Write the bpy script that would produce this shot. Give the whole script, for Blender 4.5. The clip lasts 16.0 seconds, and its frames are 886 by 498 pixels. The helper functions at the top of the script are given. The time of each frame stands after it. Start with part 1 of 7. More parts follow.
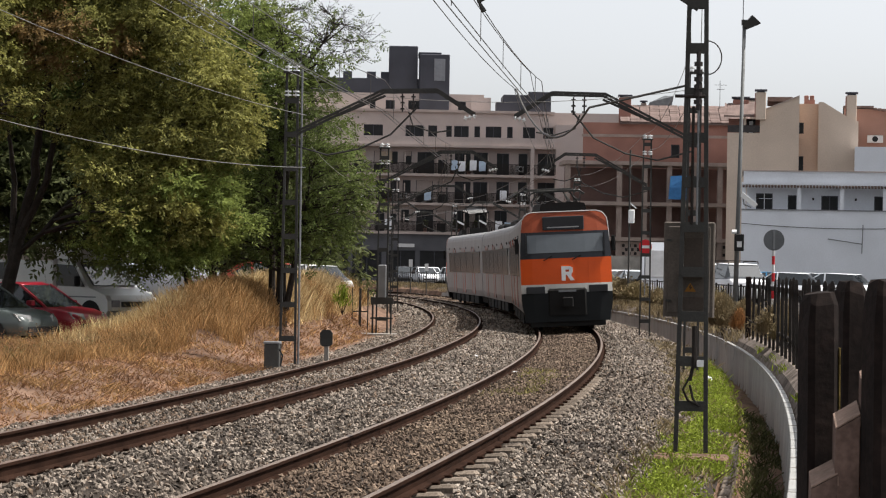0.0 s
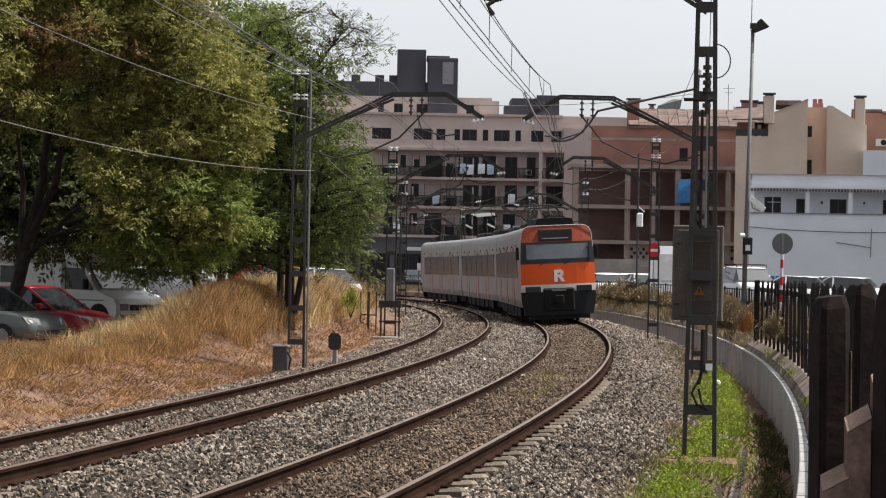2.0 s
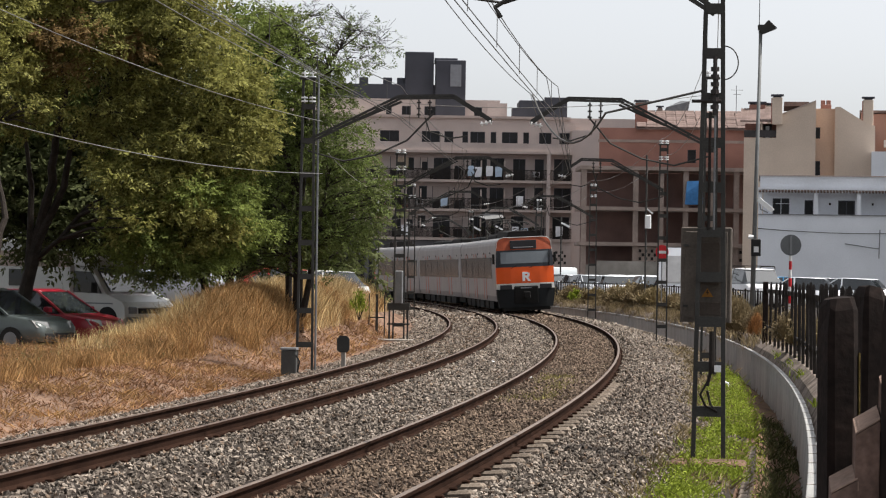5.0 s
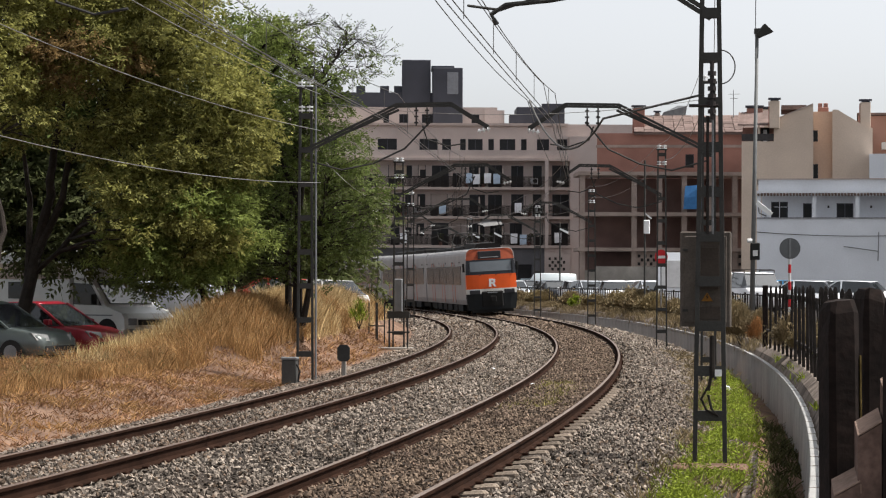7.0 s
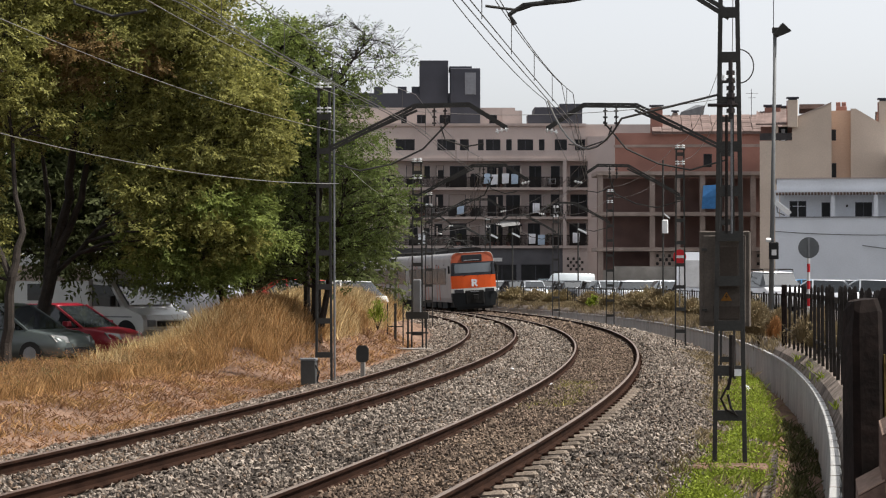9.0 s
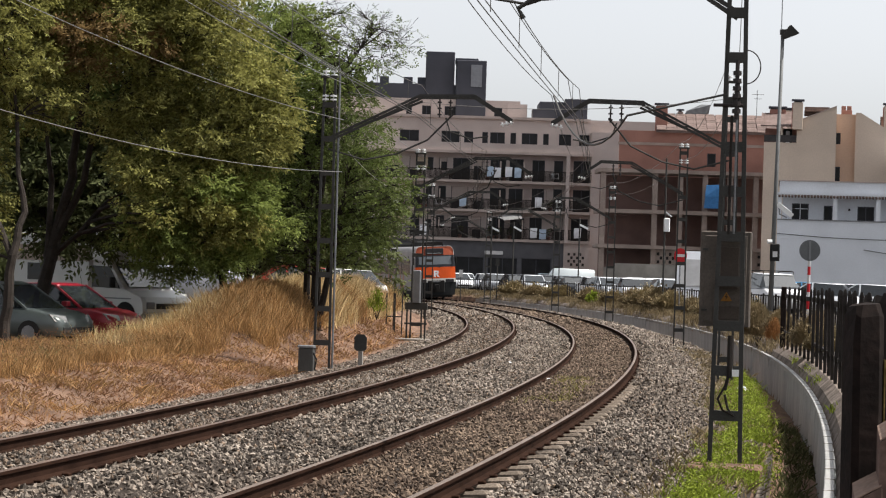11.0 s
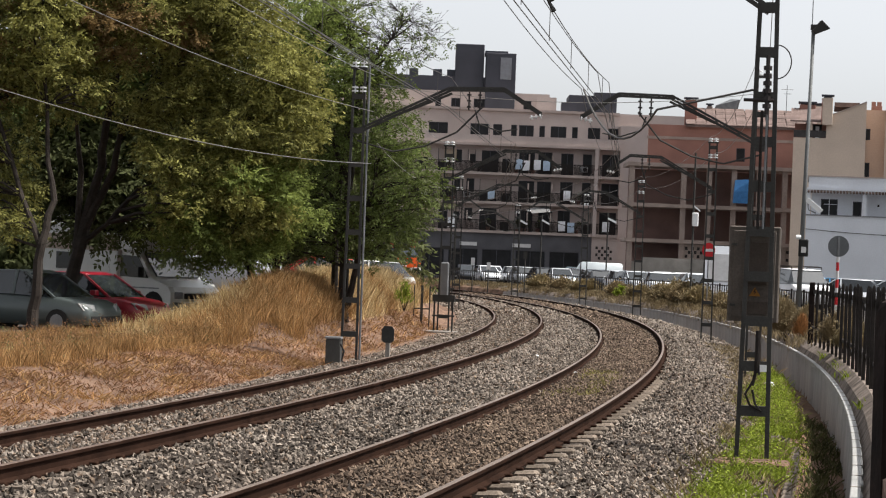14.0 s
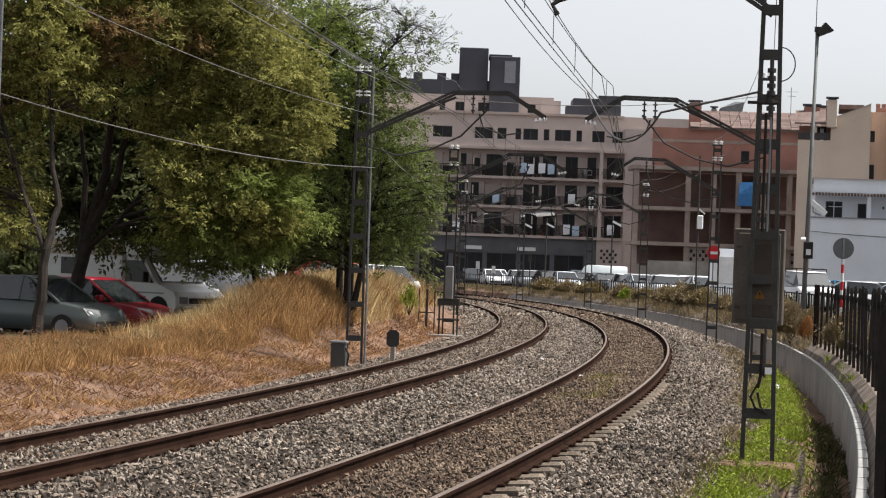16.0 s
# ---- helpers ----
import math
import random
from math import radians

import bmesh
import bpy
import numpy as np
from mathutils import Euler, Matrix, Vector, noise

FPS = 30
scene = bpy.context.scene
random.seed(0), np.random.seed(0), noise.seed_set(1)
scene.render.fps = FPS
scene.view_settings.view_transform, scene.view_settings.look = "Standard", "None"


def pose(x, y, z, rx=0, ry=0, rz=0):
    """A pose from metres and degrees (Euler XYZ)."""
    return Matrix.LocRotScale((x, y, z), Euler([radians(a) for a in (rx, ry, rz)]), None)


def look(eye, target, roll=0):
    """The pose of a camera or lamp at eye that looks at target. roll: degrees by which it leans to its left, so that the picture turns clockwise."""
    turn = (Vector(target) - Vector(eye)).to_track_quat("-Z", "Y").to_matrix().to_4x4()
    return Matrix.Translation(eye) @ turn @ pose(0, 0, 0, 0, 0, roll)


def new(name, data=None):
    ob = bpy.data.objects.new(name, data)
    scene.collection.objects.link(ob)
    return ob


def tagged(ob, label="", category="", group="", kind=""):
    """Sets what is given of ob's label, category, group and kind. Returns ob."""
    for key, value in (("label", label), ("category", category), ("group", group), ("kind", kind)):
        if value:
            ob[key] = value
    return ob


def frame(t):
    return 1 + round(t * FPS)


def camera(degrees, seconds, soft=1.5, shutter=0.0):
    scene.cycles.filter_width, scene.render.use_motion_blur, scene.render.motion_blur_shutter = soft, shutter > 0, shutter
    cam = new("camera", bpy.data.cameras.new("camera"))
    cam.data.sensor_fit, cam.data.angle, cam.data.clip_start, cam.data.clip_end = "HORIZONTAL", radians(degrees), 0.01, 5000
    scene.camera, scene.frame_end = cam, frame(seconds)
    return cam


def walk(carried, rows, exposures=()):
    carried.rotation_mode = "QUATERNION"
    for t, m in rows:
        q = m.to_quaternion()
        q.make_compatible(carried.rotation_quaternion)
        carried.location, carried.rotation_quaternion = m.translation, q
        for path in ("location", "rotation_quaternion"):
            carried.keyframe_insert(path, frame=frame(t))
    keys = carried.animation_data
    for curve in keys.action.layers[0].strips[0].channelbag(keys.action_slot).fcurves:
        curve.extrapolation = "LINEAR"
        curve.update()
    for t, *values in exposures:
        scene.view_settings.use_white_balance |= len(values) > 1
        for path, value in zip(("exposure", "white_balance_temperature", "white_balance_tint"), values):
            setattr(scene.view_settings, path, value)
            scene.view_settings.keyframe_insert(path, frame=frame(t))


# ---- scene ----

cam = camera(21.0, 16.0, soft=1.15)


def eye_pose(x, y, z, yaw, pitch, roll):
    return pose(x, y, z, 90 + pitch, 0, yaw) @ pose(0, 0, 0, 0, 0, roll)


PATH = [
    (0, 0.026, 0.000, 2.003, -1.605, 0.436, 1.009),
    (0.5, 0.022, 0.000, 2.003, -1.548, 0.398, 0.915),
    (1, 0.019, 0.000, 2.003, -1.406, 0.432, 0.887),
    (1.5, 0.019, 0.000, 2.003, -1.397, 0.446, 0.902),
    (2, 0.020, 0.000, 2.003, -1.408, 0.514, 1.027),
    (2.5, 0.012, 0.000, 2.003, -1.496, 0.574, 1.134),
    (3, 0.017, 0.000, 2.003, -1.557, 0.554, 1.206),
    (3.5, 0.020, 0.000, 2.003, -1.593, 0.547, 1.248),
    (4, 0.021, 0.000, 2.003, -1.440, 0.520, 1.255),
    (6.5, 0.021, 0.000, 2.003, -1.138, 0.708, 0.284),
    (7, 0.020, 0.000, 2.003, -1.230, 0.751, 0.169),
    (7.5, 0.012, 0.000, 2.003, -1.217, 0.816, -0.004),
    (8, 0.013, 0.000, 2.003, -1.090, 0.817, -0.116),
    (8.5, 0.013, 0.000, 2.003, -0.923, 0.804, -0.140),
    (9, 0.010, 0.000, 2.003, -0.797, 0.762, -0.026),
    (11.5, 0.002, 0.000, 2.003, -0.701, 0.503, 2.164),
    (12, -0.000, 0.000, 2.003, -0.531, 0.460, 2.397),
    (12.5, 0.002, 0.000, 2.003, -0.367, 0.453, 2.432),
    (13, 0.001, 0.000, 2.003, -0.268, 0.345, 2.428),
    (13.5, -0.003, 0.000, 2.003, -0.235, 0.312, 2.311),
    (14, -0.004, 0.000, 2.003, -0.120, 0.352, 2.267),
    (14.5, 0.000, 0.000, 2.003, -0.102, 0.410, 2.193),
    (15, 0.000, 0.000, 2.003, 0.004, 0.442, 2.097),
    (15.5, -0.003, 0.000, 2.003, -0.001, 0.509, 2.085),
    (16, -0.000, 0.000, 2.003, -0.000, 0.438, 2.040),
]
walk(cam, [(t, eye_pose(*r)) for t, *r in PATH])

# ---------------------------------------------------------------- light
SUN_EL, SUN_AZ = 60.0, 89.0       # azimuth clockwise from +y
world = bpy.data.worlds.new("sky")
scene.world = world
world.use_nodes = True
wn = world.node_tree.nodes
sky = wn.new("ShaderNodeTexSky")
sky.sky_type = "NISHITA"
sky.sun_disc = False
sky.sun_elevation = radians(SUN_EL)
sky.sun_rotation = radians(SUN_AZ)
sky.air_density, sky.dust_density, sky.ozone_density = 0.7, 2.5, 1.0
wn["Background"].inputs["Strength"].default_value = 0.15
haze = wn.new("ShaderNodeHueSaturation")     # milky summer haze
haze.inputs["Saturation"].default_value = 0.2
world.node_tree.links.new(sky.outputs[0], haze.inputs["Color"])
world.node_tree.links.new(haze.outputs[0], wn["Background"].inputs["Color"])
sun_data = bpy.data.lights.new("sun", "SUN")
sun_data.energy, sun_data.angle, sun_data.color = 4.7, radians(0.6), (1.0, 0.952, 0.885)
sun = new("sun", sun_data)
se, sa = radians(SUN_EL), radians(SUN_AZ)
sun.matrix_world = look((0, 0, 0), (-math.cos(se) * math.sin(sa), -math.cos(se) * math.cos(sa), -math.sin(se)))
scene.view_settings.exposure = 0.5

# ---------------------------------------------------------------- materials
MATS = {}


def mat(name, color, rough=0.7, metal=0.0, vary=0.18, scale=3.0, bump=0.0, fine=40.0, island=0.0, each=0.0, second=None, glow=0.0, spec=None):
    """A procedural surface: colour with stains at scale, grain at fine, relief by bump; second: a second stain colour."""
    if name in MATS:
        return MATS[name]
    m = bpy.data.materials.new(name)
    m.use_nodes = True
    n, link = m.node_tree.nodes, m.node_tree.links.new
    b = n["Principled BSDF"]
    b.inputs["Roughness"].default_value, b.inputs["Metallic"].default_value = rough, metal
    b.inputs["Specular IOR Level"].default_value = 0.2 if spec is None else spec
    co = n.new("ShaderNodeTexCoord")
    big, small = n.new("ShaderNodeTexNoise"), n.new("ShaderNodeTexNoise")
    big.inputs["Scale"].default_value, small.inputs["Scale"].default_value = scale, fine
    big.inputs["Detail"].default_value, small.inputs["Detail"].default_value = 5, 3
    for t in (big, small):
        link(co.outputs["Object"], t.inputs["Vector"])
    ramp = n.new("ShaderNodeMapRange")
    ramp.inputs["From Min"].default_value, ramp.inputs["From Max"].default_value = 0.32, 0.68
    link(big.outputs["Fac"], ramp.inputs["Value"])
    mix = n.new("ShaderNodeMix")
    mix.data_type = "RGBA"
    lo = [c * (1 - vary) for c in color]
    hi = list(second) if second else [min(1, c * (1 + vary)) for c in color]
    mix.inputs[6].default_value, mix.inputs[7].default_value = (*lo, 1), (*hi, 1)
    link(ramp.outputs[0], mix.inputs[0])
    hsv = n.new("ShaderNodeHueSaturation")
    link(mix.outputs[2], hsv.inputs["Color"])
    val = n.new("ShaderNodeMapRange")
    val.inputs["From Min"].default_value, val.inputs["From Max"].default_value = 0.25, 0.75
    val.inputs["To Min"].default_value, val.inputs["To Max"].default_value = 1 - vary, 1 + vary
    link(small.outputs["Fac"], val.inputs["Value"])
    out = val.outputs[0]
    for amount, node, sock in ((island, "ShaderNodeNewGeometry", "Random Per Island"), (each, "ShaderNodeObjectInfo", "Random")):
        if amount:
            g = n.new(node)
            r = n.new("ShaderNodeMapRange")
            r.inputs["To Min"].default_value, r.inputs["To Max"].default_value = 1 - amount, 1 + amount
            link(g.outputs[sock], r.inputs["Value"])
            mul = n.new("ShaderNodeMath")
            mul.operation = "MULTIPLY"
            link(out, mul.inputs[0]), link(r.outputs[0], mul.inputs[1])
            out = mul.outputs[0]
    link(out, hsv.inputs["Value"])
    link(hsv.outputs[0], b.inputs["Base Color"])
    if bump:
        bp = n.new("ShaderNodeBump")
        bp.inputs["Strength"].default_value, bp.inputs["Distance"].default_value = bump, 0.02
        link(small.outputs["Fac"], bp.inputs["Height"])
        link(bp.outputs[0], b.inputs["Normal"])
    if glow:
        b.inputs["Emission Color"].default_value, b.inputs["Emission Strength"].default_value = (*color, 1), glow
    MATS[name] = m
    return m


def leaf_mat(name, color, vary=0.35, through_light=0.35):
    m = mat(name, color, 0.7, vary=0.25, scale=0.5, fine=6, island=vary, spec=0.12)
    n, link = m.node_tree.nodes, m.node_tree.links.new
    b, out = n["Principled BSDF"], n["Material Output"]
    tr = n.new("ShaderNodeBsdfTranslucent")
    src = b.inputs["Base Color"].links[0].from_socket
    link(src, tr.inputs["Color"])
    mx = n.new("ShaderNodeMixShader")
    mx.inputs[0].default_value = through_light
    link(b.outputs[0], mx.inputs[1]), link(tr.outputs[0], mx.inputs[2]), link(mx.outputs[0], out.inputs["Surface"])
    return m


rail_side = mat("rail_rust", (0.024, 0.0125, 0.0085), 0.95, 0.0, 0.3, 2, 0.2, 60, spec=0.03)
rail_top = mat("rail_running_top", (0.165, 0.125, 0.1), 0.5, 0.35, 0.15, 1.5, 0, 30)
rail_top_dull = mat("rail_dull_top", (0.115, 0.08, 0.062), 0.55, 0.3, 0.2, 1.5, 0, 30)
sleeper_mat = mat("sleeper_concrete", (0.155, 0.124, 0.098), 0.9, 0, 0.35, 3, 0.3, 60, each=0.25)
stone_mat = mat("ballast_stone", (0.15, 0.121, 0.098), 0.9, 0, 0.12, 0.35, 0.2, 30, island=0.8, second=(0.232, 0.196, 0.163))
stone_brown = mat("rust_stained_stone", (0.118, 0.082, 0.061), 0.9, 0, 0.15, 0.5, 0.2, 30, island=0.65, second=(0.17, 0.125, 0.09))
# bed in near-black, painting the shade in the gaps between stones
bed_shade_mat = mat("ballast_bed_shade", (0.026, 0.018, 0.0135), 0.95, 0, 0.35, 0.4, 1.0, 14, second=(0.042, 0.032, 0.025))
soil_mat = mat("dry_soil", (0.125, 0.07, 0.045), 0.95, 0, 0.4, 0.6, 1.0, 9, second=(0.22, 0.138, 0.094))
asphalt = mat("worn_asphalt", (0.06, 0.056, 0.052), 0.9, 0, 0.2, 0.5, 0.3, 40)
concrete = mat("concrete", (0.26, 0.24, 0.215), 0.9, 0, 0.16, 1.2, 0.3, 40)
straw_grey = leaf_mat("grey_straw", (0.205, 0.158, 0.09), 0.45, 0.2)
pale_concrete = mat("pale_coping", (0.3, 0.298, 0.29), 0.85, 0, 0.12, 1.5, 0.2, 40)
wall_grey = mat("wall_panel_grey", (0.3, 0.305, 0.3), 0.85, 0, 0.14, 1.5, 0.2, 30, each=0.08)
brown_kerb = mat("brown_kerb", (0.135, 0.105, 0.085), 0.95, 0, 0.45, 2.5, 1.0, 18, second=(0.24, 0.195, 0.165))
mast_steel = mat("mast_steel", (0.045, 0.044, 0.041), 0.75, 0.0, 0.2, 2, 0.1, 40)
galv = mat("galvanised_steel", (0.19, 0.195, 0.2), 0.5, 0.6, 0.15, 3, 0.05, 40)
dark_iron = mat("dark_iron", (0.022, 0.018, 0.016), 0.8, 0.0, 0.25, 4, 0.2, 50)
old_wood = mat("tarred_old_wood", (0.014, 0.009, 0.0075), 0.95, 0, 0.45, 9, 0.08, 60)
# lighter tan for the sunlit board tops, also on the notches
tan_wood = mat("lit_tan_plank", (0.27, 0.19, 0.15), 0.85, 0, 0.2, 5, 0.4, 40)
wire_mat = mat("wire", (0.09, 0.085, 0.08), 0.5, 0.6, 0.1)
wire_light = mat("bare_wire", (0.24, 0.235, 0.22), 0.45, 0.6, 0.1)
insulator = mat("white_insulator", (0.75, 0.76, 0.76), 0.25, 0, 0.08)
brown_insulator = mat("dark_insulator", (0.032, 0.026, 0.025), 0.3, 0, 0.1)
bark = mat("bark", (0.03, 0.024, 0.02), 0.95, 0, 0.3, 5, 0.8, 30)
leaf_a = leaf_mat("leaf_olive", (0.218, 0.213, 0.064), 0.5, 0.45)
leaf_b = leaf_mat("leaf_green", (0.098, 0.126, 0.036), 0.45, 0.42)
leaf_c = leaf_mat("leaf_dark", (0.095, 0.108, 0.045), 0.35, 0.45)
leaf_g = leaf_mat("leaf_fresh", (0.17, 0.208, 0.056), 0.42, 0.52)
leaf_y = leaf_mat("leaf_yellow", (0.21, 0.14, 0.06), 0.4, 0.5)
straw = leaf_mat("dry_straw", (0.325, 0.193, 0.083), 0.5, 0.2)
litter = leaf_mat("red_brown_litter", (0.222, 0.122, 0.066), 0.45, 0.15)
straw_pale = leaf_mat("pale_straw", (0.5, 0.375, 0.195), 0.4, 0.2)
weed = leaf_mat("fresh_weed", (0.19, 0.235, 0.03), 0.5, 0.35)
glass = mat("dark_glass", (0.02, 0.024, 0.027), 0.04, 0, 0.1, spec=1.0)
black_rubber = mat("rubber", (0.02, 0.02, 0.02), 0.85, 0, 0.1)


# ---------------------------------------------------------------- geometry helpers
class Geo:
    """Gathers vertices and faces for one mesh."""

    def __init__(self):
        self.v, self.f = [], []

    def add(self, verts, faces, m=None):
        k = len(self.v)
        self.v += [tuple(m @ Vector(p)) for p in verts] if m is not None else [tuple(p) for p in verts]
        self.f += [tuple(i + k for i in q) for q in faces]
        return self

    def box(self, x0, x1, y0, y1, z0, z1, m=None, c=0.0):
        """A box; c: chamfer of its vertical and top edges."""
        if c:
            ring = [(x0 + c, y0), (x1 - c, y0), (x1, y0 + c), (x1, y1 - c), (x1 - c, y1), (x0 + c, y1), (x0, y1 - c), (x0, y0 + c)]
            mx, my = (x0 + x1) / 2, (y0 + y1) / 2
            sx, sy = 1 - 2 * c / (x1 - x0), 1 - 2 * c / (y1 - y0)
            vs = [(x, y, z0) for x, y in ring] + [(x, y, z1 - c) for x, y in ring] + [(mx + (x - mx) * sx, my + (y - my) * sy, z1) for x, y in ring]
            fs = [tuple(range(7, -1, -1)), tuple(range(16, 24))]
            for a in (0, 8):
                fs += [(a + i, a + (i + 1) % 8, a + 8 + (i + 1) % 8, a + 8 + i) for i in range(8)]
            return self.add(vs, fs, m)
        vs = [(x, y, z) for z in (z0, z1) for x, y in ((x0, y0), (x1, y0), (x1, y1), (x0, y1))]
        return self.add(vs, [(3, 2, 1, 0), (4, 5, 6, 7), (0, 1, 5, 4), (1, 2, 6, 5), (2, 3, 7, 6), (3, 0, 4, 7)], m)

    def rod(self, p0, p1, r0, r1=None, n=8, m=None):
        p0, p1 = Vector(p0), Vector(p1)
        r1 = r0 if r1 is None else r1
        q = (p1 - p0).to_track_quat("Z", "Y")
        vs = []
        for p, r in ((p0, r0), (p1, r1)):
            vs += [p + q @ Vector((r * math.cos(2 * math.pi * i / n), r * math.sin(2 * math.pi * i / n), 0)) for i in range(n)]
        fs = [(i, (i + 1) % n, n + (i + 1) % n, n + i) for i in range(n)] + [tuple(range(n - 1, -1, -1)), tuple(range(n, 2 * n))]
        return self.add(vs, fs, m)

    def path(self, pts, r, n=6, m=None):
        """A round tube through the points, in one piece."""
        pts = [Vector(p) for p in pts]
        rings = []
        q = (pts[1] - pts[0]).to_track_quat("Z", "Y")
        for i, p in enumerate(pts):
            d = (pts[min(i + 1, len(pts) - 1)] - pts[max(i - 1, 0)]).normalized()
            q = (q @ Vector((0, 0, 1))).rotation_difference(d) @ q
            rings.append([p + q @ Vector((r * math.cos(2 * math.pi * j / n), r * math.sin(2 * math.pi * j / n), 0)) for j in range(n)])
        return self.loft(rings, m)

    def bar(self, p0, p1, w, h, m=None):
        """A straight bar of rectangular section w wide and h high."""
        p0, p1 = Vector(p0), Vector(p1)
        d = (p1 - p0)
        q = d.to_track_quat("Y", "Z").to_matrix().to_4x4()
        t = Matrix.Translation(p0) @ q
        return self.box(-w / 2, w / 2, 0, d.length, -h / 2, h / 2, (m @ t) if m is not None else t)

    def loft(self, rings, m=None, cap=True):
        n = len(rings[0])
        vs = [p for r in rings for p in r]
        fs = [(k * n + i, k * n + (i + 1) % n, (k + 1) * n + (i + 1) % n, (k + 1) * n + i) for k in range(len(rings) - 1) for i in range(n)]
        if cap:
            fs += [tuple(range(n - 1, -1, -1)), tuple((len(rings) - 1) * n + i for i in range(n))]
        return self.add(vs, fs, m)

    def disc(self, c, r, axis, thick, n=16, m=None):
        a = Vector(axis).normalized() * thick / 2
        return self.rod(Vector(c) - a, Vector(c) + a, r, r, n, m)

    def mesh(self, name, material, smooth=False):
        me = bpy.data.meshes.new(name)
        me.from_pydata(self.v, [], self.f)
        bm = bmesh.new()
        bm.from_mesh(me)
        bmesh.ops.recalc_face_normals(bm, faces=bm.faces)
        bm.to_mesh(me)
        bm.free()
        me.materials.append(material)
        if smooth:
            me.polygons.foreach_set("use_smooth", [True] * len(me.polygons))
        return me


def part(name, geo, material, parent, label="", m=None, smooth=False):
    """One mesh object under a thing or a part."""
    ob = new(name, geo.mesh(name, material, smooth) if isinstance(geo, Geo) else geo)
    ob.parent = parent
    if m is not None:
        ob.matrix_basis = m
    return tagged(ob, label) if label else ob


def thing(name, m, label, category, group="", kind="", geo=None, material=None, smooth=False):
    """A top-level thing: an Empty at its base, or a single mesh."""
    ob = new(name, geo.mesh(name, material, smooth) if geo else None)
    ob.matrix_basis = m
    return tagged(ob, label, category, group, kind)


def raw(name, verts, faces, material, label, category, kind="stuff", parent=None):
    """A large mesh straight from arrays."""
    me = bpy.data.meshes.new(name)
    me.from_pydata(verts, [], faces)
    me.materials.append(material)
    ob = new(name, me)
    if parent:
        ob.parent = parent
    return tagged(ob, label, category, kind=kind)


# ---------------------------------------------------------------- the curve of the line
CX, CY, RAD = -445.84, 103.995, 452.85     # centre and radius of the nearer track's middle
GAUGE, CANT, SPACING, LIFT = 1.74, 0.10, 3.71, 0.04


def at(s, off, z=0.0):
    a = s / RAD
    return Vector((CX + (RAD + off) * math.cos(a), CY + (RAD + off) * math.sin(a), z))


def lie(s, off, z=0.0):
    """A pose on the line: x away from the curve's centre, y along it."""
    p = at(s, off, z)
    return pose(p.x, p.y, p.z, 0, 0, math.degrees(s / RAD))


def along(x, y):
    a = math.atan2(y - CY, x - CX)
    return a * RAD, math.hypot(x - CX, y - CY) - RAD


def smooth01(a, b, x):
    t = min(1, max(0, (x - a) / (b - a)))
    return t * t * (3 - 2 * t)


PROFILE = [(-13.5, -0.02), (-6.4, -0.3), (-5.6, -0.23), (-4.95, -0.18), (-4.5, -0.12), (-2.95, -0.03), (-2.72, -0.04), (-2.3, -0.03), (-1.5, -0.15), (-0.95, -0.17), (-0.7, -0.15), (0.72, -0.06), (0.82, -0.135), (0.95, -0.14), (1.17, -0.13), (1.32, -0.07), (1.9, -0.1), (2.6, -0.25),
           (3.5, -0.3), (3.66, -0.7), (4.27, -0.82), (4.37, -0.06), (4.52, 0.18), (5.0, 0.34), (5.4, 0.46), (7.5, 0.5), (40, 0.55)]


def ground_z(s, off):
    if off <= PROFILE[0][0]:
        z = PROFILE[0][1]
    elif off >= PROFILE[-1][0]:
        z = PROFILE[-1][1]
    else:
        for (a, za), (b, zb) in zip(PROFILE, PROFILE[1:]):
            if a <= off <= b:
                z = za + (zb - za) * (off - a) / (b - a)
                break
    if off < -5.9:
        crest = 0.02 + 1.25 * smooth01(-53.5, -45, s)
        rise = smooth01(6.2, 8.8, -off)
        fall = 1 - smooth01(8.8, 10.8, -off) * 0.97
        z = z * (1 - rise) + crest * rise * fall
        z += 0.12 * noise.noise((s * 0.35, off * 0.5, 1.0)) * rise
    return z


# ---------------------------------------------------------------- ground
def build_ground():
    ss = [-125, -112] + [-104 + 1.0 * i for i in range(110)] + [8 + 6 * i for i in range(42)] + [300, 360, 430, 520]
    oo = [-420, -200, -90, -45, -30, -22, -17] + [-14.5 + 0.5 * i for i in range(17)] + [p[0] for p in PROFILE if p[0] > -6.2] + [60, 110, 200, 500]
    oo = sorted(set(oo))
    v, f = [], []
    for s in ss:
        for o in oo:
            v.append(tuple(at(s, o, ground_z(s, o))))
    n = len(oo)
    for i in range(len(ss) - 1):
        for j in range(n - 1):
            f.append((i * n + j, i * n + j + 1, (i + 1) * n + j + 1, (i + 1) * n + j))
    ob = raw("ground", v, f, soil_mat, "bare dry soil and ballast bed along a railway curve", "ground", "structure")
    me = ob.data
    # second slot: the bed with gap shade in its colour
    me.materials.append(bed_shade_mat)
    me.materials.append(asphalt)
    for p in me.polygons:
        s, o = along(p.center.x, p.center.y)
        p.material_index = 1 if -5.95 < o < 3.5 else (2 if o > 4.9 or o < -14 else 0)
    return ob


ground = build_ground()


# ---------------------------------------------------------------- tracks
def tilt(off_in_track):
    return CANT * (off_in_track + GAUGE / 2) / GAUGE


def sweep(profile, s0, s1, off, z, step=1.5):
    g = Geo()
    k = max(2, int((s1 - s0) / step))
    g.loft([[at(s0 + (s1 - s0) * i / k, off + x, z + y) for x, y in profile] for i in range(k + 1)])
    return g


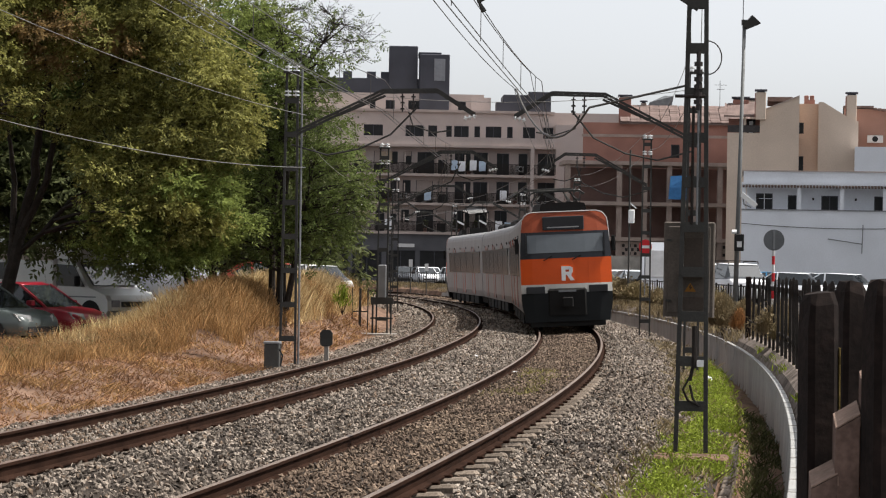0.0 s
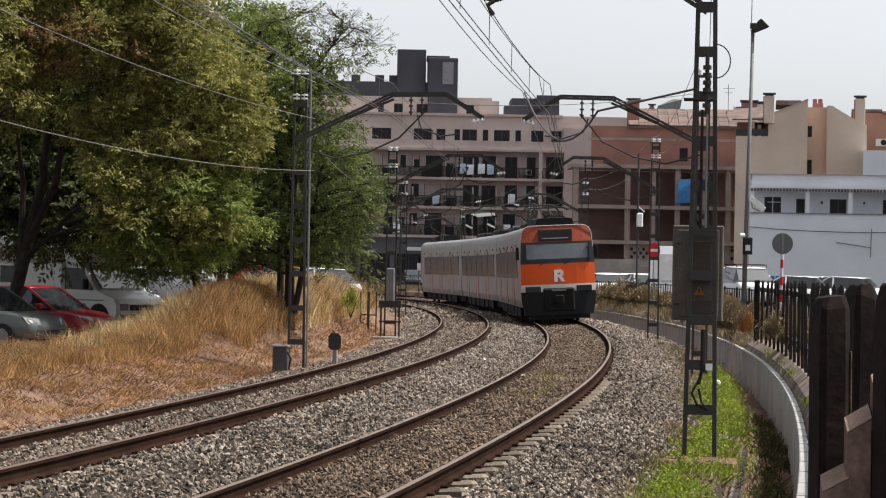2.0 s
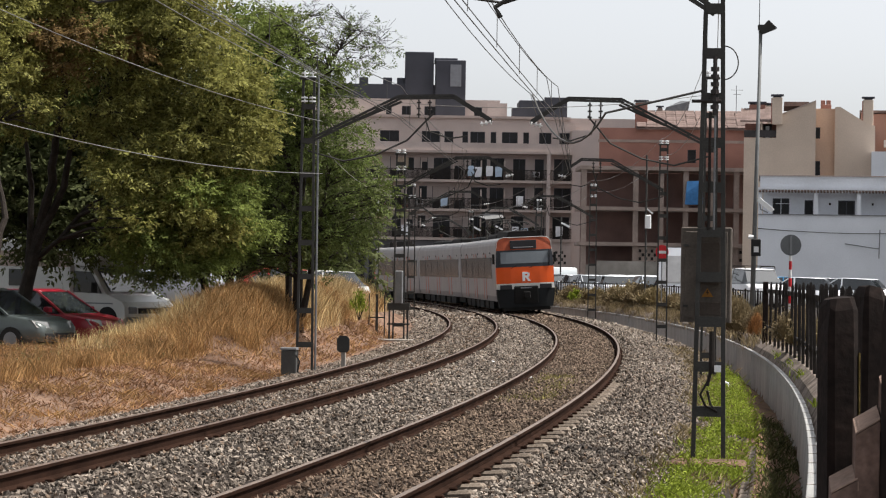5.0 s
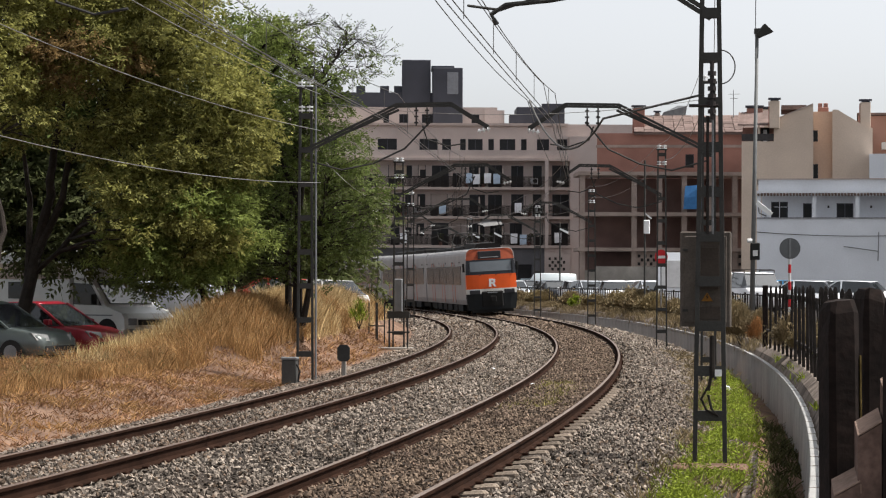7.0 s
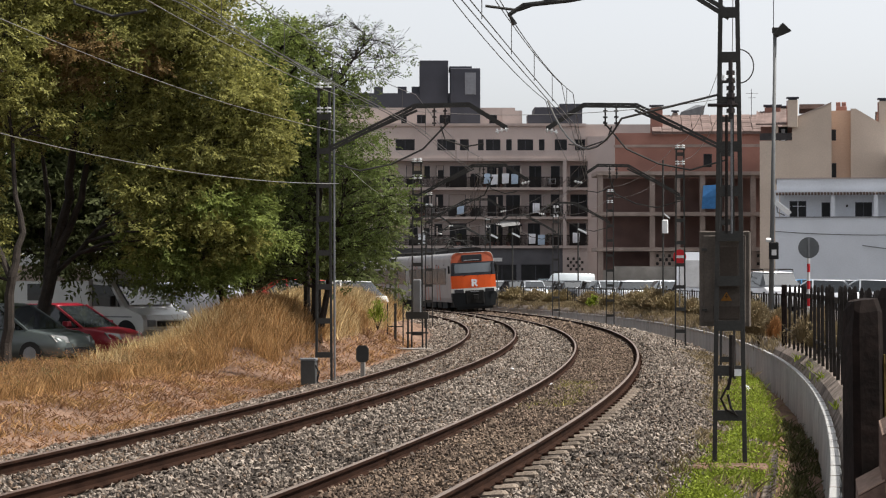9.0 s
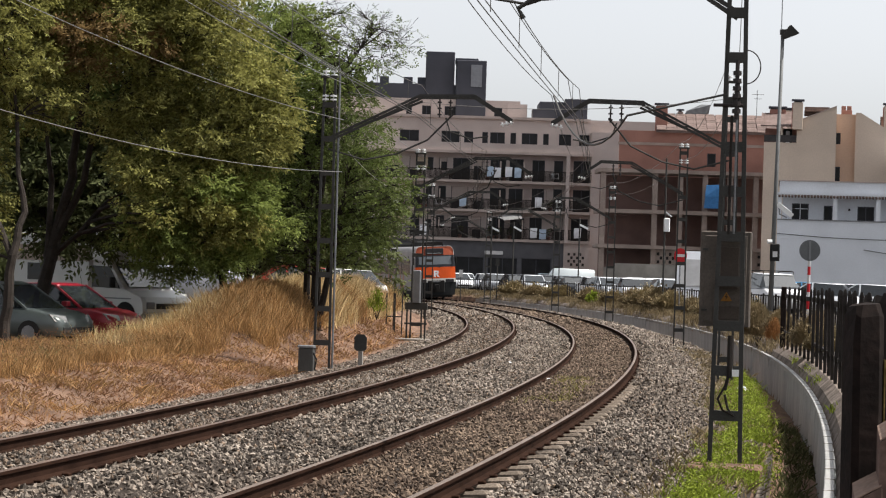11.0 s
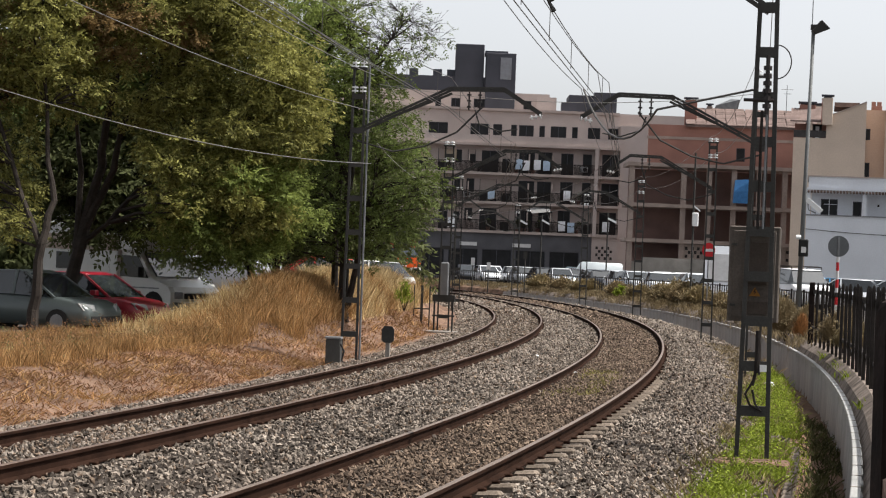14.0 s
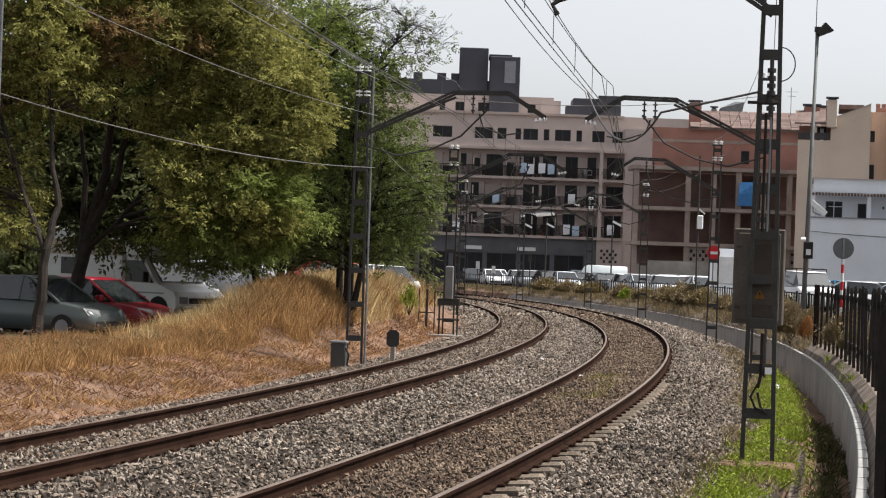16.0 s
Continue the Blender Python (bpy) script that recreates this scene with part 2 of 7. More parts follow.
RAIL = [(-0.07, -0.16), (0.07, -0.16), (0.07, -0.145), (0.012, -0.125), (0.01, -0.045), (0.036, -0.035), (0.036, -0.006), (-0.036, -0.006),
        (-0.036, -0.035), (-0.01, -0.045), (-0.012, -0.125), (-0.07, -0.145)]
HEAD = [(-0.026, -0.006), (0.026, -0.006), (0.02, 0.001), (-0.02, 0.001)]
SL = Geo()
SL.box(-1.22, -0.45, -0.075, 0.075, -0.2, 0.0, c=0.03).box(0.45, 1.17, -0.075, 0.075, -0.2, 0.0, c=0.03).box(-0.5, 0.5, -0.1, 0.1, -0.2, -0.03, c=0.02)
sleeper_mesh = SL.mesh("sleeper", sleeper_mat)
CLIP = Geo().box(-0.14, -0.06, -0.045, 0.045, 0, 0.03, c=0.01).box(0.06, 0.14, -0.045, 0.045, 0, 0.03, c=0.01)


def build_track(name, off, dz, label, top):
    tr = thing(name, Matrix(), label, "railway track", "railway tracks")
    for side in (-1, 1):
        o = side * GAUGE / 2
        z = dz + tilt(o)
        r = part("rail", sweep(RAIL, -118, 175, off + o, z), rail_side, tr, "rusty brown steel rail")
        part("rail_head", sweep(HEAD, -118, 175, off + o, z), top, r, "worn running surface")
    far, clips = Geo(), Geo()
    i, s = 0, -112.0
    while s < 120:
        m = lie(s, off, dz + CANT / 2 - 0.165) @ pose(0, 0, 0, 0, -math.degrees(CANT / GAUGE), random.uniform(-0.6, 0.6))
        if -84 < s < -1:
            part("sleeper", sleeper_mesh, sleeper_mat, tr, m=m)
        else:
            far.box(-1.22, 1.22, -0.1, 0.1, -0.2, 0, m)
        if s < 10:
            for side in (-1, 1):
                clips.add(CLIP.v, CLIP.f, m @ pose(side * GAUGE / 2, 0, 0.0))
        s += 0.8
    tagged(part("sleeper_rest", far, sleeper_mat, tr), kind="stuff")
    tagged(part("rail_fastening", clips, rail_side, tr, "dark iron rail fastenings"), kind="stuff")
    return tr


build_track("railway_track", 0.0, 0.0, "curved broad-gauge railway track with rusty rails and shiny heads", rail_top)
build_track("railway_track", -SPACING, LIFT, "curved railway track with dull rusty rails beside the other", rail_top_dull)


def scatter_stones():
    rng = np.random.default_rng(3)
    base = np.array([(1, 0, 0), (-1, 0, 0), (0, 1, 0), (0, -1, 0), (0, 0, 1), (0, 0, -1)], float)
    tri = np.array([(0, 2, 4), (2, 1, 4), (1, 3, 4), (3, 0, 4), (2, 0, 5), (1, 2, 5), (3, 1, 5), (0, 3, 5)])
    spots = []
    for s0, s1, dens, size in ((-92, -62, 240, 0.0265), (-62, -35, 185, 0.03), (-35, 0, 78, 0.04), (0, 70, 16, 0.08)):
        k = int((s1 - s0) * 9.3 * dens)
        spots.append(np.stack([rng.uniform(s0, s1, k), rng.uniform(-6.1, 3.4, k), rng.uniform(0.6, 1.35, k) * size], 1))
    spots = np.concatenate(spots)
    keep = np.ones(len(spots), bool)
    for c in (0.0, -SPACING):
        for side in (-1, 1):
            keep &= np.abs(spots[:, 1] - c - side * GAUGE / 2) > 0.1
    # stones lie thinner on the sleepers' ends
    on = np.zeros(len(spots), bool)
    ph = np.abs(((spots[:, 0] + 112.0) / 0.8) % 1.0 - 0.0)
    near = np.minimum(ph, 1 - ph) < 0.17
    for c in (0.0, -SPACING):
        d = spots[:, 1] - c
        on |= near & (spots[:, 0] < -58) & (np.abs(d) < 1.3) & (np.abs(d) > 0.9) & (d > 0)
    keep &= ~(on & (rng.random(len(spots)) < 0.72))
    # and in the hollows between them on the outer side
    d = spots[:, 1]
    hollow = (d > 0.85) & (d < 1.16) & ~near & (spots[:, 0] < -10)
    keep &= ~(hollow & (rng.random(len(spots)) < 0.75))
    spots = spots[keep]
    n = len(spots)
    xs = np.array([p[0] for p in PROFILE]); zs = np.array([p[1] for p in PROFILE])
    z = np.interp(spots[:, 1], xs, zs)
    z += np.where((spots[:, 0] > -58) & (spots[:, 1] > 0.85) & (spots[:, 1] < 1.36), 0.065, 0.0)
    a = spots[:, 0] / RAD
    c = np.stack([CX + (RAD + spots[:, 1]) * np.cos(a), CY + (RAD + spots[:, 1]) * np.sin(a), z + spots[:, 2] * 0.35 + rng.uniform(-0.012, 0.03, n)], 1)
    q = rng.normal(size=(n, 3, 3))
    u, _, w = np.linalg.svd(q)
    rot = u @ w
    shape = base[None] * rng.uniform(0.65, 1.25, (n, 6, 1)) * np.array([1.25, 0.92, 0.68])
    v = np.einsum("nij,nkj->nki", rot, shape) * spots[:, 2][:, None, None] + c[:, None, :]
    f = (tri[None] + (np.arange(n) * 6)[:, None, None]).reshape(-1, 3)
    brown = (np.abs(spots[:, 1]) < 0.85 + 0.1 * rng.normal(size=n)) | ((np.abs(spots[:, 1] + SPACING) < 0.8) & (rng.random(n) < 0.35)) | (rng.random(n) < 0.12)
    for pick, material, label in ((~brown, stone_mat, "loose grey-brown crushed ballast stones beside the rails"), (brown, stone_brown, "rust-stained brown ballast stones between the rails")):
        k = int(pick.sum())
        g = (tri[None] + (np.arange(k) * 6)[:, None, None]).reshape(-1, 3)
        raw("ballast_stones", v[pick].reshape(-1, 3).tolist(), g.tolist(), material, label, "ballast")


scatter_stones()


# ---------------------------------------------------------------- plants
def blades(name, spots, material, label, category, height, width, lean=0.35, per=5, spread=0.12, seed=1):
    """Upright tapering blades in tufts at (x, y, z) spots."""
    rng = np.random.default_rng(seed)
    b = np.repeat(np.array(spots, float), per, axis=0)
    n = len(b)
    b[:, :2] += rng.normal(0, spread, (n, 2))
    h = height * rng.uniform(0.45, 1.25, n)
    ang = rng.uniform(0, 2 * np.pi, n)
    side = np.stack([np.cos(ang), np.sin(ang), np.zeros(n)], 1) * (width * rng.uniform(0.6, 1.3, n))[:, None]
    tip = b + np.stack([rng.normal(0, lean, n) * h, rng.normal(0, lean, n) * h, h], 1)
    mid = b * 0.5 + tip * 0.5 + np.stack([np.zeros(n), np.zeros(n), 0.12 * h], 1)
    v = np.stack([b - side, b + side, mid + side * 0.8, tip, mid - side * 0.8], 1).reshape(-1, 3)
    f = [(i, i + 1, i + 2, i + 3, i + 4) for i in range(0, 5 * n, 5)]
    return raw(name, v.tolist(), f, material, label, category)


def grass_spots(n, s0, s1, o0, o1, seed, keep=lambda s, o: True):
    rng = random.Random(seed)
    out = []
    while len(out) < n:
        s, o = rng.uniform(s0, s1), rng.uniform(o0, o1)
        if keep(s, o):
            p = at(s, o, ground_z(s, o) - 0.03)
            out.append(tuple(p))
    return out


def patchy(s, o):
    if s < -50 and o > -8.75 + 0.7 * noise.noise((s * 0.3, o * 0.2, 4.0)):
        return False
    return noise.noise((s * 0.25, o * 0.4, 7.0)) > -0.15 - 0.25 * smooth01(7.0, 9.5, -o)


blades("dry_grass", grass_spots(15000, -53, -8, -11.2, -7.5, 5, patchy), straw, "tall dry straw-coloured grass on the embankment", "grass", 0.42, 0.0055, per=11, spread=0.16, seed=5)
blades("dry_grass", grass_spots(11000, -86, -52, -12.6, -7.9, 15, patchy), straw, "knee-high dry grass before the parked cars", "grass", 0.3, 0.005, per=9, spread=0.14, seed=15)
blades("dry_grass", grass_spots(4200, -54, -8, -11.0, -7.4, 6, lambda s, o: noise.noise((s * 0.2, o * 0.3, 3.0)) > 0.12), straw_pale,
       "pale bleached tall grass in tufts", "grass", 0.6, 0.005, lean=0.28, per=13, spread=0.16, seed=6)
blades("short_dry_grass", grass_spots(5500, -86, -20, -8.8, -6.1, 8, lambda s, o: noise.noise((s * 0.5, o * 0.8, 9.0)) > -0.35), litter, "short red-brown dry grass and litter on the slope",
       "grass", 0.09, 0.011, lean=1.3, per=6, seed=8)
blades("short_dry_grass", grass_spots(2100, -86, -20, -8.8, -6.3, 9, lambda s, o: noise.noise((s * 0.6, o * 0.9, 19.0)) > 0.0), straw, "short straw tufts on the slope",
       "grass", 0.14, 0.008, lean=1.0, per=6, seed=9)
blades("green_weeds", grass_spots(1900, -86, -48, 2.75, 3.42, 11, lambda s, o: noise.noise((s * 0.7, o * 1.6, 2.0)) > 0.04 - 0.22 * smooth01(2.9, 3.3, o)), weed,
       "fresh green weeds beside the ditch", "weeds", 0.13, 0.014, lean=0.7, per=6, seed=11)
blades("dry_weeds", grass_spots(1300, -92, -30, 2.4, 3.5, 12, lambda s, o: noise.noise((s * 0.5, o, 22.0)) > -0.1), straw_grey, "dry weed stalks on the track shoulder", "weeds", 0.17, 0.01, lean=0.7, per=4, seed=12)


blades("dry_grass", grass_spots(5200, -46, 112, 4.45, 6.6, 31, lambda s, o: noise.noise((s * 0.3, o * 0.8, 13.0)) > -0.2), straw_grey, "dry tan grass along the railing", "grass", 0.27, 0.01,
       lean=0.4, per=9, spread=0.2, seed=31)


blades("dry_weeds", grass_spots(190, -65, -54.5, -0.5, 0.3, 41, lambda s, o: noise.noise((s * 0.6, o * 1.5, 5.0)) > -0.1), leaf_mat("olive_weed", (0.2, 0.175, 0.06), 0.5, 0.3), "low olive weeds between the rails", "weeds", 0.11, 0.008,
       lean=0.7, per=6, spread=0.1, seed=41)


def leaf_cloud(centres, radii, count, size, seed, flat=0.75):
    """Small leaves in clumps: arrays of quads."""
    rng = np.random.default_rng(seed)
    c = np.array(centres, float)
    r = np.array(radii, float)
    pick = rng.choice(len(c), count, p=r ** 2 / (r ** 2).sum())
    d = rng.normal(size=(count, 3))
    d /= np.linalg.norm(d, axis=1)[:, None]
    p = c[pick] + d * (r[pick] * rng.uniform(0.25, 1.0, count) ** 0.6)[:, None] * np.array([1, 1, flat])
    n = rng.normal(size=(count, 3)) + np.array([0, 0, 0.5])
    n /= np.linalg.norm(n, axis=1)[:, None]
    t = np.cross(n, rng.normal(size=(count, 3)))
    t /= np.linalg.norm(t, axis=1)[:, None]
    b = np.cross(n, t)
    L = size * rng.uniform(0.6, 1.4, count)[:, None]
    v = np.stack([p - t * L, p - b * L * 0.42, p + t * L, p + b * L * 0.42], 1).reshape(-1, 3)
    f = [(i, i + 1, i + 2, i + 3) for i in range(0, 4 * count, 4)]
    return v.tolist(), f


def seed_heads(n, s0, s1, o0, o1, low, high, size, material, label, seed):
    """Small seed heads and dry leaves on the tips of the grass."""
    rg = random.Random(seed)
    cs = []
    while len(cs) < n:
        s, o = rg.uniform(s0, s1), rg.uniform(o0, o1)
        if patchy(s, o):
            cs.append(tuple(at(s, o, ground_z(s, o) + rg.uniform(low, high))))
    v, f = leaf_cloud(cs, [0.1] * n, n * 9, size, seed + 1, 1.3)
    raw("seed_heads", v, f, material, label, "grass")


seed_heads(2600, -53, -8, -11.0, -7.4, 0.2, 0.62, 0.013, straw_pale, "pale seed heads of the tall dry grass", 51)
seed_heads(2000, -86, -50, -12.4, -8.0, 0.1, 0.4, 0.017, litter, "brown seed heads of the dry grass", 53)
seed_heads(900, -86, -46, -12.4, -8.2, 0.05, 0.3, 0.02, leaf_mat("grey_green_weed", (0.16, 0.16, 0.07), 0.4, 0.3), "grey-green weeds among the dry grass", 55)


def leafy_weeds():
    rg = random.Random(77)
    cs, rs = [], []
    while len(cs) < 460:
        s, o = rg.uniform(-84, -46), rg.uniform(2.85, 3.6)
        if noise.noise((s * 0.7, o * 1.6, 2.0)) > 0.05 - 0.25 * smooth01(2.9, 3.4, o):
            p = at(s, o, ground_z(s, o) + rg.uniform(0.0, 0.12))
            cs.append(tuple(p))
            rs.append(rg.uniform(0.07, 0.22))
    v, f = leaf_cloud(cs, rs, 26000, 0.022, 78, 0.8)
    raw("green_weeds", v, f, weed, "low leafy green weeds between track and ditch", "weeds")


leafy_weeds()
blades("dry_weeds", grass_spots(420, -92, -58, 3.72, 4.25, 61, lambda s, o: noise.noise((s * 0.8, o * 2.0, 6.0)) > -0.1), leaf_mat("ditch_weed", (0.075, 0.08, 0.035), 0.5, 0.3), "dull weeds growing in the ditch", "weeds", 0.16, 0.012, lean=0.8, per=7, spread=0.1, seed=61)
blades("dry_weeds", grass_spots(90, -80, -44, 4.55, 4.72, 63, lambda s, o: noise.noise((s * 0.6, o * 2.0, 16.0)) > 0.05), weed, "green weeds at the foot of the fence", "weeds", 0.13, 0.012, lean=0.6, per=7, spread=0.08, seed=63)


def build_ditch_edge():
    """Short precast stones along the ditch, before the weeds."""
    w = thing("ditch_edging", Matrix(), "row of pale brown precast edging stones along the ditch", "kerb", kind="structure")
    s = -92.0
    while s < -72:
        part("edging_stone", Geo().box(-0.05, 0.05, 0.01, 0.33, -0.2, 0.03, c=0.015), sleeper_mat, w, m=lie(s, 3.6 + random.uniform(-0.01, 0.01), -0.3 + random.uniform(-0.012, 0.012)) @ pose(0, 0, 0, 0, random.uniform(-3, 3), random.uniform(-2, 2)))
        s += 0.35


build_ditch_edge()


def spray_leaves(centres, radii, count, length, size, seed, droop=0.35):
    """Pinnate sprays of seven small leaflets round clump centres: vertices and faces."""
    rng = np.random.default_rng(seed)
    unit = lambda a: a / np.maximum(np.linalg.norm(a, axis=-1, keepdims=True), 1e-6)
    c, r = np.array(centres, float), np.array(radii, float)
    pick = rng.choice(len(c), count, p=r ** 2 / (r ** 2).sum())
    d = unit(rng.normal(size=(count, 3)) + np.array([0, 0, 0.55]))
    reach = rng.uniform(0.15, 1.0, count) ** 0.55 * np.where(rng.random(count) < 0.18, rng.uniform(1.1, 1.7, count), 1.0)
    p = c[pick] + d * (r[pick] * reach)[:, None] * np.array([1, 1, 0.6])
    axis = unit(d * np.array([1, 1, 0.3]) + rng.normal(0, 0.5, (count, 3)) + np.array([0, 0, -droop]))
    n = unit(rng.normal(0, 0.5, (count, 3)) + np.array([0, 0, 1.0]) - axis * axis[:, 2:3])
    side = unit(np.cross(n, axis))
    ln = length * rng.uniform(0.6, 1.3, count)[:, None]
    out = []
    for k, sgn in ((0.25, 1), (0.3, -1), (0.55, 1), (0.6, -1), (0.82, 1), (0.88, -1), (0.95, 0)):
        q = p + axis * ln * k
        ax = unit(side * sgn * 0.9 + axis * (0.5 if sgn else 1.0) + np.array([0, 0, -0.25]) + rng.normal(0, 0.18, (count, 3)))
        L = size * rng.uniform(0.75, 1.3, count)[:, None]
        w = unit(np.cross(n, ax)) * L * 0.21
        out.append(np.stack([q, q + ax * L * 0.45 + w, q + ax * L, q + ax * L * 0.45 - w], 1))
    v = np.concatenate(out, 0).reshape(-1, 3)
    return v, np.arange(len(v)).reshape(-1, 4)


def build_tree(stems, lobes, material, sprays, size, seed, label, second=None, clump=0.42, gap=1.0, fill=0.2, twigs=3, droop=0.35, share=0.08):
    """stems: (radius at foot, points); lobes: (x, y, z, rx, ry, rz), whose shells carry clumps of leaf sprays on limbs."""
    rng = random.Random(seed)
    foot = Vector(stems[0][1][0])
    s, o = along(foot.x, foot.y)
    foot.z = ground_z(s, o) - 0.1
    tree = thing("tree", pose(*foot), label, "tree", "trees beside the line")
    g, nodes = Geo(), []
    for k, (r0, pts) in enumerate(stems):
        pts = [Vector(q) - foot for q in pts]
        if k == 0:
            pts[0].z = 0
        fine = []
        for i in range(len(pts) - 1):
            for j in range(3):
                wob = 0.22 * r0
                fine.append(pts[i].lerp(pts[i + 1], j / 3) + Vector((rng.uniform(-wob, wob), rng.uniform(-wob, wob), 0)) * (i + j > 0))
        fine.append(pts[-1])
        n = len(fine)
        rad = [r0 * (1.25 if k == 0 and i == 0 else 1) * (1 - 0.82 * i / (n - 1)) for i in range(n)]
        g.loft([[p + Vector((r * math.cos(a * 0.785), r * math.sin(a * 0.785), 0)) for a in range(8)] for p, r in zip(fine, rad)])
        nodes += [(p, r) for p, r in zip(fine, rad) if k or p.z > 1.4]
    cs, rs = [], []
    for x, y, z, rx, ry, rz in lobes:
        c0 = Vector((x, y, z)) - foot
        for _ in range(int(26 * (rx * ry * rz) ** 0.67 / clump ** 2 * 0.5)):
            d = Vector((rng.gauss(0, 1), rng.gauss(0, 1), rng.gauss(0, 1))).normalized() * (rng.uniform(0.7, 1.18) if rng.random() > fill else rng.uniform(0.1, 0.7))
            c = c0 + Vector((d.x * rx, d.y * ry, d.z * rz))
            if c.z > 1.0 and all((c - q).length > clump * gap * 1.25 for q in cs):
                cs.append(c)
                rs.append(clump * rng.uniform(0.5, 1.35))
    for c, r in zip(cs, rs):
        p, pr = min(nodes, key=lambda q: (q[0] - c).length + 1.2 * max(0, q[0].z - c.z + 0.2))
        m = p.lerp(c, 0.5) + Vector((rng.uniform(-0.15, 0.15), rng.uniform(-0.15, 0.15), 0.12))
        lr = min(pr * 0.55, 0.012 + 0.014 * (c - p).length)
        g.rod(p, m, lr, lr * 0.75, 5)
        g.rod(m, c, lr * 0.75, lr * 0.35, 5)
        for _ in range(twigs):
            e = c + Vector((rng.uniform(-1, 1), rng.uniform(-1, 1), rng.uniform(-0.3, 0.8))) * r
            k = m.lerp(c, rng.uniform(0.4, 1.0))
            g.rod(k, e, lr * 0.35, 0.006, 3)
    part("trunk", g, bark, tree, "dark forked trunk and limbs")
    v, f = spray_leaves(cs, rs, sprays, 0.3 * size / 0.1, size, seed, droop)
    me = bpy.data.meshes.new("crown")
    me.from_pydata(v.tolist(), [], f.tolist())
    me.materials.append(material)
    if second:
        me.materials.append(second)
        k = np.tile(np.random.default_rng(seed).random(sprays) < share, 7)
        me.polygons.foreach_set("material_index", k.astype(int))
    part("crown", me, material, tree, "crown of small pinnate leaves with gaps")
    return tree


LOCUST = "tall locust tree with olive-green small leaves and dark trunk"
build_tree([(0.15, [(-9.24, 54.6, 0), (-9.16, 54.7, 0.9), (-9.1, 54.9, 2.1), (-8.95, 55.3, 3.1), (-9.2, 55.8, 4.4), (-9.5, 56.2, 7.2)]),
            (0.09, [(-9.1, 54.9, 2.0), (-9.7, 55.5, 3.2), (-10.6, 56.2, 5.4), (-11.1, 56.4, 7.0)])],
           [(-11.2, 56, 6.6, 1.2, 1.3, 1.3), (-9.8, 56, 7.0, 1.3, 1.3, 1.2), (-9.2, 57, 5.9, 1.4, 1.2, 0.6), (-10.3, 56.4, 3.9, 0.7, 0.9, 0.8), (-10.3, 56, 2.5, 0.6, 0.8, 0.3), (-11.4, 56.5, 4.4, 0.9, 1.2, 1.5), (-10.2, 56, 9.0, 1.7, 1.3, 1.0)],
           leaf_a, 8500, 0.105, 21, LOCUST, leaf_y)
build_tree([(0.2, [(-9.3, 60, 0), (-9.13, 60, 1.5), (-8.88, 60, 2.8), (-8.51, 59.8, 4.1), (-8.4, 59.4, 5.2), (-8.0, 58.8, 6.6), (-7.8, 58, 8.4)]),
            (0.13, [(-9.0, 60, 2.3), (-8.5, 59.9, 3.3), (-8.2, 59.7, 4.0), (-7.95, 59.5, 5.2), (-6.9, 59, 6.5), (-5.7, 58.8, 7.5)]),
            (0.1, [(-9.1, 60, 1.6), (-9.02, 60, 4.0), (-9.15, 59.6, 5.2), (-9.3, 59, 6.5)]),
            (0.11, [(-9.0, 60, 2.1), (-8.3, 59.9, 2.7), (-7.5, 59.6, 3.6), (-6.2, 59.2, 4.1), (-4.9, 59.4, 5.2)])],
           [(-8.0, 57.5, 7.4, 1.8, 1.2, 1.1), (-8.0, 58, 8.9, 2.3, 1.2, 0.8), (-6.2, 58.5, 7.5, 1.5, 1.2, 1.2), (-6.2, 58.5, 5.4, 1.3, 1.1, 0.9), (-6.3, 57.8, 3.7, 0.6, 1.0, 1.0), (-4.9, 59, 6.8, 1.5, 1.2, 1.25), (-4.2, 59.5, 5.6, 1.1, 1.2, 1.2), (-6.2, 58.5, 9.0, 1.8, 1.2, 0.8)],
           leaf_a, 14000, 0.105, 22, LOCUST, leaf_y)
build_tree([(0.13, [(-4.7, 62, 0), (-4.8, 61.6, 1.6), (-5.3, 60.2, 2.9), (-5.0, 60, 4.2)]), (0.07, [(-5.0, 61.2, 1.9), (-6.0, 59.8, 2.6), (-6.5, 59.4, 2.9)])],
           [(-5.4, 59, 3.6, 1.5, 1.1, 1.25), (-4.1, 60, 3.5, 0.8, 1.1, 1.05), (-6.1, 59, 2.35, 1.1, 1.0, 0.6), (-4.7, 60, 2.35, 0.85, 1.0, 0.5)],
           leaf_g, 7200, 0.1, 23, "low locust tree with fresh mid-green small leaves", leaf_a, share=0.3)
